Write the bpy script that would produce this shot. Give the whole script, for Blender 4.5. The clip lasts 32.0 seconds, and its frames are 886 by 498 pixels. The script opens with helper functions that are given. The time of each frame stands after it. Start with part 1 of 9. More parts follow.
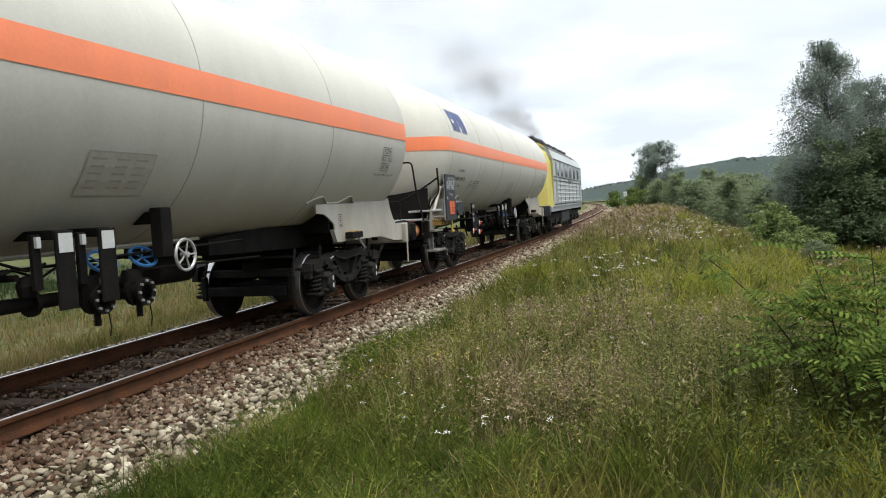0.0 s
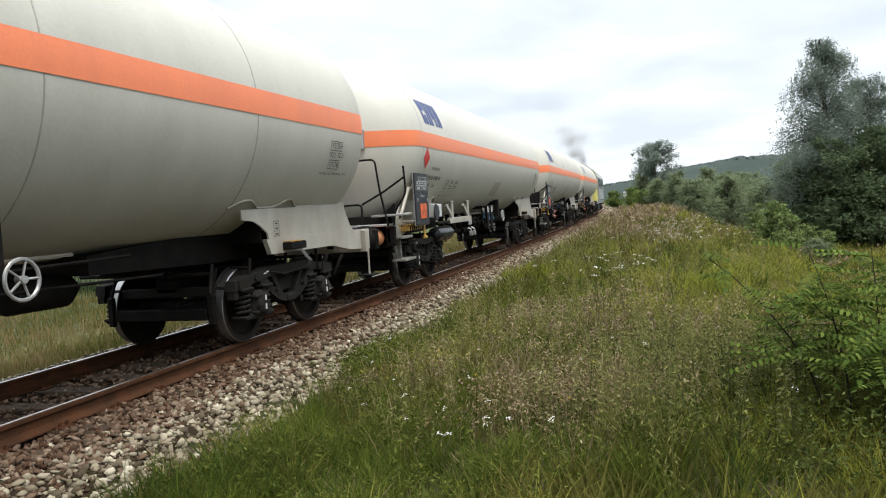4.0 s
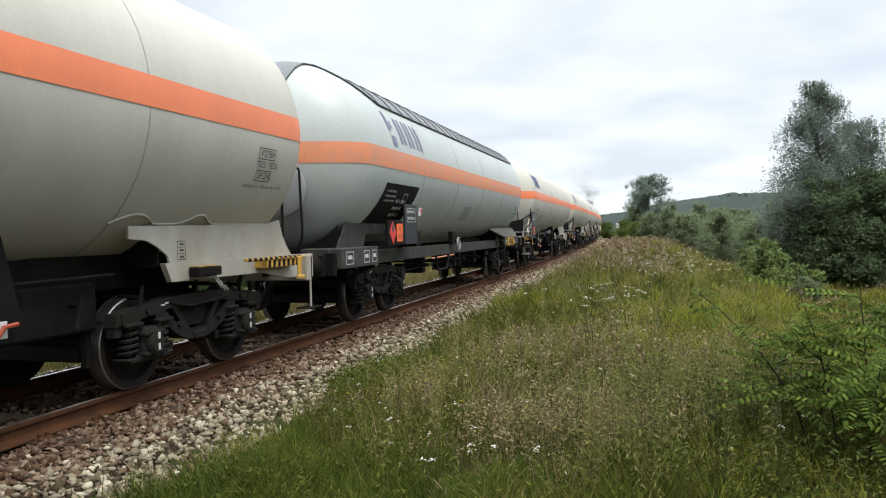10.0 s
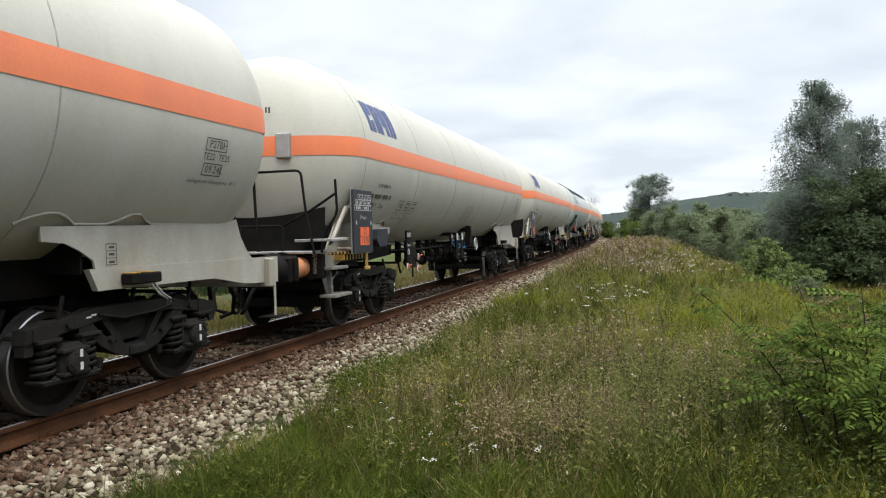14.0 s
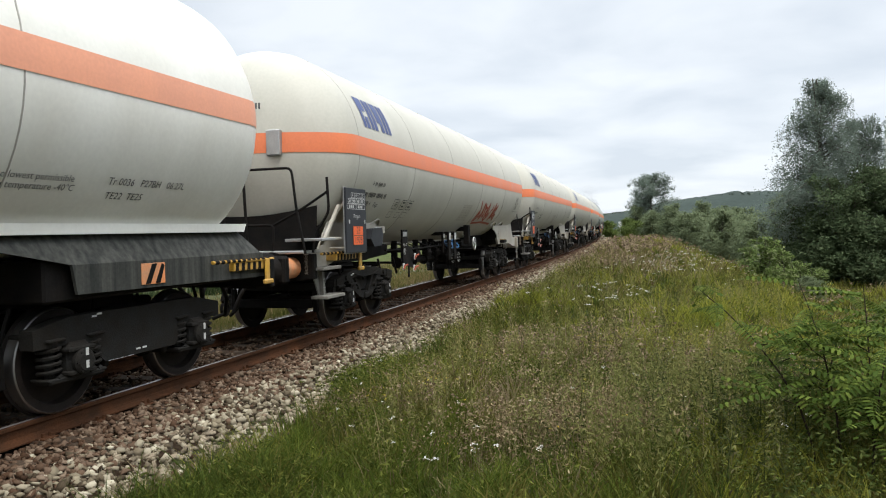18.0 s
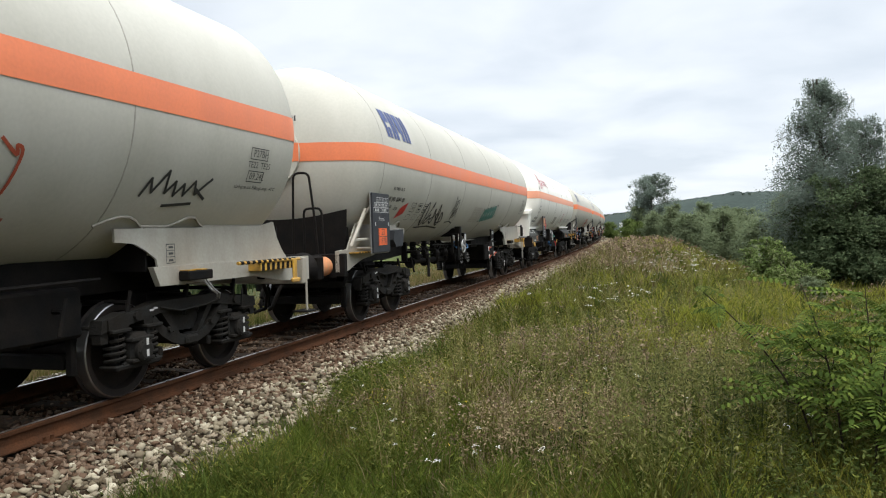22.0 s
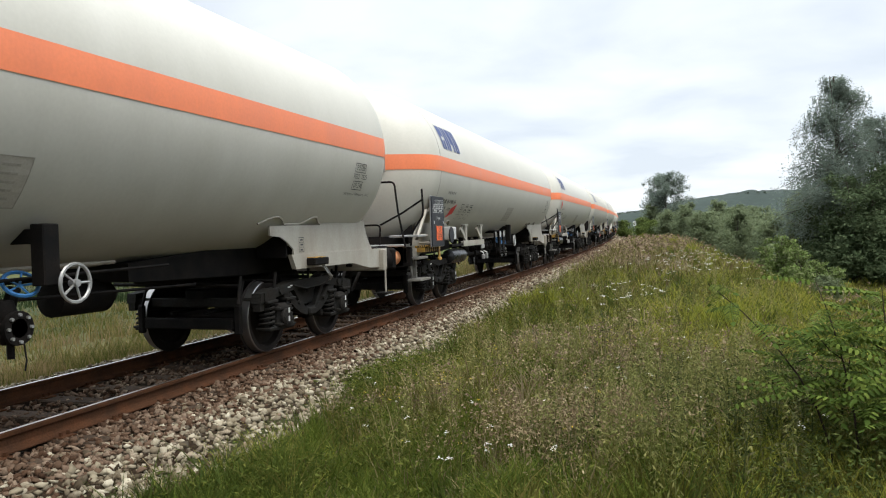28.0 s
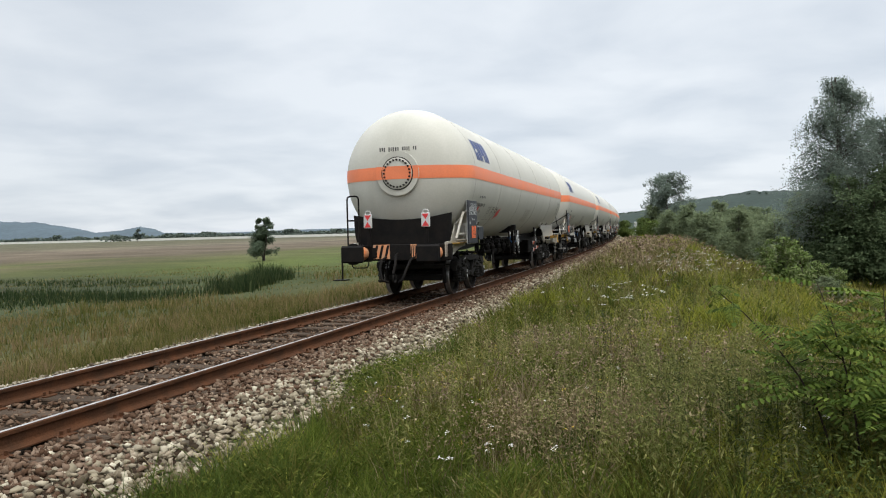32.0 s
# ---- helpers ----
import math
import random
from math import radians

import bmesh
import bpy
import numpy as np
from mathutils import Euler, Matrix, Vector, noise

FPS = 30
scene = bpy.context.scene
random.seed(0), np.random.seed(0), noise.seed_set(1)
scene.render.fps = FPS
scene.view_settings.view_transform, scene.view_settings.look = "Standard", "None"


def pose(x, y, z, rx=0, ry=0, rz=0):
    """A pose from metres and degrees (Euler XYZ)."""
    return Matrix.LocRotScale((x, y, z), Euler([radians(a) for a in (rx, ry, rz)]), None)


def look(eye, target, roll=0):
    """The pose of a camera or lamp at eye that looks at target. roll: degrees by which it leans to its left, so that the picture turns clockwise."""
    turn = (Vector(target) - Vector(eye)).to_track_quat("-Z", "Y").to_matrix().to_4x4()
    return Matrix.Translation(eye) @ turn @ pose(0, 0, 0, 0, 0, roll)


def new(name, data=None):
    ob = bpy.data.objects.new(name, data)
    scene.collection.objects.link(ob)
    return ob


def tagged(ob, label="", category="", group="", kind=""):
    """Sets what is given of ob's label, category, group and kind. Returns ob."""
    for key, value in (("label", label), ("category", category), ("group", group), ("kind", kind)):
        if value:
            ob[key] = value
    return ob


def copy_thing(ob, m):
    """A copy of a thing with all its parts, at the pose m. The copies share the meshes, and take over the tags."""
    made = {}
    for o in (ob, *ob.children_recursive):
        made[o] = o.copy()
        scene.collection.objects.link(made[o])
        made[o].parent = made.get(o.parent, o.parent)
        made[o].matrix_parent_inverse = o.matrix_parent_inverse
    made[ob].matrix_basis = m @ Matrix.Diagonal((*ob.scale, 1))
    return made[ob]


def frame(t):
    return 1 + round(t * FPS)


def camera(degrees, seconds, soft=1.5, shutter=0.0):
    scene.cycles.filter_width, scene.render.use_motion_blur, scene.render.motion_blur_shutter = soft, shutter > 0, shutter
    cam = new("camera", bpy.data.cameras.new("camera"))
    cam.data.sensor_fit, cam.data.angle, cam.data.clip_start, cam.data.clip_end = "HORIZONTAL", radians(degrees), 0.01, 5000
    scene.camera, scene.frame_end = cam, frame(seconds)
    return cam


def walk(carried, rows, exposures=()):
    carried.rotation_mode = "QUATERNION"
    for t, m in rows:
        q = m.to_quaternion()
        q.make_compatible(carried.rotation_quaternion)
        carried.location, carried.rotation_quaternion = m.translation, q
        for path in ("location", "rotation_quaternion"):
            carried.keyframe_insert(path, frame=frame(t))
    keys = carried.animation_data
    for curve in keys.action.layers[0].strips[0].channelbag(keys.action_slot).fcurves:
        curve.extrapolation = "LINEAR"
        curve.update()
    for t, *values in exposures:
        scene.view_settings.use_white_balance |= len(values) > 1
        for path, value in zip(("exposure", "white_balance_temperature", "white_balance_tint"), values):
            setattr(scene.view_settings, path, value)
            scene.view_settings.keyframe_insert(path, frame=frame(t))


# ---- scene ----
cam = camera(62.01, 32.0, soft=1.1)
EYE = (5.940, 0.0, 1.510)
PATH = [
    (0.0, look(EYE, (0.009, 19.066, 0.367), -3.23)),
    (1.5, look(EYE, (-0.007, 19.061, 0.368), -3.65)),
    (3.0, look(EYE, (-0.019, 19.058, 0.383), -3.82)),
    (3.5, look(EYE, (-0.019, 19.060, 0.408), -3.97)),
    (5.5, look(EYE, (0.396, 19.182, 0.366), -1.49)),
    (6.0, look(EYE, (0.579, 19.254, 0.765), -1.12)),
    (6.5, look(EYE, (0.607, 19.270, 1.038), -1.05)),
    (7.0, look(EYE, (0.563, 19.259, 1.088), -1.03)),
    (7.5, look(EYE, (0.603, 19.269, 1.042), -0.74)),
    (8.0, look(EYE, (0.610, 19.272, 1.064), -0.38)),
    (8.5, look(EYE, (0.597, 19.268, 1.067), -0.42)),
    (9.0, look(EYE, (0.366, 19.202, 1.060), -0.88)),
    (9.5, look(EYE, (0.264, 19.172, 1.060), -1.24)),
    (10.0, look(EYE, (0.240, 19.165, 1.051), -1.38)),
    (10.5, look(EYE, (0.239, 19.165, 1.082), -1.52)),
    (12.5, look(EYE, (0.212, 19.157, 1.051), -1.40)),
    (13.5, look(EYE, (0.214, 19.158, 1.060), -1.46)),
    (14.5, look(EYE, (0.211, 19.156, 1.046), -1.47)),
    (17.5, look(EYE, (0.178, 19.147, 1.055), -1.58)),
    (18.0, look(EYE, (0.174, 19.145, 1.031), -1.50)),
    (19.0, look(EYE, (0.159, 19.140, 1.036), -1.49)),
    (19.5, look(EYE, (0.165, 19.143, 1.060), -1.58)),
    (21.0, look(EYE, (0.151, 19.138, 1.054), -1.60)),
    (22.5, look(EYE, (0.154, 19.140, 1.084), -1.79)),
    (24.0, look(EYE, (0.143, 19.136, 1.057), -1.71)),
    (25.0, look(EYE, (0.143, 19.136, 1.078), -1.80)),
    (25.5, look(EYE, (0.133, 19.133, 1.060), -1.71)),
    (27.5, look(EYE, (-0.161, 19.041, 1.035), -1.62)),
    (28.5, look(EYE, (-0.182, 19.034, 1.033), -1.62)),
    (29.0, look(EYE, (-0.184, 19.034, 1.060), -1.64)),
    (29.5, look(EYE, (-0.188, 19.032, 1.047), -1.64)),
    (30.0, look(EYE, (-0.188, 19.033, 1.061), -1.60)),
    (32.0, look(EYE, (-0.204, 19.027, 1.031), -1.46)),
]
walk(cam, PATH, exposures=[(0.0, 0.26), (3.5, 0.26), (6.0, 0.13), (9.0, 0.17), (14.0, 0.14), (17.0, 0.06), (20.0, 0.11), (25.0, 0.12), (28.0, 0.19), (30.3, 0.17), (31.2, 0.08), (32.0, -0.08)])

# ---- light ----
world = bpy.data.worlds.new("overcast_sky")
scene.world = world
world.use_nodes = True
wn, wl = world.node_tree.nodes, world.node_tree.links
wn.clear()
SUN_EL, SUN_AZ = radians(64), radians(132)      # elevation, and the azimuth from +Y towards +X
w_out = wn.new("ShaderNodeOutputWorld")
w_bg = wn.new("ShaderNodeBackground")
w_sky = wn.new("ShaderNodeTexSky")
w_sky.sky_type, w_sky.sun_disc = "NISHITA", False
w_sky.sun_elevation, w_sky.sun_rotation = SUN_EL, SUN_AZ
w_dim = wn.new("ShaderNodeVectorMath")
w_dim.operation = "SCALE"
w_dim.inputs["Scale"].default_value = 0.13
w_co = wn.new("ShaderNodeTexCoord")
w_sep = wn.new("ShaderNodeSeparateXYZ")
w_up = wn.new("ShaderNodeMath")                 # the cloud sheet lies flat overhead: its pattern narrows towards the horizon
w_up.operation, w_up.inputs[1].default_value = "MAXIMUM", 0.0
w_lift = wn.new("ShaderNodeMath")
w_lift.operation, w_lift.inputs[1].default_value = "ADD", 0.16
w_px, w_py, w_flat = wn.new("ShaderNodeMath"), wn.new("ShaderNodeMath"), wn.new("ShaderNodeCombineXYZ")
w_px.operation = w_py.operation = "DIVIDE"
w_noise = wn.new("ShaderNodeTexNoise")
w_noise.inputs["Scale"].default_value, w_noise.inputs["Detail"].default_value = 1.35, 7.0
w_noise.inputs["Roughness"].default_value, w_noise.inputs["Distortion"].default_value = 0.47, 0.2
w_ramp = wn.new("ShaderNodeValToRGB")
w_ramp.color_ramp.elements[0].position, w_ramp.color_ramp.elements[0].color = 0.35, (0.715, 0.785, 0.87, 1)
w_ramp.color_ramp.elements[1].position, w_ramp.color_ramp.elements[1].color = 0.60, (0.915, 0.97, 1.03, 1)
w_zen = wn.new("ShaderNodeMapRange")            # an overcast sky is brightest overhead
w_zen.inputs["From Min"].default_value, w_zen.inputs["From Max"].default_value = 0.40, 0.92
w_zen.inputs["To Min"].default_value, w_zen.inputs["To Max"].default_value = 1.0, 3.7
w_west = wn.new("ShaderNodeMapRange")           # the cloud lies heavier over the fields
w_west.inputs["From Min"].default_value, w_west.inputs["From Max"].default_value = -0.85, -0.35
w_west.inputs["To Min"].default_value, w_west.inputs["To Max"].default_value = 0.90, 1.0
w_heavy = wn.new("ShaderNodeMath")
w_heavy.operation = "MULTIPLY"
w_mul = wn.new("ShaderNodeVectorMath")
w_mul.operation = "SCALE"
w_mix = wn.new("ShaderNodeMix")
w_mix.data_type = "RGBA"
w_mix.inputs["Factor"].default_value = 0.93
wl.new(w_sep.outputs["Z"], w_up.inputs[0])
wl.new(w_up.outputs["Value"], w_lift.inputs[0])
for w_axis, w_div in (("X", w_px), ("Y", w_py)):
    wl.new(w_sep.outputs[w_axis], w_div.inputs[0])
    wl.new(w_lift.outputs["Value"], w_div.inputs[1])
    wl.new(w_div.outputs["Value"], w_flat.inputs[w_axis])
wl.new(w_flat.outputs["Vector"], w_noise.inputs["Vector"])
wl.new(w_noise.outputs["Fac"], w_ramp.inputs["Fac"])
wl.new(w_co.outputs["Generated"], w_sep.inputs["Vector"])
wl.new(w_sep.outputs["Z"], w_zen.inputs["Value"])
wl.new(w_ramp.outputs["Color"], w_mul.inputs["Vector"])
wl.new(w_zen.outputs["Result"], w_heavy.inputs[0])
wl.new(w_sep.outputs["X"], w_west.inputs["Value"])
wl.new(w_west.outputs["Result"], w_heavy.inputs[1])
wl.new(w_heavy.outputs["Value"], w_mul.inputs["Scale"])
wl.new(w_sky.outputs["Color"], w_dim.inputs["Vector"])
wl.new(w_dim.outputs["Vector"], w_mix.inputs["A"])
wl.new(w_mul.outputs["Vector"], w_mix.inputs["B"])
wl.new(w_mix.outputs["Result"], w_bg.inputs["Color"])
w_bg.inputs["Strength"].default_value = 1.0
wl.new(w_bg.outputs["Background"], w_out.inputs["Surface"])

sun_data = bpy.data.lights.new("sun", "SUN")
sun_data.energy, sun_data.angle, sun_data.color = 2.2, radians(25), (1.0, 0.94, 0.84)
sun = new("sun", sun_data)
sun.matrix_basis = look((0, 0, 0), (-math.sin(SUN_AZ) * math.cos(SUN_EL), -math.cos(SUN_AZ) * math.cos(SUN_EL), -math.sin(SUN_EL)))
sun.location = (0, 0, 60)


# ---- materials ----
def material(name, base, rough=0.6, metal=0.0, vary=0.25, scale=6.0, fine=60.0, bump=0.15, second=None, streak=0.0,
             amount=0.5, island=0.0, spec=0.5, alpha=1.0, coords="Object", random_tint=0.0):
    """A two-scale material: large patches, fine grain, optional dirt streaks that run down, and a tint per island or object."""
    m = bpy.data.materials.new(name)
    m.use_nodes = True
    n, l = m.node_tree.nodes, m.node_tree.links
    b = n["Principled BSDF"]
    b.inputs["Roughness"].default_value, b.inputs["Metallic"].default_value = rough, metal
    b.inputs["Specular IOR Level"].default_value = spec
    b.inputs["Alpha"].default_value = alpha
    co = n.new("ShaderNodeTexCoord")
    big, small = n.new("ShaderNodeTexNoise"), n.new("ShaderNodeTexNoise")
    big.inputs["Scale"].default_value, big.inputs["Detail"].default_value = scale, 5
    small.inputs["Scale"].default_value, small.inputs["Detail"].default_value = fine, 3
    if streak:
        mp = n.new("ShaderNodeMapping")
        mp.inputs["Scale"].default_value = (1.0, 1.0, streak)
        l.new(co.outputs[coords], mp.inputs["Vector"])
        l.new(mp.outputs["Vector"], big.inputs["Vector"])
    else:
        l.new(co.outputs[coords], big.inputs["Vector"])
    l.new(co.outputs[coords], small.inputs["Vector"])
    second = second or tuple(c * (1 - vary) for c in base)
    ramp = n.new("ShaderNodeValToRGB")
    ramp.color_ramp.elements[0].position, ramp.color_ramp.elements[0].color = 0.5 - amount * 0.5, (*second, 1)
    ramp.color_ramp.elements[1].position, ramp.color_ramp.elements[1].color = 0.5 + (1 - amount) * 0.4, (*base, 1)
    l.new(big.outputs["Fac"], ramp.inputs["Fac"])
    hsv = n.new("ShaderNodeHueSaturation")
    l.new(ramp.outputs["Color"], hsv.inputs["Color"])
    grain = n.new("ShaderNodeMapRange")
    grain.inputs["From Min"].default_value, grain.inputs["From Max"].default_value = 0.3, 0.7
    grain.inputs["To Min"].default_value, grain.inputs["To Max"].default_value = 1 - vary * 0.6, 1 + vary * 0.4
    l.new(small.outputs["Fac"], grain.inputs["Value"])
    value = grain.outputs["Result"]
    if island or random_tint:
        if island:
            src = n.new("ShaderNodeNewGeometry").outputs["Random Per Island"]
        else:
            src = n.new("ShaderNodeObjectInfo").outputs["Random"]
        k = island or random_tint
        mr = n.new("ShaderNodeMapRange")
        mr.inputs["To Min"].default_value, mr.inputs["To Max"].default_value = 1 - k, 1 + k
        l.new(src, mr.inputs["Value"])
        mu = n.new("ShaderNodeMath")
        mu.operation = "MULTIPLY"
        l.new(value, mu.inputs[0])
        l.new(mr.outputs["Result"], mu.inputs[1])
        value = mu.outputs["Value"]
    l.new(value, hsv.inputs["Value"])
    l.new(hsv.outputs["Color"], b.inputs["Base Color"])
    if bump:
        bp = n.new("ShaderNodeBump")
        bp.inputs["Strength"].default_value, bp.inputs["Distance"].default_value = bump, 0.02
        l.new(small.outputs["Fac"], bp.inputs["Height"])
        l.new(bp.outputs["Normal"], b.inputs["Normal"])
    rr = n.new("ShaderNodeMapRange")
    rr.inputs["To Min"].default_value, rr.inputs["To Max"].default_value = max(0.05, rough - 0.12), min(1, rough + 0.12)
    l.new(big.outputs["Fac"], rr.inputs["Value"])
    l.new(rr.outputs["Result"], b.inputs["Roughness"])
    return m


def leafy(name, stops, rough=0.75, trans=0.35, patch=0.0, clump=0.0):
    """Foliage: a colour for each blade or leaf from the stops, some light passing through; patch: share that follows the ground."""
    m = bpy.data.materials.new(name)
    m.use_nodes = True
    n, l = m.node_tree.nodes, m.node_tree.links
    b, out = n["Principled BSDF"], n["Material Output"]
    b.inputs["Roughness"].default_value, b.inputs["Specular IOR Level"].default_value = rough, 0.06
    g = n.new("ShaderNodeNewGeometry")
    ramp = n.new("ShaderNodeValToRGB")
    e = ramp.color_ramp.elements
    e[0].position, e[0].color = 0.0, (*stops[0], 1)
    e[1].position, e[1].color = 1.0, (*stops[-1], 1)
    for i, c in enumerate(stops[1:-1]):
        e.new((i + 1) / (len(stops) - 1)).color = (*c, 1)
    src = g.outputs["Random Per Island"]
    if patch:
        co, nz = n.new("ShaderNodeTexCoord"), n.new("ShaderNodeTexNoise")
        nz.inputs["Scale"].default_value, nz.inputs["Detail"].default_value = 0.45, 3
        l.new(co.outputs["Object"], nz.inputs["Vector"])
        st = n.new("ShaderNodeMapRange")
        st.inputs["From Min"].default_value, st.inputs["From Max"].default_value = 0.32, 0.68
        l.new(nz.outputs["Fac"], st.inputs["Value"])
        mx = n.new("ShaderNodeMix")
        mx.inputs["Factor"].default_value = patch
        l.new(src, mx.inputs["A"])
        l.new(st.outputs["Result"], mx.inputs["B"])
        src = mx.outputs["Result"]
        if clump:
            nz2, st2, mx2 = n.new("ShaderNodeTexNoise"), n.new("ShaderNodeMapRange"), n.new("ShaderNodeMix")
            nz2.inputs["Scale"].default_value, nz2.inputs["Detail"].default_value = 3.2, 2
            l.new(co.outputs["Object"], nz2.inputs["Vector"])
            st2.inputs["From Min"].default_value, st2.inputs["From Max"].default_value = 0.3, 0.7
            l.new(nz2.outputs["Fac"], st2.inputs["Value"])
            mx2.inputs["Factor"].default_value = clump
            l.new(src, mx2.inputs["A"])
            l.new(st2.outputs["Result"], mx2.inputs["B"])
            src = mx2.outputs["Result"]
            ct = n.new("ShaderNodeMapRange")
            ct.inputs["From Min"].default_value, ct.inputs["From Max"].default_value = 0.31, 0.70
            l.new(src, ct.inputs["Value"])
            src = ct.outputs["Result"]
    l.new(src, ramp.inputs["Fac"])
    l.new(ramp.outputs["Color"], b.inputs["Base Color"])
    if trans:
        t, mixer = n.new("ShaderNodeBsdfTranslucent"), n.new("ShaderNodeMixShader")
        mixer.inputs["Fac"].default_value = trans
        l.new(ramp.outputs["Color"], t.inputs["Color"])
        l.new(b.outputs["BSDF"], mixer.inputs[1])
        l.new(t.outputs["BSDF"], mixer.inputs[2])
        l.new(mixer.outputs["Shader"], out.inputs["Surface"])
    return m


CREAM = material("cream_paint", (0.505, 0.49, 0.43), 0.5, vary=0.07, scale=1.6, fine=25, bump=0.02, spec=0.3, second=(0.425, 0.41, 0.35), streak=0.35, amount=0.35)
CREAM_NEW = material("fresh_cream_paint", (0.53, 0.515, 0.455), 0.42, vary=0.05, scale=1.6, fine=25, bump=0.015, spec=0.35, second=(0.46, 0.445, 0.385), streak=0.35, amount=0.3)
CREAM_FRAME = material("cream_frame_paint", (0.40, 0.382, 0.33), 0.55, vary=0.12, scale=3, fine=40, bump=0.04, spec=0.3, second=(0.31, 0.28, 0.23), streak=0.4, amount=0.4)
GREYGREEN = material("grey_green_paint", (0.42, 0.45, 0.43), 0.4, vary=0.08, scale=1.2, fine=20, bump=0.02, second=(0.365, 0.392, 0.372), streak=0.3, amount=0.4)
WHITE = material("white_tank_paint", (0.82, 0.81, 0.75), 0.4, vary=0.06, scale=1.4, fine=22, bump=0.02, second=(0.70, 0.68, 0.61), streak=0.3, amount=0.32)
STEP_M = material("weathered_step_paint", (0.235, 0.228, 0.205), 0.7, vary=0.2, scale=6, fine=50, bump=0.08, second=(0.12, 0.11, 0.095), amount=0.45, spec=0.15)
FRAME_GREY = material("dusty_black_frame", (0.036, 0.0355, 0.035), 0.7, vary=0.35, scale=5, fine=50, bump=0.08, second=(0.062, 0.058, 0.052), amount=0.45, spec=0.15)
DUSTY = material("dusty_grey_plate", (0.15, 0.142, 0.122), 0.8, vary=0.2, scale=4, fine=50, bump=0.06, second=(0.095, 0.088, 0.075), streak=0.3, amount=0.45, spec=0.12)
ORANGE = material("orange_band_paint", (0.80, 0.215, 0.085), 0.42, vary=0.08, scale=2.2, fine=30, bump=0.02, second=(0.70, 0.19, 0.08), streak=0.4, amount=0.4)
ORANGE_FADED = material("faded_salmon_band_paint", (0.80, 0.34, 0.20), 0.45, vary=0.08, scale=2.2, fine=30, bump=0.02, second=(0.72, 0.31, 0.19), streak=0.4, amount=0.4)
ORANGE_WORN = material("worn_orange_paint", (0.74, 0.24, 0.105), 0.5, vary=0.15, scale=4, fine=45, bump=0.04, second=(0.55, 0.25, 0.15), amount=0.4)
BLACK = material("black_steel", (0.006, 0.006, 0.006), 0.72, vary=0.4, scale=5, fine=50, bump=0.1, second=(0.014, 0.011, 0.009), spec=0.1)
GLOSS = material("glossy_black_paint", (0.010, 0.011, 0.013), 0.28, vary=0.3, scale=5, fine=50, bump=0.03, spec=0.5)
BOGIE_M = material("dirty_bogie_steel", (0.023, 0.0235, 0.0225), 0.78, vary=0.5, scale=7, fine=70, bump=0.2, second=(0.018, 0.015, 0.012), amount=0.4, spec=0.08)
WHEEL_M = material("wheel_steel", (0.013, 0.011, 0.010), 0.7, metal=0.0, vary=0.4, scale=6, fine=60, bump=0.1, second=(0.022, 0.016, 0.013), spec=0.15)
BRIGHT = material("bright_running_steel", (0.34, 0.33, 0.32), 0.42, metal=1.0, vary=0.1, scale=12, fine=90, bump=0.03)
GREEN_FRAME = material("dark_green_grey_frame", (0.013, 0.016, 0.015), 0.65, vary=0.3, scale=14, fine=40, bump=0.08, second=(0.07, 0.07, 0.062), streak=0.04, amount=0.30, spec=0.15)
PANEL = material("anthracite_panel", (0.015, 0.017, 0.022), 0.6, vary=0.2, scale=4, fine=50, bump=0.04)
PLATE = material("hazard_orange", (0.85, 0.14, 0.03), 0.5, vary=0.12, scale=6, fine=40, bump=0.02)
YELLOW = material("yellow_paint", (0.62, 0.34, 0.03), 0.55, vary=0.25, scale=8, fine=60, bump=0.05, second=(0.30, 0.18, 0.06), amount=0.45)
BUFFER_O = material("orange_buffer_paint", (0.78, 0.25, 0.07), 0.45, vary=0.2, scale=7, fine=60, bump=0.05, second=(0.46, 0.27, 0.16), amount=0.35)
BUFFER_R = material("red_buffer_paint", (0.36, 0.03, 0.035), 0.5, vary=0.2, scale=7, fine=60, bump=0.05)
LETTER_B = material("black_lettering", (0.05, 0.05, 0.05), 0.6, vary=0.2, scale=9, bump=0.0)
LETTER_W = material("white_lettering", (0.52, 0.52, 0.50), 0.6, vary=0.1, scale=9, bump=0.0)
LOGO_BLUE = material("blue_logo_paint", (0.05, 0.075, 0.20), 0.5, vary=0.15, scale=5, bump=0.0)
LOGO_GREY = material("faded_violet_grey_logo", (0.17, 0.18, 0.25), 0.55, vary=0.2, scale=5, bump=0.0)
LOGO_RED = material("crimson_logo", (0.46, 0.06, 0.10), 0.5, vary=0.15, scale=5, bump=0.0)
RED = material("red_sign", (0.60, 0.035, 0.035), 0.45, vary=0.12, scale=5, bump=0.0)
FADED = material("faded_data_panel", (0.44, 0.41, 0.35), 0.6, vary=0.15, scale=9, bump=0.0)
SEAM = material("weld_seam", (0.36, 0.34, 0.29), 0.6, vary=0.3, scale=8, bump=0.05)
BLUE_W = material("blue_handwheel", (0.035, 0.16, 0.38), 0.45, vary=0.2, scale=8, bump=0.05)
STEEL = material("galvanised_steel", (0.42, 0.42, 0.41), 0.45, metal=0.6, vary=0.2, scale=9, fine=70, bump=0.08)
SHIELD = material("grey_sunshield_sheet", (0.29, 0.305, 0.315), 0.5, vary=0.15, scale=2, fine=30, bump=0.03)
SHIELD_TOP = material("grey_roof_sheet", (0.20, 0.21, 0.215), 0.7, vary=0.15, scale=2, fine=30, bump=0.03, second=(0.16, 0.166, 0.17), spec=0.2)
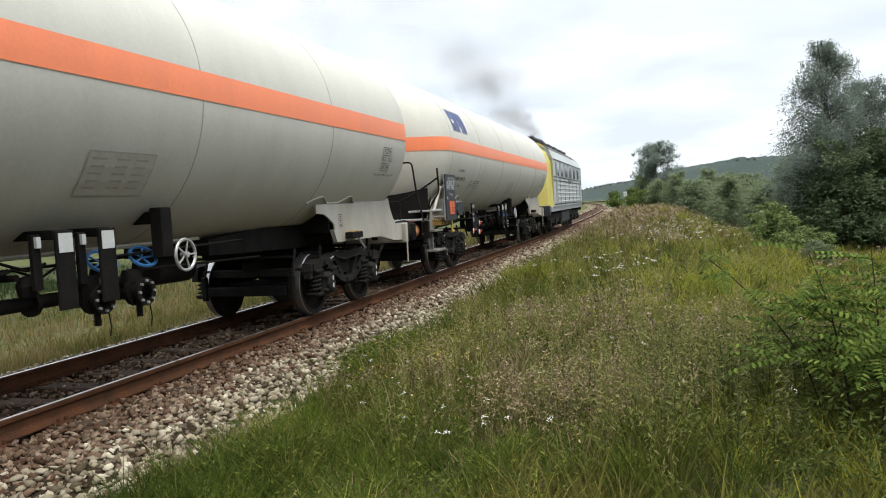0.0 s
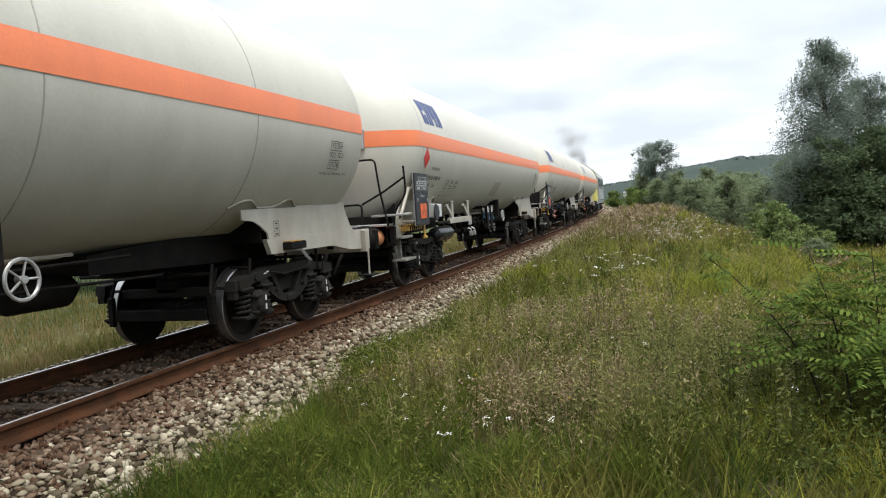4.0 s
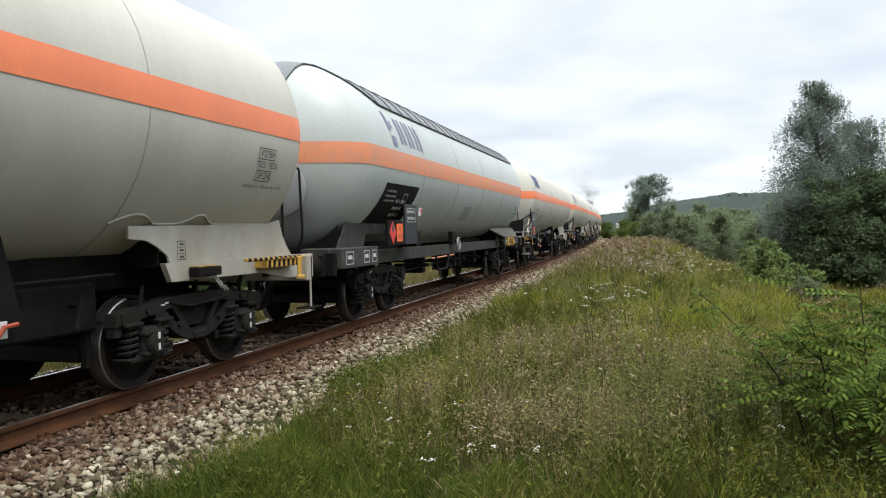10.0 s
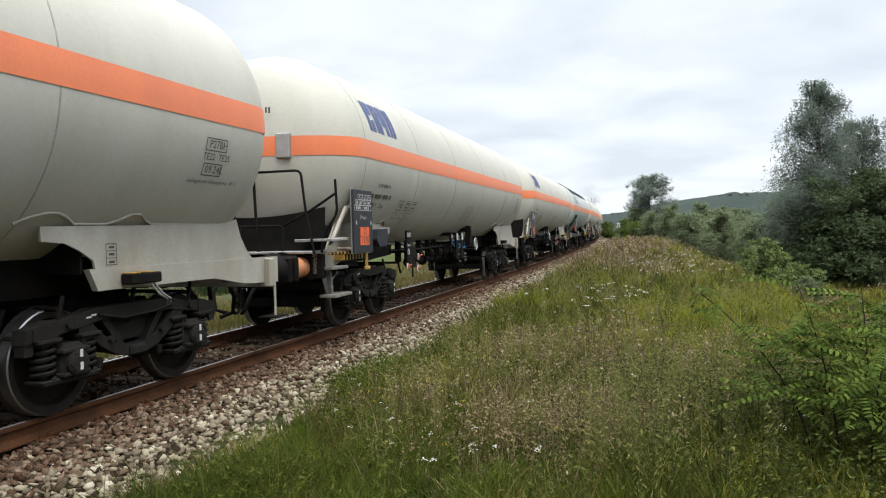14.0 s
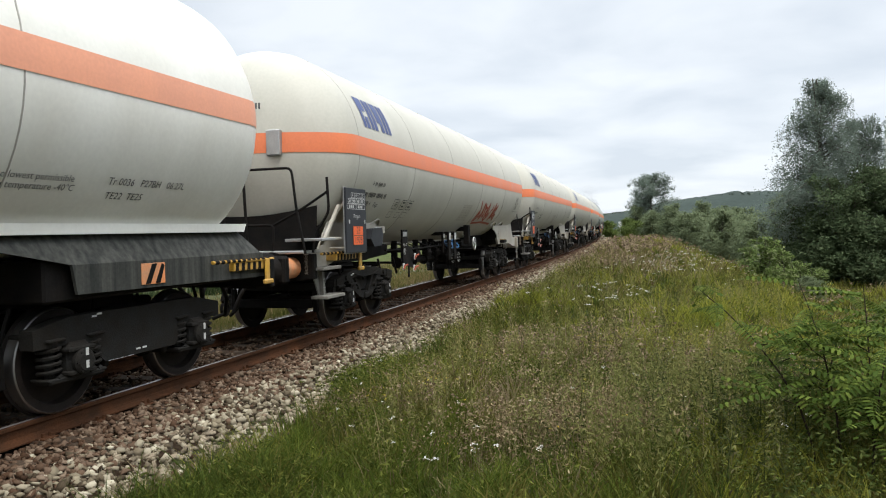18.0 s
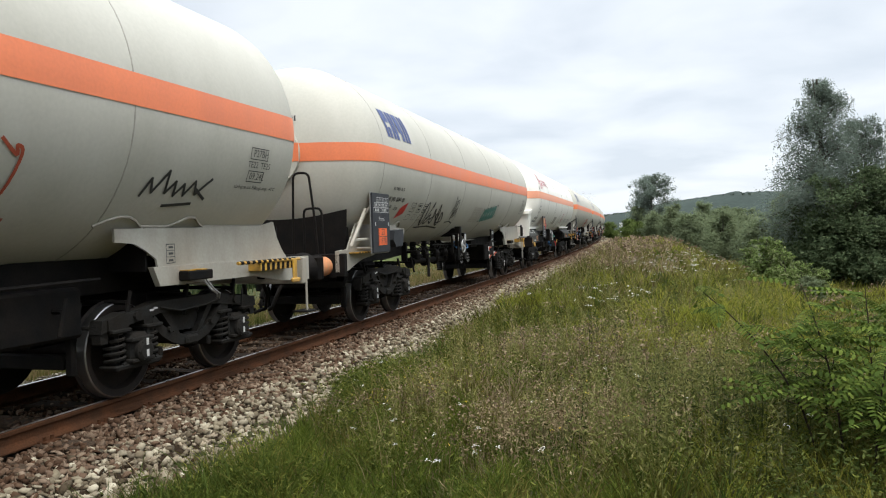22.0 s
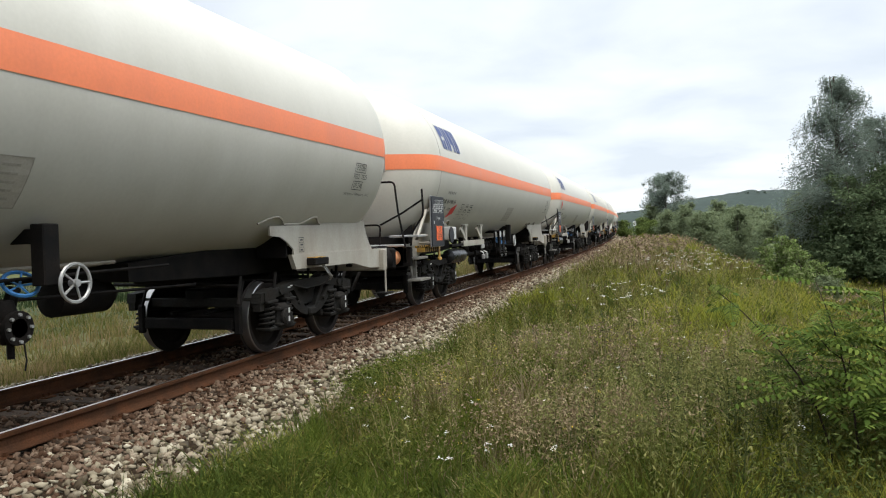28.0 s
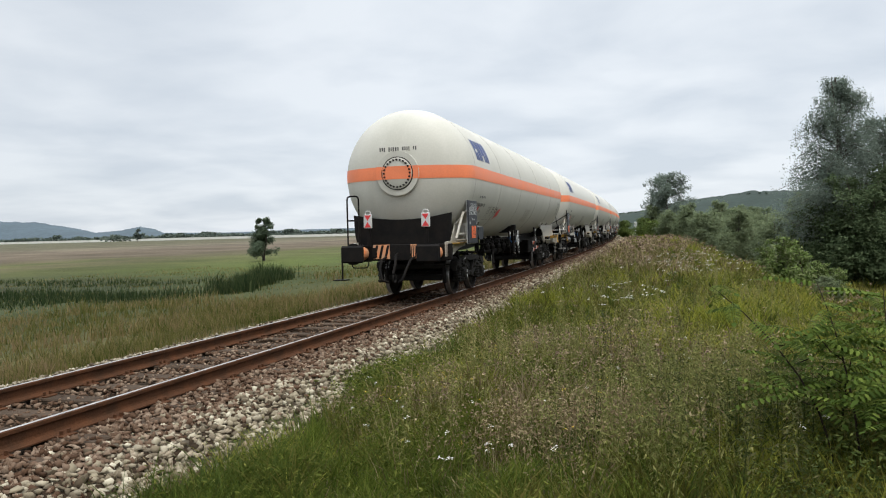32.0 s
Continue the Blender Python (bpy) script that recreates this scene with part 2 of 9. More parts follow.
SHIELD_RIB = material("dark_sheet_edge", (0.06, 0.065, 0.07), 0.6, vary=0.2, scale=4, bump=0.03)
GRAFF_R = material("red_spray_paint", (0.38, 0.07, 0.03), 0.6, vary=0.2, scale=6, bump=0.0)
GRAFF_K = material("black_spray_paint", (0.03, 0.03, 0.03), 0.6, vary=0.2, scale=6, bump=0.0)
GRAFF_G = material("teal_spray_paint", (0.10, 0.30, 0.25), 0.6, vary=0.2, scale=6, bump=0.0)
RUST_RAIL = material("rusty_rail_steel", (0.09, 0.038, 0.018), 0.9, vary=0.35, scale=5, fine=60, bump=0.25, second=(0.045, 0.023, 0.013), amount=0.45, spec=0.08)
RAIL_TOP = material("polished_rail_head", (0.62, 0.60, 0.57), 0.30, metal=0.95, vary=0.15, scale=6, fine=70, bump=0.03, second=(0.36, 0.33, 0.30))
SLEEPER_M = material("weathered_timber", (0.062, 0.043, 0.029), 0.95, vary=0.4, scale=7, fine=60, bump=0.4, second=(0.042, 0.029, 0.02), random_tint=0.25, spec=0.12)
SOIL = material("ballast_fines", (0.028, 0.020, 0.013), 0.95, vary=0.5, scale=2.2, fine=30, bump=0.6, second=(0.028, 0.018, 0.011), amount=0.5, spec=0.04)


# ---- building helpers ----
BEND = 0.000678          # the line bends gently to the left ahead


def track_x(y):
    return -BEND * y * y / 2 if y > 0 else 0.0


def on_track(s, lift=0.0):
    """The pose of a vehicle whose middle has run s metres along the line."""
    turn = math.degrees(math.atan(BEND * s)) if s > 0 else 0.0
    return pose(track_x(s), s, lift, 0, 0, turn)


def mesh_of(name, verts, faces, mats=(), smooth=False):
    me = bpy.data.meshes.new(name)
    if isinstance(verts, np.ndarray):
        k = faces.shape[1]
        me.vertices.add(len(verts))
        me.vertices.foreach_set("co", verts.astype(np.float32).ravel())
        me.loops.add(faces.size)
        me.loops.foreach_set("vertex_index", faces.astype(np.int32).ravel())
        me.polygons.add(len(faces))
        me.polygons.foreach_set("loop_start", np.arange(0, faces.size, k, dtype=np.int32))
        me.polygons.foreach_set("loop_total", np.full(len(faces), k, dtype=np.int32))
        me.update(calc_edges=True)
    else:
        me.from_pydata(verts, [], faces)
    for m in mats:
        me.materials.append(m)
    if smooth:
        me.polygons.foreach_set("use_smooth", [True] * len(me.polygons))
    me.validate()
    return me


class Form:
    """A growing mesh: solids are added to it one by one."""

    def __init__(self):
        self.v, self.f = [], []

    def add(self, verts, faces):
        o = len(self.v)
        self.v += [tuple(p) for p in verts]
        self.f += [tuple(i + o for i in q) for q in faces]
        return self

    def box(self, x0, x1, y0, y1, z0, z1, c=0.0):
        """A box with its edges chamfered by c."""
        if c <= 0:
            v = [(x, y, z) for x in (x0, x1) for y in (y0, y1) for z in (z0, z1)]
            return self.add(v, [(0, 1, 3, 2), (4, 6, 7, 5), (0, 4, 5, 1), (2, 3, 7, 6), (0, 2, 6, 4), (1, 5, 7, 3)])
        c = min(c, (x1 - x0) * 0.45, (y1 - y0) * 0.45, (z1 - z0) * 0.45)
        bm = bmesh.new()
        bmesh.ops.create_cube(bm, size=1)
        for p in bm.verts:
            p.co = ((x0 + x1) / 2 + p.co.x * (x1 - x0), (y0 + y1) / 2 + p.co.y * (y1 - y0), (z0 + z1) / 2 + p.co.z * (z1 - z0))
        bmesh.ops.bevel(bm, geom=bm.edges[:], offset=c, segments=1, affect="EDGES")
        return self.take(bm)

    def take(self, bm):
        bm.verts.index_update()
        self.add([p.co[:] for p in bm.verts], [[p.index for p in q.verts] for q in bm.faces])
        bm.free()
        return self

    def rod(self, a, b, r, r2=None, n=10):
        return self.tube([a, b], r, n, r2)

    def tube(self, pts, r, n=8, r2=None, closed=False):
        """A round bar along the points."""
        pts = [Vector(p) for p in pts]
        m, v, f = len(pts), [], []
        up = None
        for i, p in enumerate(pts):
            d = (pts[(i + 1) % m] - pts[i - 1]) if closed else (pts[min(i + 1, m - 1)] - pts[max(i - 1, 0)])
            d.normalize()
            if up is None:
                up = Vector((0, 0, 1)) if abs(d.z) < 0.9 else Vector((1, 0, 0))
            side = d.cross(up).normalized()
            up = side.cross(d).normalized()
            rr = r if r2 is None else r + (r2 - r) * i / (m - 1)
            for j in range(n):
                a = 2 * math.pi * j / n
                v.append(p + side * (rr * math.cos(a)) + up * (rr * math.sin(a)))
        for i in range(m if closed else m - 1):
            for j in range(n):
                q = (i + 1) % m
                f.append((i * n + j, i * n + (j + 1) % n, q * n + (j + 1) % n, q * n + j))
        if not closed:
            f.append(tuple(range(n - 1, -1, -1)))
            f.append(tuple((m - 1) * n + j for j in range(n)))
        return self.add(v, f)

    def prism(self, outline, axis, a, b):
        """The outline, given in the two other axes in order, drawn out along the axis from a to b."""
        n, v = len(outline), []
        for t in (a, b):
            for p, q in outline:
                v.append((t, p, q) if axis == "x" else (p, t, q) if axis == "y" else (p, q, t))
        f = [tuple(range(n)), tuple(range(2 * n - 1, n - 1, -1))]
        f += [(i, i + n, (i + 1) % n + n, (i + 1) % n) for i in range(n)]
        return self.add(v, f)

    def lathe(self, profile, axis, centre, n=24):
        """The profile of (radius, height) turned round the axis at the centre."""
        v, f, m = [], [], len(profile)
        cx, cy, cz = centre
        for r, hh in profile:
            for j in range(n):
                a = 2 * math.pi * j / n
                c, s = r * math.cos(a), r * math.sin(a)
                v.append((cx + hh, cy + c, cz + s) if axis == "x" else (cx + c, cy + hh, cz + s) if axis == "y" else (cx + c, cy + s, cz + hh))
        for i in range(m - 1):
            for j in range(n):
                f.append((i * n + j, i * n + (j + 1) % n, (i + 1) * n + (j + 1) % n, (i + 1) * n + j))
        if profile[0][0] > 1e-4:
            f.append(tuple(range(n)))
        if profile[-1][0] > 1e-4:
            f.append(tuple((m - 1) * n + j for j in range(n)))
        return self.add(v, f)

    def ring(self, centre, axis, R, r, n=20, k=6):
        pts = []
        for j in range(n):
            a = 2 * math.pi * j / n
            c, s = R * math.cos(a), R * math.sin(a)
            x, y, z = centre
            pts.append((x, y + c, z + s) if axis == "x" else (x + c, y, z + s) if axis == "y" else (x + c, y + s, z))
        return self.tube(pts, r, k, closed=True)

    def mesh(self, name, mat, smooth=False):
        me = mesh_of(name, self.v, self.f, (mat,))
        bm = bmesh.new()
        bm.from_mesh(me)
        bmesh.ops.recalc_face_normals(bm, faces=bm.faces[:])
        bm.to_mesh(me)
        bm.free()
        if smooth:
            me.shade_smooth()
            me.set_sharp_from_angle(angle=radians(35))
        return me


def part(name, form, mat, parent, label="", at=None, smooth=False):
    """ONE mesh object under a thing or a part; its coordinates are those of the thing unless at is given."""
    me = form.mesh(name, mat, smooth) if isinstance(form, Form) else form
    ob = new(name, me)
    ob.parent = parent
    if at is not None:
        ob.matrix_basis = at if isinstance(at, Matrix) else Matrix.Translation(at)
    return tagged(ob, label)


def letters(text, size, mat):
    """A flat mesh of the text, centred, in its own x and y."""
    cu = bpy.data.curves.new("letters", "FONT")
    cu.body, cu.size, cu.align_x, cu.align_y, cu.resolution_u = text, size, "CENTER", "CENTER", 2
    ob = bpy.data.objects.new("letters", cu)
    scene.collection.objects.link(ob)
    dg = bpy.context.evaluated_depsgraph_get()
    dg.update()
    me = bpy.data.meshes.new_from_object(ob.evaluated_get(dg))
    bpy.data.objects.remove(ob)
    bpy.data.curves.remove(cu)
    me.materials.clear()
    me.materials.append(mat)
    me.name = "lettering"
    return me


SIDE = Matrix(((0, 0, 1, 0), (1, 0, 0, 0), (0, 1, 0, 0), (0, 0, 0, 1)))     # a flat mesh turned to face +X, reading along +Y
BACK = Matrix(((1, 0, 0, 0), (0, 0, -1, 0), (0, 1, 0, 0), (0, 0, 0, 1)))    # a flat mesh turned to face -Y


def smoothstep(a, b, t):
    t = np.clip((t - a) / (b - a), 0, 1)
    return t * t * (3 - 2 * t)


# ---- ground ----
def ground_z(x, y):
    """The lie of the land; x and y may be arrays."""
    x, y = np.asarray(x, float), np.asarray(y, float)
    xt = x + np.where((y > 0) & (y < 600), BEND * y * y / 2, np.where(y >= 600, BEND * 600 * (y - 300), 0.0))
    wob = 0.10 * np.sin(x * 0.9 + y * 0.37) * np.sin(y * 0.53 - x * 0.21) + 0.05 * np.sin(x * 2.3 - y * 1.1)
    right = -0.34 + 0.16 * smoothstep(2.2, 4.5, xt) - 1.45 * smoothstep(7.2, 12.5, xt) * smoothstep(4, 14, y + xt * 0.2)
    mound = 0.64 * smoothstep(2.1, 3.9, xt) * (1 - smoothstep(6.0, 9.5, xt)) * smoothstep(9, 34, y) * (1 - smoothstep(62, 100, y))
    left = -0.42 - 0.75 * smoothstep(2.3, 6.5, -xt) - 0.25 * smoothstep(9, 30, -xt)
    bed = np.where(np.abs(xt) < 1.55, -0.235, -0.235 - 0.24 * (np.abs(xt) - 1.55))
    far = smoothstep(2.0, 2.6, np.abs(xt))
    z = bed * (1 - far) + np.where(xt > 0, right + mound, left) * far
    return z + wob * smoothstep(2.3, 4.0, np.abs(xt)) * (1 - smoothstep(150, 500, np.hypot(x, y)))


def ground_height(x, y):
    return float(ground_z(x, y))


def spread(near, far, step, grow):
    v = [0.0]
    s = step
    while v[-1] < far:
        v.append(v[-1] + s)
        if v[-1] > near:
            s *= grow
    return v


def build_ground():
    xs = spread(14, 4200, 0.4, 1.16)
    xs = sorted({-v for v in xs} | set(xs))
    up = spread(60, 4200, 0.8, 1.16)
    ys = sorted({-v for v in spread(10, 4200, 1.5, 1.3)} | set(up))
    X, Y = np.meshgrid(np.array(xs), np.array(ys))
    # the mesh follows the bend near the line
    near = np.exp(-(X / 60.0) ** 2)
    X = X - near * np.where((Y > 0) & (Y < 600), BEND * Y * Y / 2, np.where(Y >= 600, BEND * 600 * (Y - 300), 0.0))
    Z = ground_z(X, Y)
    v = np.stack([X, Y, Z], -1).reshape(-1, 3)
    nx, ny = len(xs), len(ys)
    i = np.arange(ny - 1)[:, None] * nx + np.arange(nx - 1)[None]
    f = np.stack([i, i + 1, i + nx + 1, i + nx], -1).reshape(-1, 4)
    m = bpy.data.materials.new("field_ground")
    m.use_nodes = True
    n, l = m.node_tree.nodes, m.node_tree.links
    b = n["Principled BSDF"]
    b.inputs["Roughness"].default_value, b.inputs["Specular IOR Level"].default_value = 0.95, 0.1
    co = n.new("ShaderNodeTexCoord")
    sep = n.new("ShaderNodeSeparateXYZ")
    l.new(co.outputs["Object"], sep.inputs["Vector"])
    nz = n.new("ShaderNodeTexNoise")
    nz.inputs["Scale"].default_value, nz.inputs["Detail"].default_value = 0.35, 8
    l.new(co.outputs["Object"], nz.inputs["Vector"])
    fine = n.new("ShaderNodeTexNoise")
    fine.inputs["Scale"].default_value, fine.inputs["Detail"].default_value = 9, 5
    l.new(co.outputs["Object"], fine.inputs["Vector"])
    verge = n.new("ShaderNodeValToRGB")
    e = verge.color_ramp.elements
    e[0].position, e[0].color = 0.3, (0.026, 0.034, 0.009, 1)
    e[1].position, e[1].color = 0.7, (0.06, 0.052, 0.022, 1)
    l.new(nz.outputs["Fac"], verge.inputs["Fac"])
    # the fields to the left change with their distance from the line: rough grass, meadow, hay stubble, far pasture
    wide = n.new("ShaderNodeMapping")
    wide.inputs["Scale"].default_value = (0.05, 0.006, 1.0)
    l.new(co.outputs["Object"], wide.inputs["Vector"])
    band = n.new("ShaderNodeTexNoise")
    band.inputs["Scale"].default_value, band.inputs["Detail"].default_value = 1.0, 6
    l.new(wide.outputs["Vector"], band.inputs["Vector"])
    ln = n.new("ShaderNodeMath")
    ln.operation = "MULTIPLY_ADD"
    ln.inputs[1].default_value, ln.inputs[2].default_value = -1.0, 0.0
    l.new(sep.outputs["X"], ln.inputs[0])
    jig = n.new("ShaderNodeMath")
    jig.operation = "MULTIPLY_ADD"
    jig.inputs[1].default_value, jig.inputs[2].default_value = 1.5, 0.25
    l.new(band.outputs["Fac"], jig.inputs[0])
    dist = n.new("ShaderNodeMath")
    dist.operation = "MULTIPLY"
    l.new(ln.outputs["Value"], dist.inputs[0])
    l.new(jig.outputs["Value"], dist.inputs[1])
    lg = n.new("ShaderNodeMath")
    lg.operation = "LOGARITHM"
    lg.inputs[1].default_value = 3000.0
    mx = n.new("ShaderNodeMath")
    mx.operation = "MAXIMUM"
    mx.inputs[1].default_value = 1.0
    l.new(dist.outputs["Value"], mx.inputs[0])
    l.new(mx.outputs["Value"], lg.inputs[0])
    def strip_colours(stops):
        r = n.new("ShaderNodeValToRGB")
        e = r.color_ramp.elements
        e[0].position, e[0].color = 0.0, (0.10, 0.10, 0.035, 1)
        e[1].position, e[1].color = 1.0, (0.20, 0.20, 0.12, 1)
        for p, c in stops:
            e.new(p).color = (*c, 1)
        l.new(lg.outputs["Value"], r.inputs["Fac"])
        return r
    beyond = ((0.55, (0.125, 0.098, 0.062)), (0.60, (0.145, 0.112, 0.076)), (0.655, (0.165, 0.14, 0.095)), (0.70, (0.105, 0.098, 0.055)), (0.78, (0.115, 0.108, 0.065)), (0.87, (0.125, 0.13, 0.075)))
    damp = strip_colours(((0.28, (0.12, 0.108, 0.04)), (0.36, (0.055, 0.068, 0.024)), (0.44, (0.052, 0.062, 0.026)), (0.50, (0.066, 0.066, 0.034))) + beyond)
    green = strip_colours(((0.28, (0.12, 0.108, 0.04)), (0.36, (0.074, 0.090, 0.022)), (0.46, (0.076, 0.098, 0.020)), (0.505, (0.09, 0.10, 0.028))) + beyond)
    # the damp hollow lies nearer, the fresh green strip further along
    along_y = n.new("ShaderNodeMapRange")
    along_y.inputs["From Min"].default_value, along_y.inputs["From Max"].default_value = 34.0, 58.0
    l.new(sep.outputs["Y"], along_y.inputs["Value"])
    field = n.new("ShaderNodeMix")
    field.data_type = "RGBA"
    l.new(along_y.outputs["Result"], field.inputs["Factor"])
    l.new(damp.outputs["Color"], field.inputs["A"])
    l.new(green.outputs["Color"], field.inputs["B"])
    # darker drifts of taller growth across the stubble
    drift = n.new("ShaderNodeTexNoise")
    drift.inputs["Scale"].default_value, drift.inputs["Detail"].default_value, drift.inputs["Roughness"].default_value = 0.035, 9, 0.65
    l.new(co.outputs["Object"], drift.inputs["Vector"])
    shade = n.new("ShaderNodeMapRange")
    shade.inputs["From Min"].default_value, shade.inputs["From Max"].default_value = 0.38, 0.60
    shade.inputs["To Min"].default_value, shade.inputs["To Max"].default_value = 0.62, 1.12
    l.new(drift.outputs["Fac"], shade.inputs["Value"])
    mottled = n.new("ShaderNodeVectorMath")
    mottled.operation = "SCALE"
    l.new(field.outputs["Result"], mottled.inputs["Vector"])
    l.new(shade.outputs["Result"], mottled.inputs["Scale"])
    pick = n.new("ShaderNodeMapRange")
    pick.inputs["From Min"].default_value, pick.inputs["From Max"].default_value = -2.0, -5.0
    l.new(sep.outputs["X"], pick.inputs["Value"])
    mix = n.new("ShaderNodeMix")
    mix.data_type = "RGBA"
    l.new(pick.outputs["Result"], mix.inputs["Factor"])
    l.new(verge.outputs["Color"], mix.inputs["A"])
    l.new(mottled.outputs["Vector"], mix.inputs["B"])
    gr = n.new("ShaderNodeMapRange")
    gr.inputs["From Min"].default_value, gr.inputs["From Max"].default_value = 0.3, 0.7
    gr.inputs["To Min"].default_value, gr.inputs["To Max"].default_value = 0.5, 1.05
    l.new(fine.outputs["Fac"], gr.inputs["Value"])
    hs = n.new("ShaderNodeHueSaturation")
    hs.inputs["Saturation"].default_value = 0.95
    l.new(mix.outputs["Result"], hs.inputs["Color"])
    l.new(gr.outputs["Result"], hs.inputs["Value"])
    l.new(hs.outputs["Color"], b.inputs["Base Color"])
    bp = n.new("ShaderNodeBump")
    bp.inputs["Strength"].default_value, bp.inputs["Distance"].default_value = 0.5, 0.06
    l.new(fine.outputs["Fac"], bp.inputs["Height"])
    l.new(bp.outputs["Normal"], b.inputs["Normal"])
    g = new("ground", mesh_of("ground", v, f, (m,), smooth=True))
    tagged(g, "uneven grassy verge, low bank and wide flat fields", "ground", kind="structure")


build_ground()


# ---- track ----
def along(y0, y1, step):
    n = max(2, int((y1 - y0) / step) + 1)
    return [y0 + (y1 - y0) * i / (n - 1) for i in range(n)]


RAIL = [(-0.07, -0.172), (0.07, -0.172), (0.07, -0.16), (0.02, -0.135), (0.011, -0.115), (0.011, -0.05), (0.034, -0.038), (0.036, -0.008), (0.028, 0.0),
        (-0.028, 0.0), (-0.036, -0.008), (-0.034, -0.038), (-0.011, -0.05), (-0.011, -0.115), (-0.02, -0.135), (-0.07, -0.16)]


def sweep_profile(profile, offset, ys, closed=True):
    v, f, n = [], [], len(profile)
    for y in ys:
        slope = -BEND * y if y > 0 else 0.0
        q = 1 / math.hypot(1, slope)
        for a, b in profile:
            o = offset + a
            v.append((track_x(y) + o * q, y - o * slope * q, b))
    for i in range(len(ys) - 1):
        for j in range(n if closed else n - 1):
            f.append((i * n + j, (i + 1) * n + j, (i + 1) * n + (j + 1) % n, i * n + (j + 1) % n))
    return v, f


def build_track():
    track = tagged(new("railway_track"), "rusty flat-bottom rails on old timber sleepers", "railway track", kind="structure")
    ys = along(-330, 0, 15) + along(0, 470, 4)[1:]
    for side in (0.7525, -0.7525):
        rail = Form().add(*sweep_profile(RAIL, side, ys))
        r = part("rail", rail, RUST_RAIL, track, "rail with rust-brown web and foot")
        part("running_surface", Form().add(*sweep_profile([(-0.020, 0.001), (-0.015, 0.0025), (0.015, 0.0025), (0.020, 0.001)], side, ys, False)), RAIL_TOP, r, "worn shiny rail head")
    slp = Form().box(-1.28, 1.28, -0.12, 0.12, -0.30, -0.176, 0.015).mesh("sleeper", SLEEPER_M)
    tie = Form()
    for s in (0.7525, -0.7525):
        tie.box(s - 0.17, s + 0.17, -0.08, 0.08, -0.178, -0.160, 0.004)
        for e in (-0.11, 0.11):
            tie.rod((s + e, 0.04, -0.165), (s + e, 0.04, -0.125), 0.016, n=6)
            tie.rod((s + e, -0.04, -0.165), (s + e, -0.04, -0.125), 0.016, n=6)
    tie = tie.mesh("tie_plate", RUST_RAIL)
    rnd = random.Random(4)
    far = Form()
    y = -12.0
    while y < 200:
        turn = math.degrees(math.atan(BEND * y)) if y > 0 else 0
        m = pose(track_x(y), y, rnd.uniform(-0.012, 0.006), 0, 0, turn + rnd.uniform(-0.8, 0.8))
        if y < 70:
            ob = part("sleeper", slp, SLEEPER_M, track, at=m)
            part("tie_plate", tie, RUST_RAIL, ob)
        else:
            b = Form().box(-1.28, 1.28, -0.12, 0.12, -0.30, -0.176)
            far.add([m @ Vector(p) for p in b.v], b.f)
        y += 0.63
    part("distant_sleepers", far, SLEEPER_M, track)
    return track


build_track()


def rock_shapes(rng, kinds):
    """Angular little stones of twelve corners each."""
    t = (1 + 5 ** 0.5) / 2
    base = np.array([(-1, t, 0), (1, t, 0), (-1, -t, 0), (1, -t, 0), (0, -1, t), (0, 1, t), (0, -1, -t), (0, 1, -t), (t, 0, -1), (t, 0, 1), (-t, 0, -1), (-t, 0, 1)]) / 1.9
    tri = np.array([(0, 11, 5), (0, 5, 1), (0, 1, 7), (0, 7, 10), (0, 10, 11), (1, 5, 9), (5, 11, 4), (11, 10, 2), (10, 7, 6), (7, 1, 8), (3, 9, 4), (3, 4, 2), (3, 2, 6),
                    (3, 6, 8), (3, 8, 9), (4, 9, 5), (2, 4, 11), (6, 2, 10), (8, 6, 7), (9, 8, 1)])
    return [base * rng.uniform(0.35, 1.40, (12, 1)) * rng.uniform(0.5, 1.4, 3) for _ in range(kinds)], tri


def scatter_stones(name, rng, xt, ys, size, mat, label, lift=0.0):
    shapes, tri = rock_shapes(rng, 24)
    shapes = np.array(shapes)
    n = len(xt)
    pick = rng.integers(0, 24, n)
    a, b = rng.uniform(0, 6.283, n), rng.uniform(-0.6, 0.6, n)
    v = shapes[pick] * size[:, None, None]
    ca, sa, cb, sb = np.cos(a), np.sin(a), np.cos(b), np.sin(b)
    x1 = v[..., 0] * ca[:, None] - v[..., 1] * sa[:, None]
    y1 = v[..., 0] * sa[:, None] + v[..., 1] * ca[:, None]
    z1 = v[..., 2] * 0.75
    y2, z2 = y1 * cb[:, None] - z1 * sb[:, None], y1 * sb[:, None] + z1 * cb[:, None]
    xc = np.where(ys > 0, -BEND * ys * ys / 2, 0) + xt
    zc = ground_z(xc, ys) + lift + size * rng.uniform(-0.2, 0.9, n)
    v = np.stack([x1 + xc[:, None], y2 + ys[:, None], z2 + zc[:, None]], -1).reshape(-1, 3)
    f = (tri[None] + 12 * np.arange(n)[:, None, None]).reshape(-1, 3)
    return tagged(new(name, mesh_of(name, v, f, (mat,))), label, "ballast", kind="stuff")


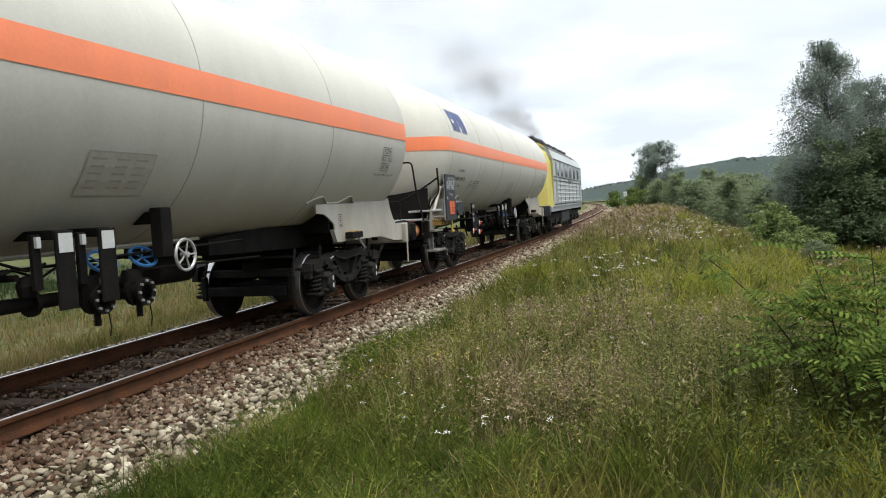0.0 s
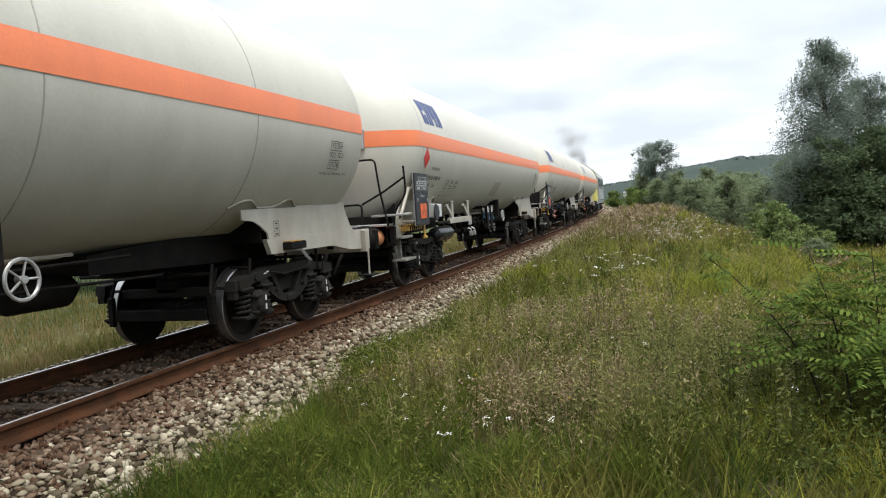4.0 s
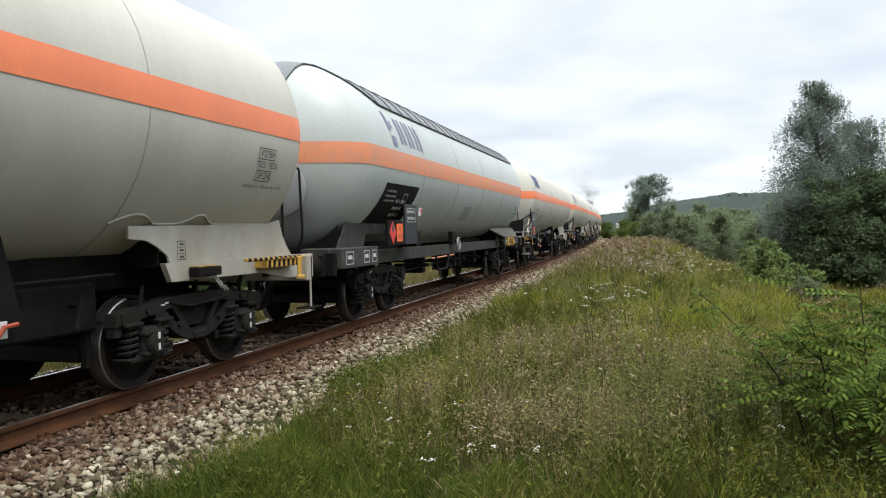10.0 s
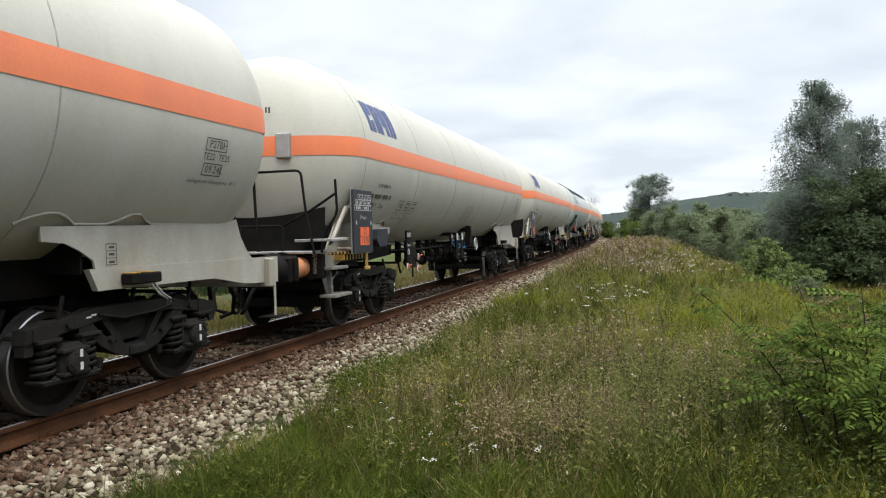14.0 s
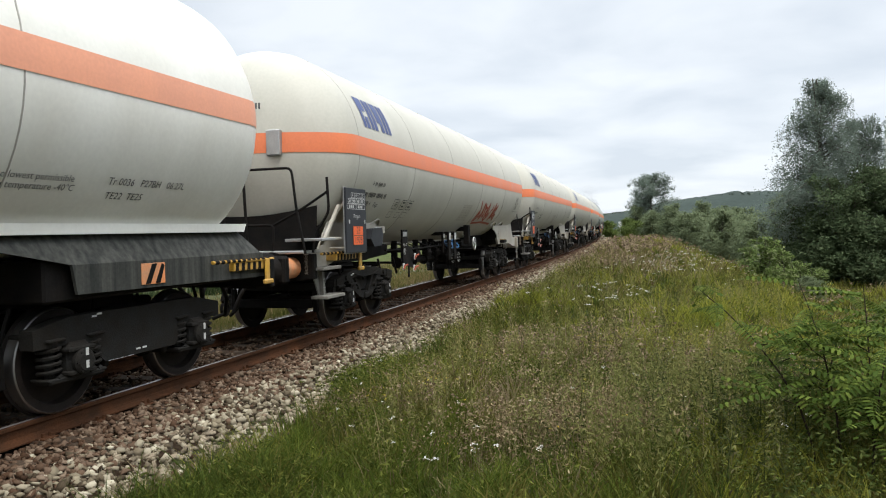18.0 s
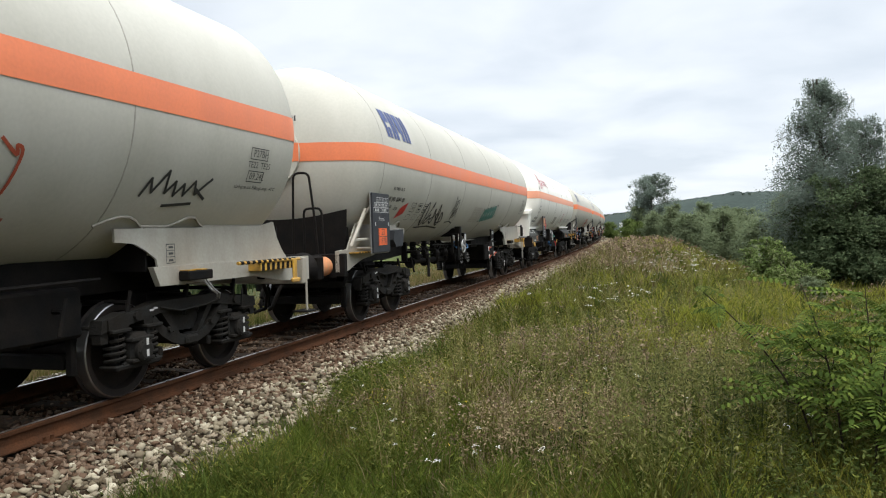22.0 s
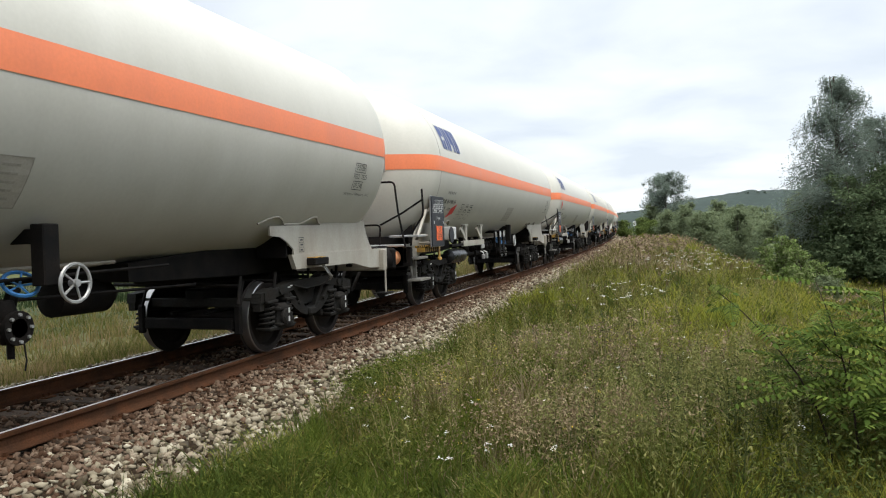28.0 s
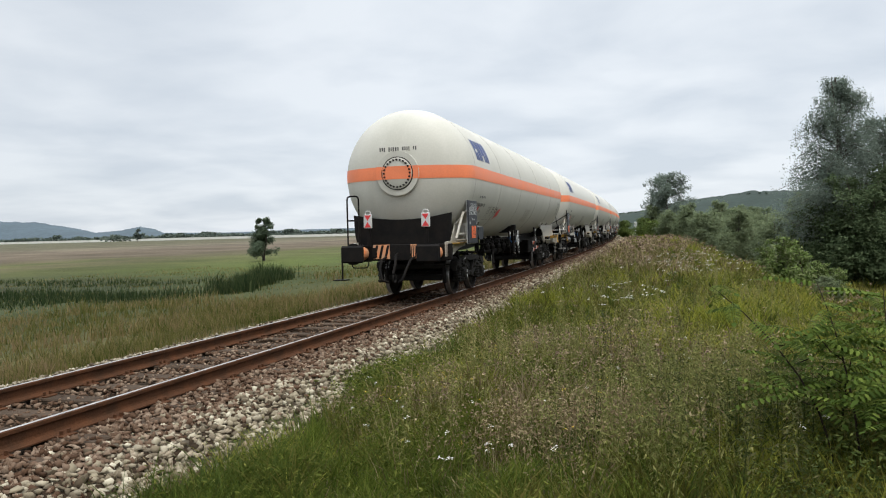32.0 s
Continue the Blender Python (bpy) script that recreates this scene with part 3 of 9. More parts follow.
def stone_material(name, stops):
    m = leafy(name, stops, rough=0.9, trans=0)
    n, l = m.node_tree.nodes, m.node_tree.links
    b = n["Principled BSDF"]
    co, nz, bp = n.new("ShaderNodeTexCoord"), n.new("ShaderNodeTexNoise"), n.new("ShaderNodeBump")
    nz.inputs["Scale"].default_value, nz.inputs["Detail"].default_value = 70, 4
    bp.inputs["Strength"].default_value, bp.inputs["Distance"].default_value = 0.4, 0.01
    l.new(co.outputs["Object"], nz.inputs["Vector"])
    l.new(nz.outputs["Fac"], bp.inputs["Height"])
    l.new(bp.outputs["Normal"], b.inputs["Normal"])
    return m


STONE = stone_material("limestone_ballast", [(0.041, 0.029, 0.018), (0.141, 0.113, 0.076), (0.256, 0.219, 0.152), (0.079, 0.060, 0.040), (0.354, 0.312, 0.228), (0.185, 0.153, 0.104), (0.461, 0.418, 0.316)])
STONE_RUST = stone_material("rust_stained_ballast", [(0.037, 0.021, 0.013), (0.082, 0.047, 0.029), (0.140, 0.094, 0.064), (0.058, 0.032, 0.019), (0.223, 0.166, 0.119), (0.107, 0.067, 0.045)])


STONE_ONE = material("single_limestone", (0.26, 0.218, 0.158), 0.95, vary=0.35, scale=14, fine=70, bump=0.4, second=(0.13, 0.10, 0.069), random_tint=0.68, spec=0.06)


def shoulder_edge(y):
    """How far from the line the stones reach before the grass begins."""
    return 2.14 + 0.30 * (1 - smoothstep(9, 15, y)) + 0.13 * np.sin(y * 1.3) + 0.08 * np.sin(y * 3.7)


def build_ballast():
    bed = Form().add(*sweep_profile([(-2.35, -0.50), (-1.6, -0.232), (1.6, -0.232), (2.2, -0.40), (2.6, -0.52)], 0.0, along(-330, 0, 30) + along(0, 470, 5)[1:], False))
    bed_ob = tagged(new("ballast_bed", bed.mesh("ballast_bed", SOIL)), "brown ballast bed packed with fine grit", "ballast", kind="structure")
    rng = np.random.default_rng(11)

    def strip(x0, x1, y0, y1, density):
        n = int((x1 - x0) * (y1 - y0) * density)
        return rng.uniform(x0, x1, n), rng.uniform(y0, y1, n)

    # pale shoulder towards the path
    sx, sy = [], []
    for y0, y1, d in ((1.5, 9, 560), (9, 18, 420), (18, 36, 220), (36, 80, 80), (80, 220, 26)):
        a, b = strip(0.95, 2.95, y0, y1, d)
        ok = a < shoulder_edge(b) + rng.normal(0, 0.07, len(a))
        sx.append(a[ok]), sy.append(b[ok])
    sx, sy = np.concatenate(sx), np.concatenate(sy)
    rusty = rng.uniform(0, 1, len(sx)) < np.clip(1.10 - (sx - 0.95) / 0.68, 0.06, 0.95) * (1 - 0.6 * smoothstep(9, 24, sy))
    size = rng.uniform(0.020, 0.046, len(sx)) * (1 + 0.02 * np.clip(sy - 15, 0, 80))
    ex, ey = [], []
    for y0, y1, d in ((1.5, 10, 520), (10, 22, 300), (22, 60, 100)):
        for x0, x1 in ((0.86, 1.75), (-1.6, -0.86)):
            a, b = strip(x0, x1, y0, y1, d if x0 > 0 else d * 0.4)
            ex.append(a), ey.append(b)
    ex, ey = np.concatenate(ex), np.concatenate(ey)
    scatter_stones("stained_ballast", rng, ex, ey, rng.uniform(0.022, 0.042, len(ex)) * (1 + 0.02 * np.clip(ey - 15, 0, 80)), STONE_RUST, "rust-stained ballast heaped over the sleeper ends", 0.05 * (1 - smoothstep(1.1, 1.7, np.abs(ex))) - 0.012)
    # the stones beside the path lie singly on the bed
    single = np.flatnonzero(~rusty & (sy > 4.8) & (sy < 5.9) & (sx > 1.25))[:300]
    shapes, tri = rock_shapes(rng, 12)
    kinds = [mesh_of("stone", v, tri, (STONE_ONE,)) for v in shapes]
    for n, i in enumerate(single):
        x, y, q = float(sx[i]), float(sy[i]), float(size[i])
        m = pose(x - BEND * y * y / 2, y, ground_height(x - BEND * y * y / 2, y) + q * 0.3, rng.uniform(-30, 30), rng.uniform(-30, 30), rng.uniform(0, 360)) @ Matrix.Diagonal((q, q, q * 0.8, 1))
        part("stone", kinds[n % 12], STONE_ONE, bed_ob, at=m)
    rest = ~rusty
    rest[single] = False
    scatter_stones("ballast_stones", rng, sx[rest], sy[rest], size[rest], STONE, "pale grey and beige crushed limestone ballast")
    a, b = strip(0.95, 2.5, -14, 1.5, 180)
    scatter_stones("ballast_stones", rng, a, b, rng.uniform(0.018, 0.05, len(a)), STONE, "pale limestone ballast behind the viewpoint")
    scatter_stones("stained_ballast", rng, sx[rusty], sy[rusty], size[rusty], STONE_RUST, "rust-stained ballast stones beside the rail")
    # between and behind the rails
    for x0, x1, dens in ((-0.68, 0.68, 1.0), (-2.15, -0.85, 1.0)):
        mx, my = [], []
        for y0, y1, d in ((1.5, 10, 300), (10, 25, 160), (25, 60, 50), (60, 220, 14)):
            a, b = strip(x0, x1, y0, y1, d * dens)
            mx.append(a), my.append(b)
        mx, my = np.concatenate(mx), np.concatenate(my)
        keep = rng.uniform(0, 1, len(mx)) < 0.75
        scatter_stones("ballast_stones", rng, mx[keep], my[keep], rng.uniform(0.017, 0.034, keep.sum()) * (1 + 0.02 * np.clip(my[keep] - 20, 0, 90)), STONE_RUST if x0 > -1 else STONE, "dusty brown-grey ballast between the sleepers" if x0 > -1 else "pale ballast along the far rail", 0.035 if x0 > -1 else 0.06)


build_ballast()


# ---- tank wagons ----
R_TANK, Z_TANK = 1.565, 2.80
DISH = 0.86


def tank_profile(y0, y1, r):
    """(radius, y) from one dished end to the other."""
    p = []
    for i in range(11):
        a = math.pi / 2 * i / 10
        p.append((max(0.002, r * math.sin(a)), y0 + DISH * (1 - math.cos(a))))
    n = 12
    for i in range(1, n):
        p.append((r, y0 + DISH + (y1 - y0 - 2 * DISH) * i / n))
    for i in range(11):
        a = math.pi / 2 * (1 - i / 10)
        p.append((max(0.002, r * math.sin(a)), y1 - DISH * (1 - math.cos(a))))
    return p


def band_form(y0, y1, r, z0, z1, lift=0.005):
    """A painted band round the tank between two heights."""
    f = Form()
    prof = tank_profile(y0, y1, r)
    loops, rows = [], 4
    for k in range(rows + 1):
        z = z0 + (z1 - z0) * k / rows
        h2 = (z - Z_TANK) ** 2
        right = []
        for rr, y in prof:
            w = rr * rr - h2
            if w > 0.0025:
                grow = 1 + lift / max(rr, 0.3)
                e = -lift if y < y0 + DISH else lift if y > y1 - DISH else 0.0
                right.append((math.sqrt(w) * grow, y + e, z))
        ends = []
        for s, yy in ((-1, y0), (1, y1)):
            c = math.sqrt(max(0.0, 1 - h2 / (r * r)))
            ends.append((0.0, (y0 + DISH * (1 - c) - lift) if s < 0 else (y1 - DISH * (1 - c) + lift), z))
        loop = [ends[0]] + right + [ends[1]] + [(-x, y, zz) for x, y, zz in reversed(right)]
        loops.append(loop)
    n = min(len(q) for q in loops)
    if any(len(q) != n for q in loops):
        loops = [[q[int(i * len(q) / n)] for i in range(n)] for q in loops]
    v = [p for q in loops for p in q]
    fa = [(k * n + i, k * n + (i + 1) % n, (k + 1) * n + (i + 1) % n, (k + 1) * n + i) for k in range(rows) for i in range(n)]
    return f.add(v, fa)


def wrapped(me, y, z, mat=None, lift=0.007, skew=0.0):
    """A flat mesh laid on the tank's near flank, its middle at y and at the height z."""
    a0 = math.asin(max(-1, min(1, (z - Z_TANK) / R_TANK)))
    for p in me.vertices:
        a = a0 + p.co.y / R_TANK
        yy = y + p.co.x + skew * p.co.y
        r = R_TANK + lift
        p.co = (r * math.cos(a), yy, Z_TANK + r * math.sin(a))
    if mat:
        me.materials.clear()
        me.materials.append(mat)
    return me


def flat(shapes, mat, name="marking", step=0.12):
    """Flat rectangles (x0, x1, y0, y1) and shear, cut into small quads so that they follow a curve."""
    f = Form()
    for x0, x1, y0, y1, *sh in shapes:
        s = sh[0] if sh else 0.0
        ny = max(1, int((y1 - y0) / step))
        for i in range(ny):
            a, b = y0 + (y1 - y0) * i / ny, y0 + (y1 - y0) * (i + 1) / ny
            f.add([(x0 + s * a, a, 0), (x1 + s * a, a, 0), (x1 + s * b, b, 0), (x0 + s * b, b, 0)], [(0, 1, 2, 3)])
    return mesh_of(name, f.v, f.f, (mat,))


def stroke(lines, width, mat, name="graffiti"):
    """Flat brush strokes along polylines."""
    f = Form()
    for pts in lines:
        q = [Vector((*p, 0)) for p in pts]
        for i in range(len(q) - 1):
            d = (q[i + 1] - q[i])
            if d.length < 1e-4:
                continue
            d.normalize()
            nrm = Vector((-d.y, d.x, 0)) * (width / 2)
            ext = d * (width * 0.3)
            f.add([q[i] - nrm - ext, q[i] + nrm - ext, q[i + 1] + nrm + ext, q[i + 1] - nrm + ext], [(0, 3, 2, 1)])
    return mesh_of(name, f.v, f.f, (mat,))


def frame_box(w, h, t=0.012):
    return [(-w / 2, w / 2, h / 2 - t, h / 2), (-w / 2, w / 2, -h / 2, -h / 2 + t), (-w / 2, -w / 2 + t, -h / 2, h / 2), (w / 2 - t, w / 2, -h / 2, h / 2)]


def bars(rows, rng, w, gap=0.07, h=0.035, x0=0.0):
    """Rows of short bars in place of writing that cannot be read."""
    out = []
    for i in range(rows):
        x, k, word = x0, 0, rng.randint(2, 4)
        while x < w:
            wd = h * rng.uniform(0.22, 0.42)
            out.append((x, x + wd, -i * gap - h * rng.uniform(0.75, 1.0), -i * gap))
            x += wd + h * 0.22
            k += 1
            if k == word:
                x, k, word = x + h * 0.6, 0, rng.randint(2, 7)
    return out


def spring_form(x, y, z0, z1, r=0.085, wire=0.017, turns=5):
    f = Form()
    pts = []
    n = turns * 10
    for i in range(n + 1):
        a = 2 * math.pi * i / 10
        pts.append((x + r * math.cos(a), y + r * math.sin(a), z0 + (z1 - z0) * i / n))
    f.tube(pts, wire, 5)
    f.rod((x, y, z0), (x, y, z1), r * 0.5, n=8)
    f.box(x - r * 1.15, x + r * 1.15, y - r * 1.15, y + r * 1.15, z1, z1 + 0.03, 0.01)
    f.box(x - r * 1.15, x + r * 1.15, y - r * 1.15, y + r * 1.15, z0 - 0.03, z0, 0.01)
    return f


def wheelset_meshes():
    wheel = Form().lathe([(0.09, 0.075), (0.12, 0.07), (0.13, 0.02), (0.36, -0.012), (0.385, 0.055), (0.455, 0.06), (0.46, -0.02), (0.462, -0.045), (0.49, -0.062), (0.482, -0.075), (0.385, -0.075),
                              (0.355, -0.035), (0.13, -0.03), (0.10, -0.07)], "x", (0, 0, 0), 40)
    tread = Form().lathe([(0.452, 0.0635), (0.4635, 0.056), (0.4665, -0.02), (0.468, -0.042)], "x", (0, 0, 0), 40)
    tread.f = tread.f[:120]
    axle = Form().lathe([(0.065, -1.02), (0.065, -0.85), (0.09, -0.75), (0.08, -0.6), (0.08, 0.6), (0.09, 0.75), (0.065, 0.85), (0.065, 1.02)], "x", (0, 0, 0), 16)
    return wheel.mesh("wheel", WHEEL_M, True), axle.mesh("axle", WHEEL_M, True), tread.mesh("tread", BRIGHT, True)


WHEEL_ME, AXLE_ME, TREAD_ME = wheelset_meshes()
FLIP = Matrix.Rotation(math.pi, 4, "Z")


def wheelset(wagon, y):
    ws = part("wheelset", AXLE_ME, WHEEL_M, wagon, "dark wheelset with bright worn treads", at=(0, y, 0.467))
    for s in (1, -1):
        w = part("wheel", WHEEL_ME, WHEEL_M, ws, at=Matrix.Translation((0.75 * s, 0, 0)) @ (Matrix() if s > 0 else FLIP))
        w2 = part("wheel_tread", TREAD_ME, BRIGHT, ws, at=Matrix.Translation((0.75 * s, 0, 0)) @ (Matrix() if s > 0 else FLIP))
    return ws


def bogie_meshes():
    """Parts of a Y25 bogie round its pivot at y = 0: a side frame, an axle box, a spring pair, and the bolster."""
    side = Form()
    top = [(-1.32, 0.70), (-1.30, 0.80), (-0.75, 0.86), (-0.55, 0.905), (0.55, 0.905), (0.75, 0.86), (1.30, 0.80), (1.32, 0.70), (0.78, 0.765), (0.5, 0.80), (-0.5, 0.80), (-0.78, 0.765)]
    lo = [(-1.32, 0.68), (-0.78, 0.745), (-0.5, 0.785), (0.5, 0.785), (0.78, 0.745), (1.32, 0.68)]
    hi = [(-1.30, 0.80), (-0.75, 0.86), (-0.55, 0.905), (0.55, 0.905), (0.75, 0.86), (1.30, 0.80)]
    for i in range(5):
        side.prism([lo[i], lo[i + 1], hi[i + 1], hi[i]], "x", -0.07, 0.07)
    # the bellied lower member
    arc = []
    for i in range(9):
        t = -1 + 2 * i / 8
        arc.append((t * 0.62, 0.40 + 0.27 * abs(t) ** 2.2))
    for i in range(8):
        (y0, z0), (y1, z1) = arc[i], arc[i + 1]
        side.prism([(y0, z0), (y1, z1), (y1 * 0.94, z1 + 0.105), (y0 * 0.94, z0 + 0.105)], "x", -0.065, 0.065)
    for s in (-1, 1):
        side.prism([(s * 0.58, 0.62), (s * 0.70, 0.60), (s * 0.74, 0.78), (s * 0.60, 0.80)], "x", -0.06, 0.06)
        side.prism([(s * 0.10, 0.47), (s * 0.17, 0.47), (s * 0.46, 0.80), (s * 0.36, 0.80)], "x", -0.045, 0.045)
        side.prism([(s * 1.22, 0.58), (s * 1.31, 0.58), (s * 1.31, 0.75), (s * 1.20, 0.75)], "x", -0.05, 0.05)
    side.box(-0.05, 0.10, -0.11, 0.11, 0.40, 0.50, 0.02)
    for s in (-1, 1):
        # spring shelves and stop plates at each axle
        side.box(-0.11, 0.11, s * 1.09 - 0.13, s * 1.09 + 0.13, 0.665, 0.70, 0.008)
        side.box(-0.11, 0.11, s * 0.62 - 0.12, s * 0.62 + 0.12, 0.665, 0.70, 0.008)
        side.box(-0.09, 0.09, s * 0.70 - 0.02, s * 0.70 + 0.02, 0.40, 0.68, 0.008)
        side.prism([(s * 0.98, 0.70), (s * 1.24, 0.70), (s * 1.24, 0.80), (s * 1.0, 0.85)], "x", -0.085, 0.085)
        side.rod((0.07, s * 0.85, 0.80), (0.10, s * 0.85, 0.80), 0.045, n=8)
        side.rod((0.06, s * 0.36, 0.60), (0.10, s * 0.36, 0.60), 0.03, n=8)
    side.tube([(0.08, -0.5, 0.84), (0.10, -0.2, 0.78), (0.10, 0.25, 0.80), (0.08, 0.55, 0.84)], 0.012, 5)
    marks = Form()
    for y, z in ((-0.62, 0.83), (-0.56, 0.845), (0.03, 0.45), (-0.06, 0.45)):
        marks.box(0.071, 0.074, y - 0.03, y + 0.03, z - 0.008, z + 0.008)
    box = Form()
    box.box(-0.11, 0.13, -0.13, 0.13, 0.33, 0.64, 0.04)
    box.box(0.05, 0.155, -0.155, 0.155, 0.36, 0.40, 0.01)
    box.box(0.05, 0.155, -0.155, 0.155, 0.56, 0.60, 0.01)
    box.lathe([(0.115, 0.13), (0.115, 0.165), (0.08, 0.19), (0.0, 0.19)], "x", (0, 0, 0.467), 16)
    box.box(-0.10, 0.10, -0.32, 0.32, 0.30, 0.36, 0.02)
    for a in range(6):
        q = a * math.pi / 3
        box.rod((0.16, 0.09 * math.cos(q), 0.467 + 0.09 * math.sin(q)), (0.185, 0.09 * math.cos(q), 0.467 + 0.09 * math.sin(q)), 0.014, n=6)
    tick = Form().box(0.191, 0.195, -0.016, 0.016, 0.41, 0.475)
    spring = spring_form(0, 0, 0.36, 0.66, 0.09, 0.018, 5)
    bolster = Form()
    bolster.prism([(-0.22, 0.55), (0.22, 0.55), (0.28, 0.86), (-0.28, 0.86)], "x", -0.92, 0.92)
    bolster.lathe([(0.26, 0.86), (0.26, 0.97), (0.22, 1.0), (0, 1.0)], "z", (0, 0, 0), 20)
    for s in (-1, 1):
        bolster.box(-0.92, 0.92, s * 1.20 - 0.05, s * 1.20 + 0.05, 0.62, 0.74, 0.015)
        bolster.box(-0.95, 0.95, s * 0.42 - 0.04, s * 0.42 + 0.04, 0.33, 0.43, 0.015)
        for x in (-0.75, 0.75):
            for q in (s * 0.36,):
                bolster.box(x - 0.07, x + 0.07, q - 0.045, q + 0.045, 0.32, 0.66, 0.02)
                bolster.box(x - 0.02, x + 0.02, q - 0.09, q + 0.09, 0.44, 0.80, 0.01)
        for x in (-0.62, 0.62):
            bolster.prism([(s * 0.40, 0.30), (s * 0.46, 0.30), (s * 0.50, 0.62), (s * 0.42, 0.62)], "x", x - 0.06, x + 0.06)
    return (side.mesh("side_frame", BOGIE_M, True), marks.mesh("chalk_mark", LETTER_W), box.mesh("axle_box", BOGIE_M, True), tick.mesh("paint_tick", LETTER_W),
            spring.mesh("coil_spring", BOGIE_M, True), bolster.mesh("bogie", BOGIE_M, True))


BOGIE_ME = bogie_meshes()


def plain_side_mesh():
    f = Form()
    f.prism([(-1.3, 0.62), (-0.75, 0.62), (-0.5, 0.40), (0.5, 0.40), (0.75, 0.62), (1.3, 0.62), (1.3, 0.78), (0.9, 0.86), (-0.9, 0.86), (-1.3, 0.78)], "x", -0.07, 0.07)
    return f.mesh("side_frame", BOGIE_M, True)


PLAIN_SIDE = plain_side_mesh()


def rigging_mesh():
    """Centre casting, cross beams, brake shoes and pull rods inside a bogie."""
    f = Form().box(-0.62, 0.62, -0.42, 0.42, 0.60, 1.02, 0.05).box(-0.16, 0.16, -1.25, 1.25, 0.66, 0.86, 0.03)
    for e in (-0.34, 0.34, -1.38, 1.38):
        f.box(-0.66, 0.66, e - 0.04, e + 0.04, 0.36, 0.50, 0.015)
        for x in (-0.72, 0.72):
            f.box(x - 0.045, x + 0.045, e - 0.035, e + 0.035, 0.30, 0.66, 0.015)
            f.rod((x, e, 0.62), (x, e * 0.9, 0.96), 0.018, n=6)
    for x in (-0.25, 0.25):
        f.rod((x, -1.4, 0.56), (x, 1.4, 0.60), 0.022, n=6)
    return f.mesh("brake_rigging", BLACK)


RIGGING = rigging_mesh()


def bogie(wagon, y, plain=False):
    side, marks, box, tick, spring, bolster = BOGIE_ME
    b = part("bogie", bolster, BOGIE_M, wagon, "grimy dark two-axle bogie with coil springs", at=(0, y, 0))
    part("brake_rigging", RIGGING, BLACK, b, "black brake beams and levers between the wheels")
    for s in (1, -1):
        t = Matrix.Translation((0.94 * s, 0, 0)) @ (Matrix() if s > 0 else FLIP)
        part("side_frame", PLAIN_SIDE if plain else side, BOGIE_M, b, at=t)
        if s > 0:
            part("chalk_mark", marks, LETTER_W, b, at=t)
        for e in (-0.85, 0.85):
            a = Matrix.Translation((0.94 * s, e, 0)) @ (Matrix() if s > 0 else FLIP)
            part("axle_box", box, BOGIE_M, b, at=a)
            if s > 0:
                part("paint_tick", tick, LETTER_W, b, at=a)
                part("paint_tick", tick, LETTER_W, b, at=a @ Matrix.Translation((0, 0, 0.11)))
            for q in (-0.23, 0.23):
                part("coil_spring", spring, BOGIE_M, b, at=Matrix.Translation((0.94 * s, e + q, 0)))
    return b


def buffer_pair(wagon, y, s, body_mat, label):
    """Two buffers at one end; s = -1 at the rear, 1 at the front; y: where the plates face."""
    for x in (-0.875, 0.875):
        f = Form()
        f.lathe([(0.15, 0.0), (0.15, 0.36), (0.165, 0.36), (0.165, 0.40)], "y", (x, 0, 1.05), 18)
        f.v = [(a, y - s * (0.64 - b), c) for a, b, c in f.v]
        g = part("buffer", f, body_mat, wagon, label, smooth=True)
        h = Form()
        h.box(x - 0.27, x + 0.27, -0.01, 0.07, 0.86, 1.24, 0.07)
        h.lathe([(0.24, 0.07), (0.175, 0.16), (0.17, 0.24)], "y", (x, 0, 1.05), 16)
        h.v = [(a, y - s * b if s > 0 else y + b, c) for a, b, c in h.v]
        part("buffer_plate", h, BLACK, g, "blackened greasy buffer plate", smooth=True)
        m = Form().box(x - 0.20, x + 0.20, -0.02, 0.02, 0.86, 1.24, 0.012)
        m.v = [(a, y - s * 0.64 + b, c) for a, b, c in m.v]
        part("mounting_plate", m, BLACK, g)


def coupling(wagon, y, s):
    f = Form()
    f.tube([(0, y - s * 0.55, 1.03), (0, y - s * 0.40, 1.0), (0.03, y - s * 0.3, 0.85), (0, y - s * 0.22, 0.62), (0, y - s * 0.28, 0.55)], 0.032, 8)
    f.ring((0, y - s * 0.28, 0.5), "x", 0.09, 0.025, 14, 6)
    part("screw_coupling", f, BLACK, wagon, "rusty black screw coupling", smooth=True)
    for x in (-0.32, 0.36):
        h = Form().tube([(x, y - s * 0.6, 0.95), (x, y - s * 0.35, 0.9), (x * 0.9, y - s * 0.16, 0.70), (x * 0.7, y - s * 0.1, 0.48), (x * 0.35, y - s * 0.22, 0.42)], 0.028, 8)
        part("brake_hose", h, BLACK, wagon, "hanging rubber brake hose", smooth=True)


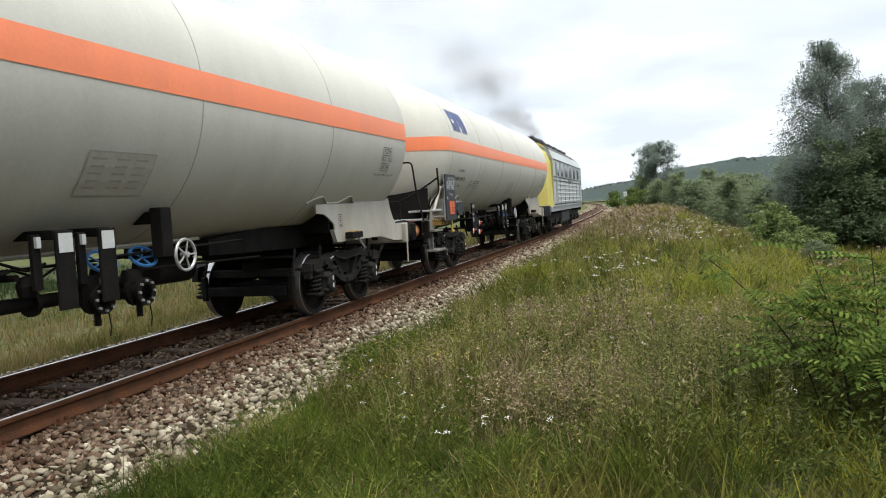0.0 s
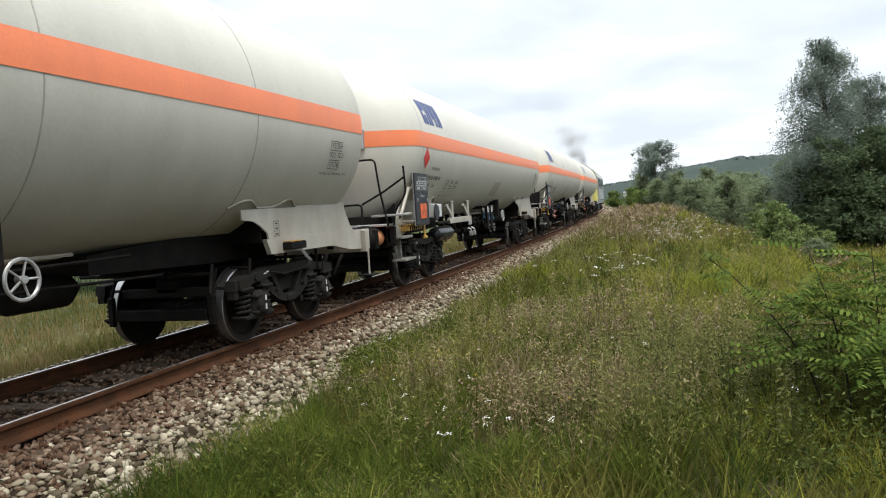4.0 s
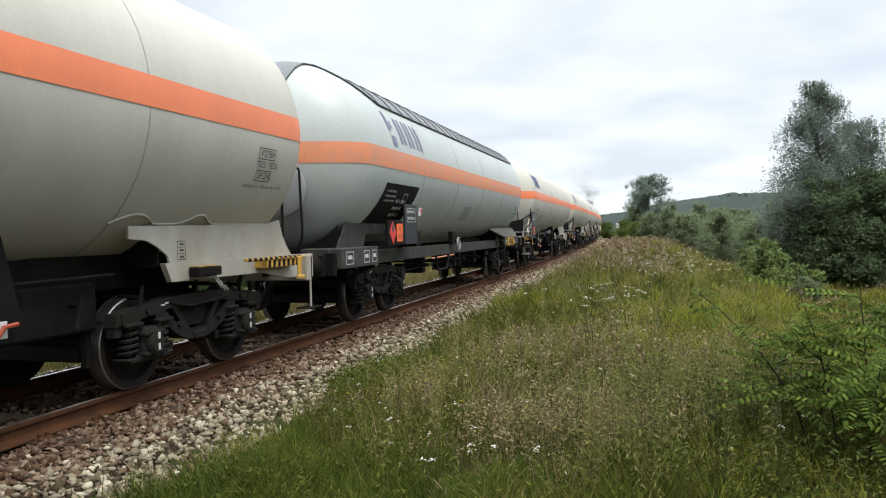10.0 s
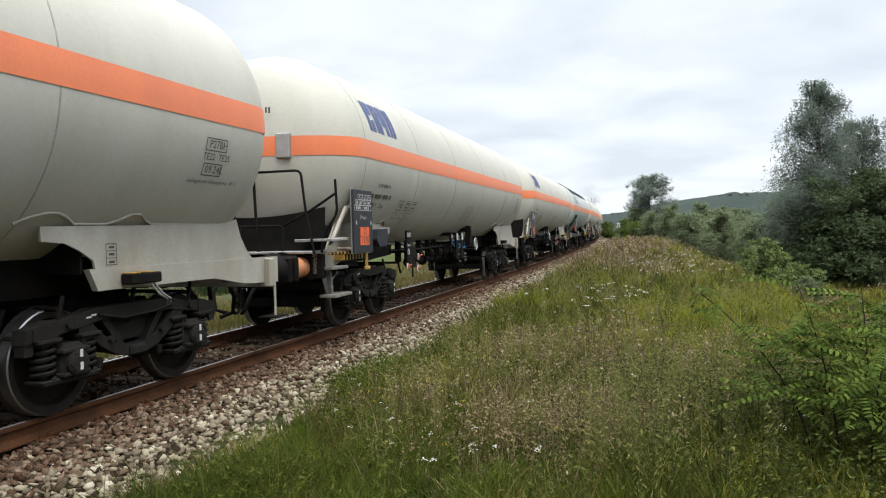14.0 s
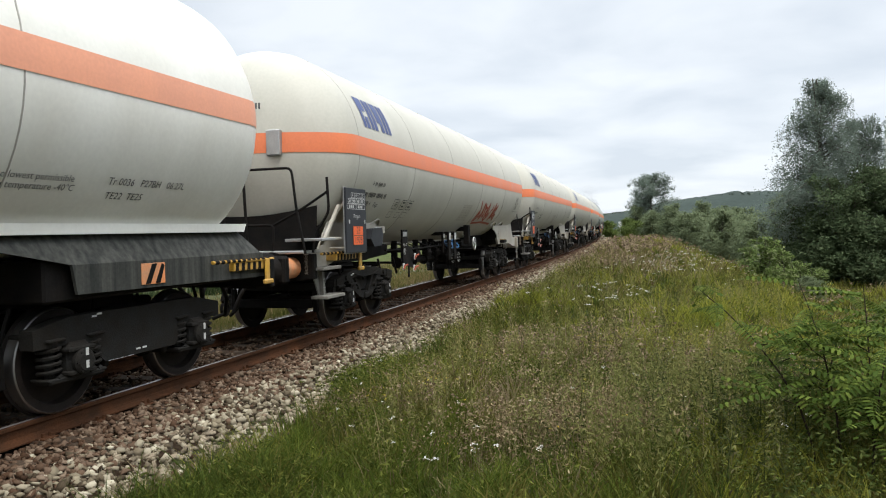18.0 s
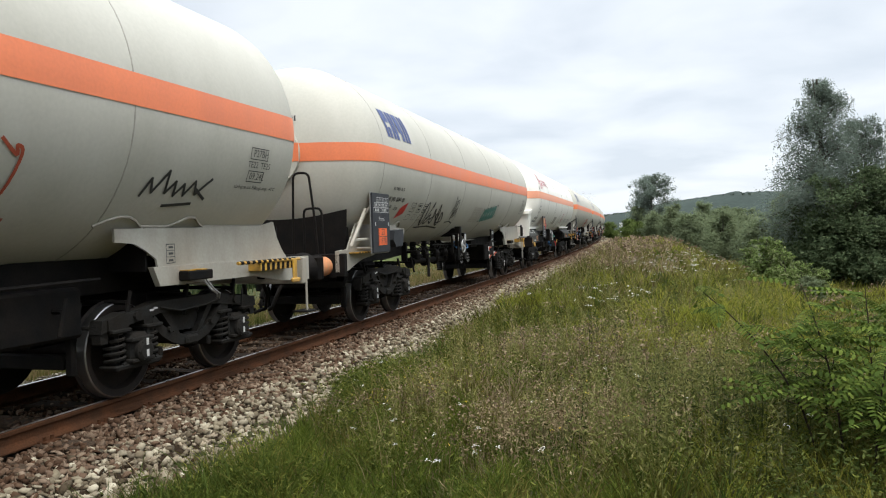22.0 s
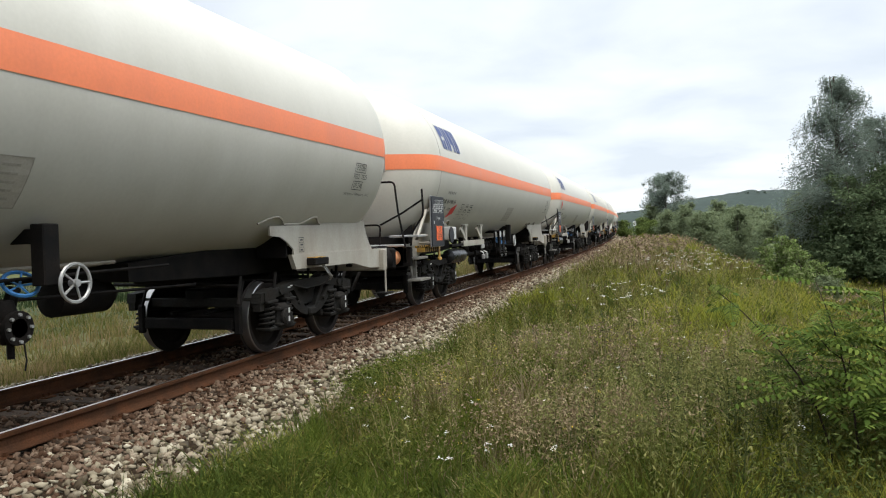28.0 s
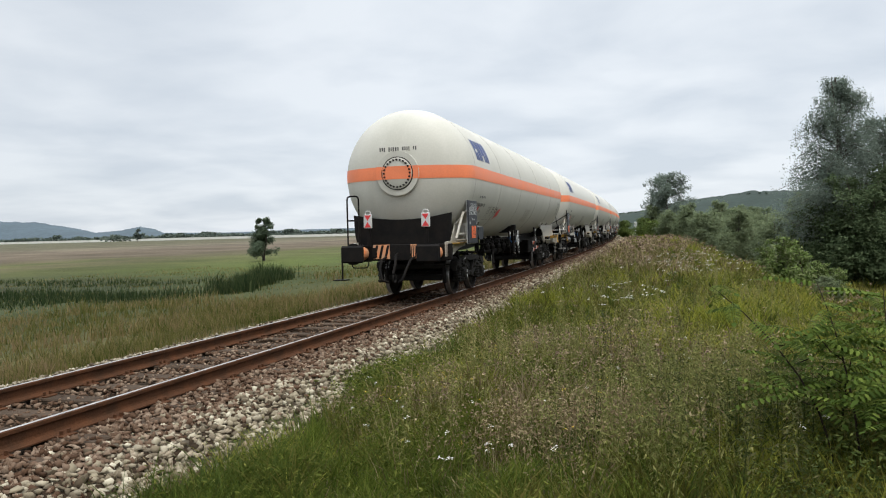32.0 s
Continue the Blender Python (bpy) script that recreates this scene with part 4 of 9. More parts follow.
def saddle(wagon, L, s, mat, hose=True):
    """The cradle that carries one end of the tank on the underframe; s = -1 rear, 1 front."""
    def Y(d):
        return (d - L / 2) if s < 0 else (L / 2 - d)
    X = 1.10
    if s > 0:
        side = [(Y(4.17), 1.64), (Y(4.17), 1.515), (Y(3.91), 1.495), (Y(3.76), 1.43), (Y(3.60), 1.335), (Y(3.58), 1.25), (Y(0.98), 1.25), (Y(1.10), 1.36), (Y(1.22), 1.52), (Y(1.30), 1.72), (Y(1.7), 1.66)]
        sill = [(Y(3.68), 1.26), (Y(3.58), 1.065), (Y(1.80), 1.06), (Y(1.45), 1.0), (Y(1.16), 0.955), (Y(0.40), 0.925), (Y(0.40), 1.25), (Y(1.1), 1.255)]
    else:
        side = [(Y(3.35), 1.69), (Y(3.30), 1.56), (Y(2.95), 1.50), (Y(2.2), 1.50), (Y(2.05), 1.24), (Y(0.95), 1.24), (Y(1.05), 1.36), (Y(1.2), 1.52), (Y(1.40), 1.74), (Y(1.7), 1.69)]
        sill = [(Y(2.1), 1.235), (Y(2.1), 1.17), (Y(1.55), 1.115), (Y(1.27), 1.05), (Y(1.0), 0.97), (Y(0.84), 0.945), (Y(0.62), 0.955), (Y(0.62), 1.28), (Y(0.98), 1.30)]
    for x in (X, -X):
        part("saddle_plate", Form().prism(side, "x", x - 0.012, x + 0.012), mat, wagon, "painted cradle plate under the tank end")
        part("side_sill", Form().prism(sill, "x", x - 0.03, x + 0.035), mat, wagon)
    # Ribs are coloured black to give the shade inside the cradle.
    for d in (1.15, 2.0, 3.7) if s > 0 else (1.15, 2.0):
        pts = [(-1.07, 1.22), (1.07, 1.22), (1.07, 1.65)]
        for i in range(9):
            a = -math.acos(1.07 / R_TANK) - (math.pi - 2 * math.acos(1.07 / R_TANK)) * i / 8
            pts.append((R_TANK * math.cos(a) * 0.995, Z_TANK + R_TANK * math.sin(a)))
        part("cradle_rib", Form().prism(pts, "y", Y(d) - 0.012, Y(d) + 0.012), BLACK, wagon)
    if s > 0:
        part("frame_stencil", flat(frame_box(0.14, 0.20, 0.008) + [(-0.07, 0.07, 0.03, 0.036), (-0.07, 0.07, -0.036, -0.03), (-0.03, 0.04, 0.055, 0.075), (-0.03, 0.04, -0.01, 0.012), (-0.03, 0.04, -0.08, -0.058)], LETTER_B), LETTER_B, wagon, at=Matrix.Translation((X + 0.014, Y(3.38), 1.385)) @ SIDE)
        bx = part("junction_box", Form().box(X + 0.036, X + 0.17, Y(3.3), Y(2.88), 1.10, 1.20, 0.012), BLACK, wagon, "small black junction box with striped lid")
        part("striped_lid", Form().prism([(Y(3.28), 1.202), (Y(3.18), 1.202), (Y(3.18), 1.21), (Y(3.28), 1.21)], "x", X + 0.04, X + 0.165).prism([(Y(3.08), 1.202), (Y(2.98), 1.202), (Y(2.98), 1.21), (Y(3.08), 1.21)], "x", X + 0.04, X + 0.165), YELLOW, bx)
        for o in (0.0, 0.05):
            part("cable", Form().tube([(X + 0.12, Y(3.0) + o, 1.10), (X + 0.15, Y(2.9) + o, 0.98), (X + 0.12, Y(2.75) + o, 0.92), (X + 0.02, Y(2.62) + o, 0.86)], 0.010, 5), STEEL, bx, "thin grey cable")
    c = Form()
    a, b = sorted((Y(0.70), Y(5.0)))
    c.box(-0.28, 0.28, a, b, 0.98, 1.24, 0.02)
    part("centre_sill", c, BLACK, wagon)
    e = 6.1 if s > 0 else 5.2
    part("cradle_body", Form().prism([(Y(e), 1.08), (Y(4.0), 1.02), (Y(3.5), 1.02), (Y(1.25), 1.02), (Y(1.25), 1.22), (Y(3.5), 1.46), (Y(e), 1.27)], "x", -0.62, 0.62), BLACK, wagon, "black box-shaped cradle under the tank")
    for d in (2.0, 2.9, 3.8, 4.6):
        part("brake_lever", Form().rod((0.95, Y(d), 1.04), (0.98, Y(d + 0.12), 0.72), 0.02, n=6).rod((-0.9, Y(d), 0.95), (0.95, Y(d + 0.05), 0.93), 0.025, n=6), BLACK, wagon, smooth=True)
    a, b = sorted((Y(0.62), Y(0.74)))
    part("headstock", Form().box(-1.22, 1.22, a, b, 0.88, 1.24, 0.015), mat if s > 0 else BLACK, wagon)
    for x in (0.62, -0.62):
        part("buffer_pad", Form().box(x - 0.02 if x < 0 else x - 0.1, x + 0.1 if x < 0 else x + 0.02, min(a, b) - 0.02, max(a, b) + 0.3, 0.95, 1.18, 0.01), BLACK, wagon)
    if hose:
        pts = [(1.33, Y((4.42 if s > 0 else 3.5) - (3.0 if s > 0 else 2.0) * i / 24), 1.66 + (0.09 * math.sin(math.pi * i / 5) if i < 5 else 0.10 * math.sin(math.pi * (i - 8) / 5) ** 2 if 8 <= i < 13 else 0)) for i in range(25)]
        pts = [(math.sqrt(max(0.2, R_TANK ** 2 - (z - Z_TANK) ** 2)) + 0.02, y, z) for x, y, z in pts]
        part("drip_pipe", Form().tube(pts, 0.014, 6), mat, wagon, "thin painted pipe bent along the tank", smooth=True)


def info_board(wagon, L, d, rng):
    """The dark board with a load table, a fuel name and the orange hazard plate, on its braced bracket."""
    y = d - L / 2
    b = part("information_board", Form().box(1.42, 1.45, y, y + 0.78, 1.22, 2.20, 0.006), PANEL, wagon, "anthracite board with white load table and orange hazard plate")
    part("board_edge", Form().box(1.405, 1.419, y - 0.012, y + 0.792, 1.208, 2.212, 0.004), STEEL, b)
    x = 1.4525
    t = []
    for r in range(3):
        z = 2.13 - r * 0.085
        x0 = 0.17 if r == 0 else 0.06 if r == 1 else 0.02
        for k in range(4 if r < 2 else 2):
            w = (0.70 - x0) / (4 if r < 2 else 2)
            t += [(x0 + k * w, x0 + k * w + 0.009, z - 0.078, z)]
            if r:
                t += [(x0 + k * w + w * (0.2 + 0.2 * q), x0 + k * w + w * (0.32 + 0.2 * q), z - 0.062, z - 0.018) for q in range(3)]
        t += [(x0, 0.71, z - 0.007, z), (x0, 0.71, z - 0.080, z - 0.073), (0.70, 0.71, z - 0.078, z)]
    me = flat(t, LETTER_W)
    for i, ch in enumerate("ABCD"):
        part("table_letter", letters(ch, 0.075, LETTER_W), LETTER_W, b, at=Matrix.Translation((x, y + 0.02 + 0.17 + 0.1325 * (i + 0.5), 2.09)) @ SIDE)
    part("load_table", me, LETTER_W, b, "white load table", at=Matrix.Translation((x, y + 0.02, 0)) @ SIDE)
    part("fuel_name", letters("Propan", 0.088, LETTER_W), LETTER_W, b, at=Matrix.Translation((x, y + 0.40, 1.775)) @ SIDE)
    part("hazard_plate", Form().box(1.451, 1.457, y + 0.24, y + 0.62, 1.33, 1.63, 0.003), PLATE, b, "orange hazard plate")
    part("hazard_divider", flat([(-0.2, 0.2, -0.005, 0.005), (-0.2, 0.2, 0.14, 0.15), (-0.2, 0.2, -0.15, -0.14), (-0.2, -0.19, -0.15, 0.15), (0.19, 0.2, -0.15, 0.15)], LETTER_B), LETTER_B, b,
         at=Matrix.Translation((1.4585, y + 0.43, 1.48)) @ SIDE @ Matrix.Diagonal((0.95, 1, 1, 1)))
    part("hazard_number", letters("23", 0.15, LETTER_B), LETTER_B, b, at=Matrix.Translation((1.459, y + 0.43, 1.555)) @ SIDE)
    part("substance_number", letters("1978", 0.15, LETTER_B), LETTER_B, b, at=Matrix.Translation((1.459, y + 0.43, 1.405)) @ SIDE)
    for q in (0.10, 0.70):
        part("board_clip", Form().box(1.451, 1.462, y + q - 0.012, y + q + 0.012, 1.66, 1.72, 0.003), LETTER_W, b)
    br = Form()
    for z in (1.3, 1.98):
        br.rod((1.40, y + 0.05, z), (1.15, y + 0.05, z - (0.0 if z < 1.5 else 0.3)), 0.022, n=6)
    br.prism([(y - 0.62, 1.36), (y - 0.56, 1.36), (y + 0.06, 1.95), (y, 1.95)], "x", 1.30, 1.345)
    br.box(1.30, 1.345, y - 0.5, y + 0.05, 1.42, 1.47, 0.01)
    part("board_bracket", br, CREAM_FRAME, wagon, "pale angle brackets behind the board")


BAND_ME = Form().tube([(0, 0, 0), (0, 0.07, -0.0003)], 0.0212, 8).mesh("bar_band", BLACK, True)


def striped_ledge(wagon, y0, y1, x=1.30, tie=1, thin=False):
    if tie > 0 and not thin:
        part("striped_bar", Form().tube([(x, y0, 1.235), (x, y1 + 0.12, 1.228)], 0.02, 8), YELLOW, wagon, "thin yellow bar above the striped ledge", smooth=True)
        for i in range(11):
            a = y0 + 0.04 + (y1 - y0) * i / 11
            part("bar_band", BAND_ME, BLACK, wagon, at=(x, a, 1.2347))
        y0 = y0 + (y1 - y0) * 0.36
    base = part("striped_step_edge", Form().box(x - 0.2, x, y0, y1, 1.225 if thin else 1.12, 1.225 if not thin else 1.245, 0.006), YELLOW, wagon, "black and yellow striped ledge")
    f, n = Form(), int((y1 - y0) / 0.12)
    for i in range(n):
        a = y0 + 0.12 * i + 0.03
        f.prism([(a, 1.226 if thin else 1.122), (a + 0.06, 1.226 if thin else 1.122), (a + (0.07 if not thin else 0.05), 1.2465 if thin else 1.2265), (a + 0.01, 1.2465 if thin else 1.2265)], "x", x - 0.01, x + 0.003)
    part("black_stripes", f, BLACK, base)
    if tie:
        yy = y1 - 0.05 if tie > 0 else y0 + 0.05
        h = Form().box(x + 0.004, x + 0.03, yy - 0.05, yy + 0.05, 0.96, 1.24, 0.01).box(x + 0.004, x + 0.05, yy - 0.10, yy + 0.10, 0.93, 0.99, 0.015)
        part("towing_hook", h, YELLOW, wagon, "yellow towing hook")


def steps(wagon, L, d, s):
    y = (d - L / 2) if s < 0 else (L / 2 - d)
    if s < 0:
        for z, a, b in ((1.0, -0.26, 0.34), (0.585, -0.16, 0.46)):
            part("step", Form().box(1.08, 1.34, y + a, y + b, z, z + 0.045, 0.006), STEP_M, wagon, "weathered grey grating step")
        part("step_hanger", Form().prism([(y - 0.22, 0.97), (y + 0.02, 0.97), (y + 0.05, 0.62), (y - 0.02, 0.62), (y - 0.06, 0.70)], "x", 1.12, 1.14).prism([(y - 0.02, 0.97), (y + 0.05, 0.97), (y + 0.08, 0.62), (y + 0.01, 0.62)], "x", 1.14, 1.20), STEP_M, wagon)
        for z in (0.74, 0.86):
            part("bolt", BOLT_X, STEEL, wagon, at=(1.205, y + 0.03, z))
    else:
        part("step_hanger", Form().box(1.14, 1.16, y - 0.02, y + 0.02, 0.50, 1.18, 0.004), CREAM_FRAME, wagon, "thin pale step hanger")
        part("step", Form().box(1.00, 1.24, y - 0.17, y + 0.17, 0.48, 0.50, 0.004), BLACK, wagon, "black grating step")


def pipe_bend(pts, r=0.018, n=6):
    """Points of a bar with its corners rounded."""
    out = [Vector(pts[0])]
    for i in range(1, len(pts) - 1):
        a, b, c = Vector(pts[i - 1]), Vector(pts[i]), Vector(pts[i + 1])
        q = min(0.09, (b - a).length * 0.45, (c - b).length * 0.45)
        p0, p1 = b + (a - b).normalized() * q, b + (c - b).normalized() * q
        for k in range(4):
            t = k / 3
            out.append((p0 * (1 - t) + b * t) * (1 - t) + (b * (1 - t) + p1 * t) * t)
    out.append(Vector(pts[-1]))
    return out


def rail_bar(wagon, pts, label="dark tubular handrail", r=0.019):
    part("handrail", Form().tube(pipe_bend(pts), r, 7), BLACK, wagon, label, smooth=True)


def end_platform(wagon, L, s=-1):
    """The brakeman's platform behind the tank with its hoops and rails."""
    def Y(d):
        return (d - L / 2) if s < 0 else (L / 2 - d)
    a, b = sorted((Y(0.45), Y(1.0)))
    part("platform", Form().box(-1.15, 1.15, a, b, 1.25, 1.29, 0.008), STEEL, wagon, "galvanised grating platform")
    y = Y(0.48)
    rail_bar(wagon, [(-0.10, y, 1.25), (-0.11, y, 2.66), (0.22, y, 2.66), (0.27, y, 1.25)], r=0.022)
    rail_bar(wagon, [(-0.55, y + 0.02, 2.45), (0.98, y + 0.02, 2.45), (1.04, y + 0.02, 1.88), (1.17, y, 1.25)])
    rail_bar(wagon, [(-1.12, y, 1.25), (-1.12, y, 2.45), (-0.55, y + 0.02, 2.45), (-0.55, y, 1.25)])
    rail_bar(wagon, [(-0.55, y + 0.03, 1.66), (0.68, y + 0.03, 1.66), (0.66, y, 1.25)])
    rail_bar(wagon, [(0.68, y + 0.03, 1.66), (1.10, y + 0.03, 1.86), (1.50, y + 0.05, 2.10)])
    rail_bar(wagon, [(1.50, y + 0.05, 2.30), (1.52, y + 0.05, 1.82), (1.30, y + 0.05, 1.52), (1.26, y + 0.05, 1.26)])
    part("side_grating", Form().box(0.85, 1.42, min(Y(0.5), Y(0.95)), max(Y(0.5), Y(0.95)), 1.42, 1.46, 0.006), STEEL, wagon, "galvanised side grating")


def apron(wagon, L, s=-1, mat=None, low=False):
    """The dark plate closing the cradle under the dished end."""
    y = (0.86 - L / 2) if s < 0 else (L / 2 - 0.86)
    pts = [(-1.10, 1.24), (1.10, 1.24), (1.16, 1.50), (1.18, 1.93)]
    for i in range(9):
        t = 1 - 2 * i / 8
        pts.append((1.0 * t, 1.80 + 0.10 * t * t))
    pts.append((-1.18, 1.93)), pts.append((-1.16, 1.50))
    if low:
        pts = [(-1.10, 1.24), (1.10, 1.24), (1.10, 1.44), (-1.10, 1.44)]
    part("end_apron", Form().prism(pts, "y", y - 0.01, y + 0.01), mat or BLACK, wagon, "black sheet apron under the tank end")


def manhole(wagon, L, s=-1):
    d0 = 0.65
    y = (d0 - L / 2) if s < 0 else (L / 2 - d0)
    q = -1 if s < 0 else 1
    ring = part("manhole_flange", Form().lathe([(0.50, -0.06 * q), (0.50, 0.015 * q), (0.36, 0.02 * q), (0.36, -0.06 * q)], "y", (0, y, 2.83), 36), CREAM, wagon, "bolted round manhole flange", smooth=True)
    part("manhole_cover", Form().lathe([(0.355, -0.06 * q), (0.355, 0.03 * q), (0.33, 0.04 * q), (0.0, 0.045 * q)], "y", (0, y, 2.83), 36), CREAM, ring, smooth=True)
    band = flat([(-0.34, 0.34, -0.13, 0.16)], ORANGE)
    part("cover_band", band, ORANGE, ring, at=Matrix.Translation((0, y + q * 0.048, 2.83)) @ BACK)
    for x0, x1 in ((-0.5, -0.362), (0.362, 0.5)):
        part("flange_band", flat([(x0, x1, -0.13, 0.16)], ORANGE), ORANGE, ring, at=Matrix.Translation((0, y + q * 0.0215, 2.83)) @ BACK)
    part("flange_edge", Form().ring((0, y + q * 0.022, 2.83), "y", 0.365, 0.012, 36, 6), BLACK, ring, "dark sealing joint", smooth=True)
    for i in range(24):
        a = 2 * math.pi * i / 24
        part("bolt", BOLT_ME, BLACK, ring, at=(0.305 * math.cos(a), y + q * 0.03, 2.83 + 0.305 * math.sin(a)))


BOLT_ME = Form().lathe([(0.024, -0.03), (0.024, 0.03), (0.0, 0.031)], "y", (0, 0, 0), 8).mesh("bolt", BLACK)


BOLT_X = Form().rod((-0.01, 0, 0), (0.01, 0, 0), 0.014, n=6).mesh("bolt", STEEL)


def handwheel(wagon, centre, axis, R, mat, label):
    f = Form().ring(centre, axis, R, 0.016, 20, 6)
    x, y, z = centre
    for i in range(5):
        a = 2 * math.pi * i / 5
        c, s = R * math.cos(a), R * math.sin(a)
        f.rod(centre, (x, y + c, z + s) if axis == "x" else (x + c, y + s, z), 0.010, n=5)
    f.lathe([(0.03, -0.05), (0.03, 0.03), (0, 0.031)], "x" if axis == "x" else "z", centre, 8)
    part("handwheel", f, mat, wagon, label, smooth=True)


def valve_gear(wagon, L, flip=False, shift=0.0, big_plate=False):
    """Bottom pipes, valves, card holders and handwheels under the middle of the tank."""
    def Y(d):
        return (L - d if flip else d) - L / 2
    f = Form()
    def P(d):
        return d - (0.75 if flip else 0.0) - L / 2
    f.tube([(0.75, P(5.9 + shift), 0.92), (0.75, P(9.5 + shift), 0.88)], 0.062, 12)
    for d in (5.9, 6.9, 7.7, 8.4, 8.95, 9.45):
        f.rod((0.75, P(d + shift) - 0.025, 0.89), (0.75, P(d + shift) + 0.025, 0.89), 0.115, n=14)
    if flip:
        f.rod((0.85, P(6.9), 0.95), (0.9, P(6.75), 0.55), 0.035, n=8)
    part("discharge_pipe", f, BLACK, wagon, "black flanged discharge pipe", smooth=True)
    for d in (8.55, 9.2) if flip else (8.85 + shift, 9.40 + shift):
        v = Form()
        v.rod((0.95, Y(d), 0.86), (0.95, Y(d) + 0.12, 1.16), 0.05, n=10)
        v.rod((0.75, Y(d), 0.86), (1.12, Y(d), 0.86), 0.075, n=12)
        for x in (0.98, 1.10):
            v.rod((x - 0.02, Y(d), 0.86), (x + 0.02, Y(d), 0.86), 0.135, n=14)
        v.rod((1.02, Y(d), 0.80), (1.02, Y(d), 0.62), 0.03, n=6)
        v.lathe([(0.0, -0.10), (0.09, -0.08), (0.11, 0.0), (0.08, 0.10), (0.0, 0.11)], "z", (0.93, Y(d) + 0.02, 0.97), 12)
        ov = part("outlet_valve", v, BLACK, wagon, "black outlet valve with bolted flange", smooth=True)
        for i in range(8):
            a = 2 * math.pi * i / 8
            part("bolt", BOLT_X, STEEL, ov, at=(1.13, Y(d) + 0.105 * math.cos(a), 0.86 + 0.105 * math.sin(a)))
        part("chain", Form().tube([(1.10, Y(d) + 0.05, 0.74), (1.11, Y(d) + 0.06, 0.60), (1.10, Y(d) + 0.05, 0.52)], 0.007, 5), BLACK, ov)
        c = (0.99, Y(d) + 0.14, 1.19)
        h = Form().ring((0, 0, 0), "z", 0.13, 0.017, 20, 6)
        for i in range(5):
            a = 2 * math.pi * i / 5
            h.rod((0, 0, -0.02), (0.13 * math.cos(a), 0.13 * math.sin(a), 0), 0.010, n=5)
        part("valve_handwheel", h, BLUE_W, wagon, "blue valve handwheel", at=Matrix.Translation(c) @ Euler((0.25, 0.75, 0)).to_matrix().to_4x4(), smooth=True)
    for d in (9.05, 9.65) if flip else (8.37 + shift, 8.85 + shift):
        p = part("card_holder", Form().box(1.17, 1.20, Y(d) - 0.10, Y(d) + 0.10, 0.84, 1.49, 0.008), BLACK, wagon, "black hanger plate with a white card")
        part("hanger_arm", Form().box(0.62, 1.17, Y(d) - 0.09, Y(d) + 0.09, 1.42, 1.50, 0.01), BLACK, p)
        part("white_card", Form().box(1.201, 1.207, Y(d) - 0.075, Y(d) + 0.075, 1.31, 1.47, 0.002), LETTER_W, p, "white card")
        part("small_label", Form().box(1.10, 1.13, Y(d) - 0.22, Y(d) - 0.175, 1.36, 1.45, 0.002), LETTER_W, p)
        part("label_plate", Form().box(1.06, 1.10, Y(d) - 0.24, Y(d) - 0.155, 1.02, 1.47, 0.004), BLACK, p)
    f = Form().box(1.10, 1.24, Y(9.62) - 0.08, Y(9.62) + 0.08, 1.17, 1.66, 0.01).box(0.8, 1.15, Y(9.62) - 0.06, Y(9.62) + 0.06, 1.5, 1.62, 0.01)
    part("handwheel_bracket", f, BLACK, wagon)
    handwheel(wagon, (1.33, Y(9.75), 1.18), "x", 0.155, STEEL, "grey spoked brake handwheel")
    part("brake_rod", Form().tube([(1.0, Y(9.0), 1.22), (1.0, Y(11.3), 1.25)], 0.016, 6).tube([(0.8, Y(9.6), 1.05), (0.8, Y(12.0), 1.0)], 0.016, 6), BLACK, wagon, "thin steel brake rods", smooth=True)
    for i, (x, z, a, b) in enumerate(((0.6, 1.30, 4.2, 11.0), (-0.9, 1.22, 3.8, 12.8), (-0.5, 1.12, 4.0, 12.5), (0.95, 1.18, 4.2, 8.0))):
        part("brake_pipe", Form().tube([(x, Y(a), z), (x, Y((a + b) / 2), z - 0.02), (x, Y(b), z)], 0.02, 6), BLACK if i else CREAM_FRAME, wagon, smooth=True)
    for d in (4.9, 5.5, 6.3, 7.0, 7.5):
        q = P(d + (0.9 if flip else 0.6))
        f = Form().box(0.60, 0.72, q - 0.05, q + 0.05, 0.90, 1.34, 0.015).rod((0.5, q, 1.12), (0.95, q, 1.13), 0.03, n=7)
        f.lathe([(0.0, -0.09), (0.07, -0.07), (0.09, 0.02), (0.05, 0.09), (0.0, 0.1)], "z", (0.92, q + 0.12, 1.04), 10)
        f.tube([(0.7, q - 0.08, 1.30), (0.95, q + 0.1, 1.18), (0.9, q + 0.34, 1.22)], 0.014, 5)
        f.tube([(0.9, q, 1.20), (0.92, q + 0.25, 1.10), (0.9, q + 0.5, 1.20)], 0.012, 5)
        part("valve_bracket", f, BLACK, wagon, smooth=True)
    # brake rigging between the bogies
    part("brake_cylinder", Form().lathe([(0.02, -0.40), (0.17, -0.36), (0.18, 0.3), (0.10, 0.42), (0.04, 0.5)], "y", (0.15, 11.0 - L / 2, 0.95), 16), BLACK, wagon, "black brake cylinder", smooth=True)
    hd = 4.65 if big_plate else 5.6 if flip else 6.25
    if flip:
        part("relay_box", Form().box(0.15, 0.85, min(Y(4.3), Y(5.4)), max(Y(4.3), Y(5.4)), 0.66, 1.12, 0.03), BLACK, wagon, "black brake equipment box")
        part("stay_plate", Form().prism([(Y(5.72), 1.58), (Y(5.60), 1.58), (Y(5.45), 1.0), (Y(5.40), 0.86), (Y(5.72), 0.86)], "x", 1.10, 1.13), BLACK, wagon, "tapering black stay plate")
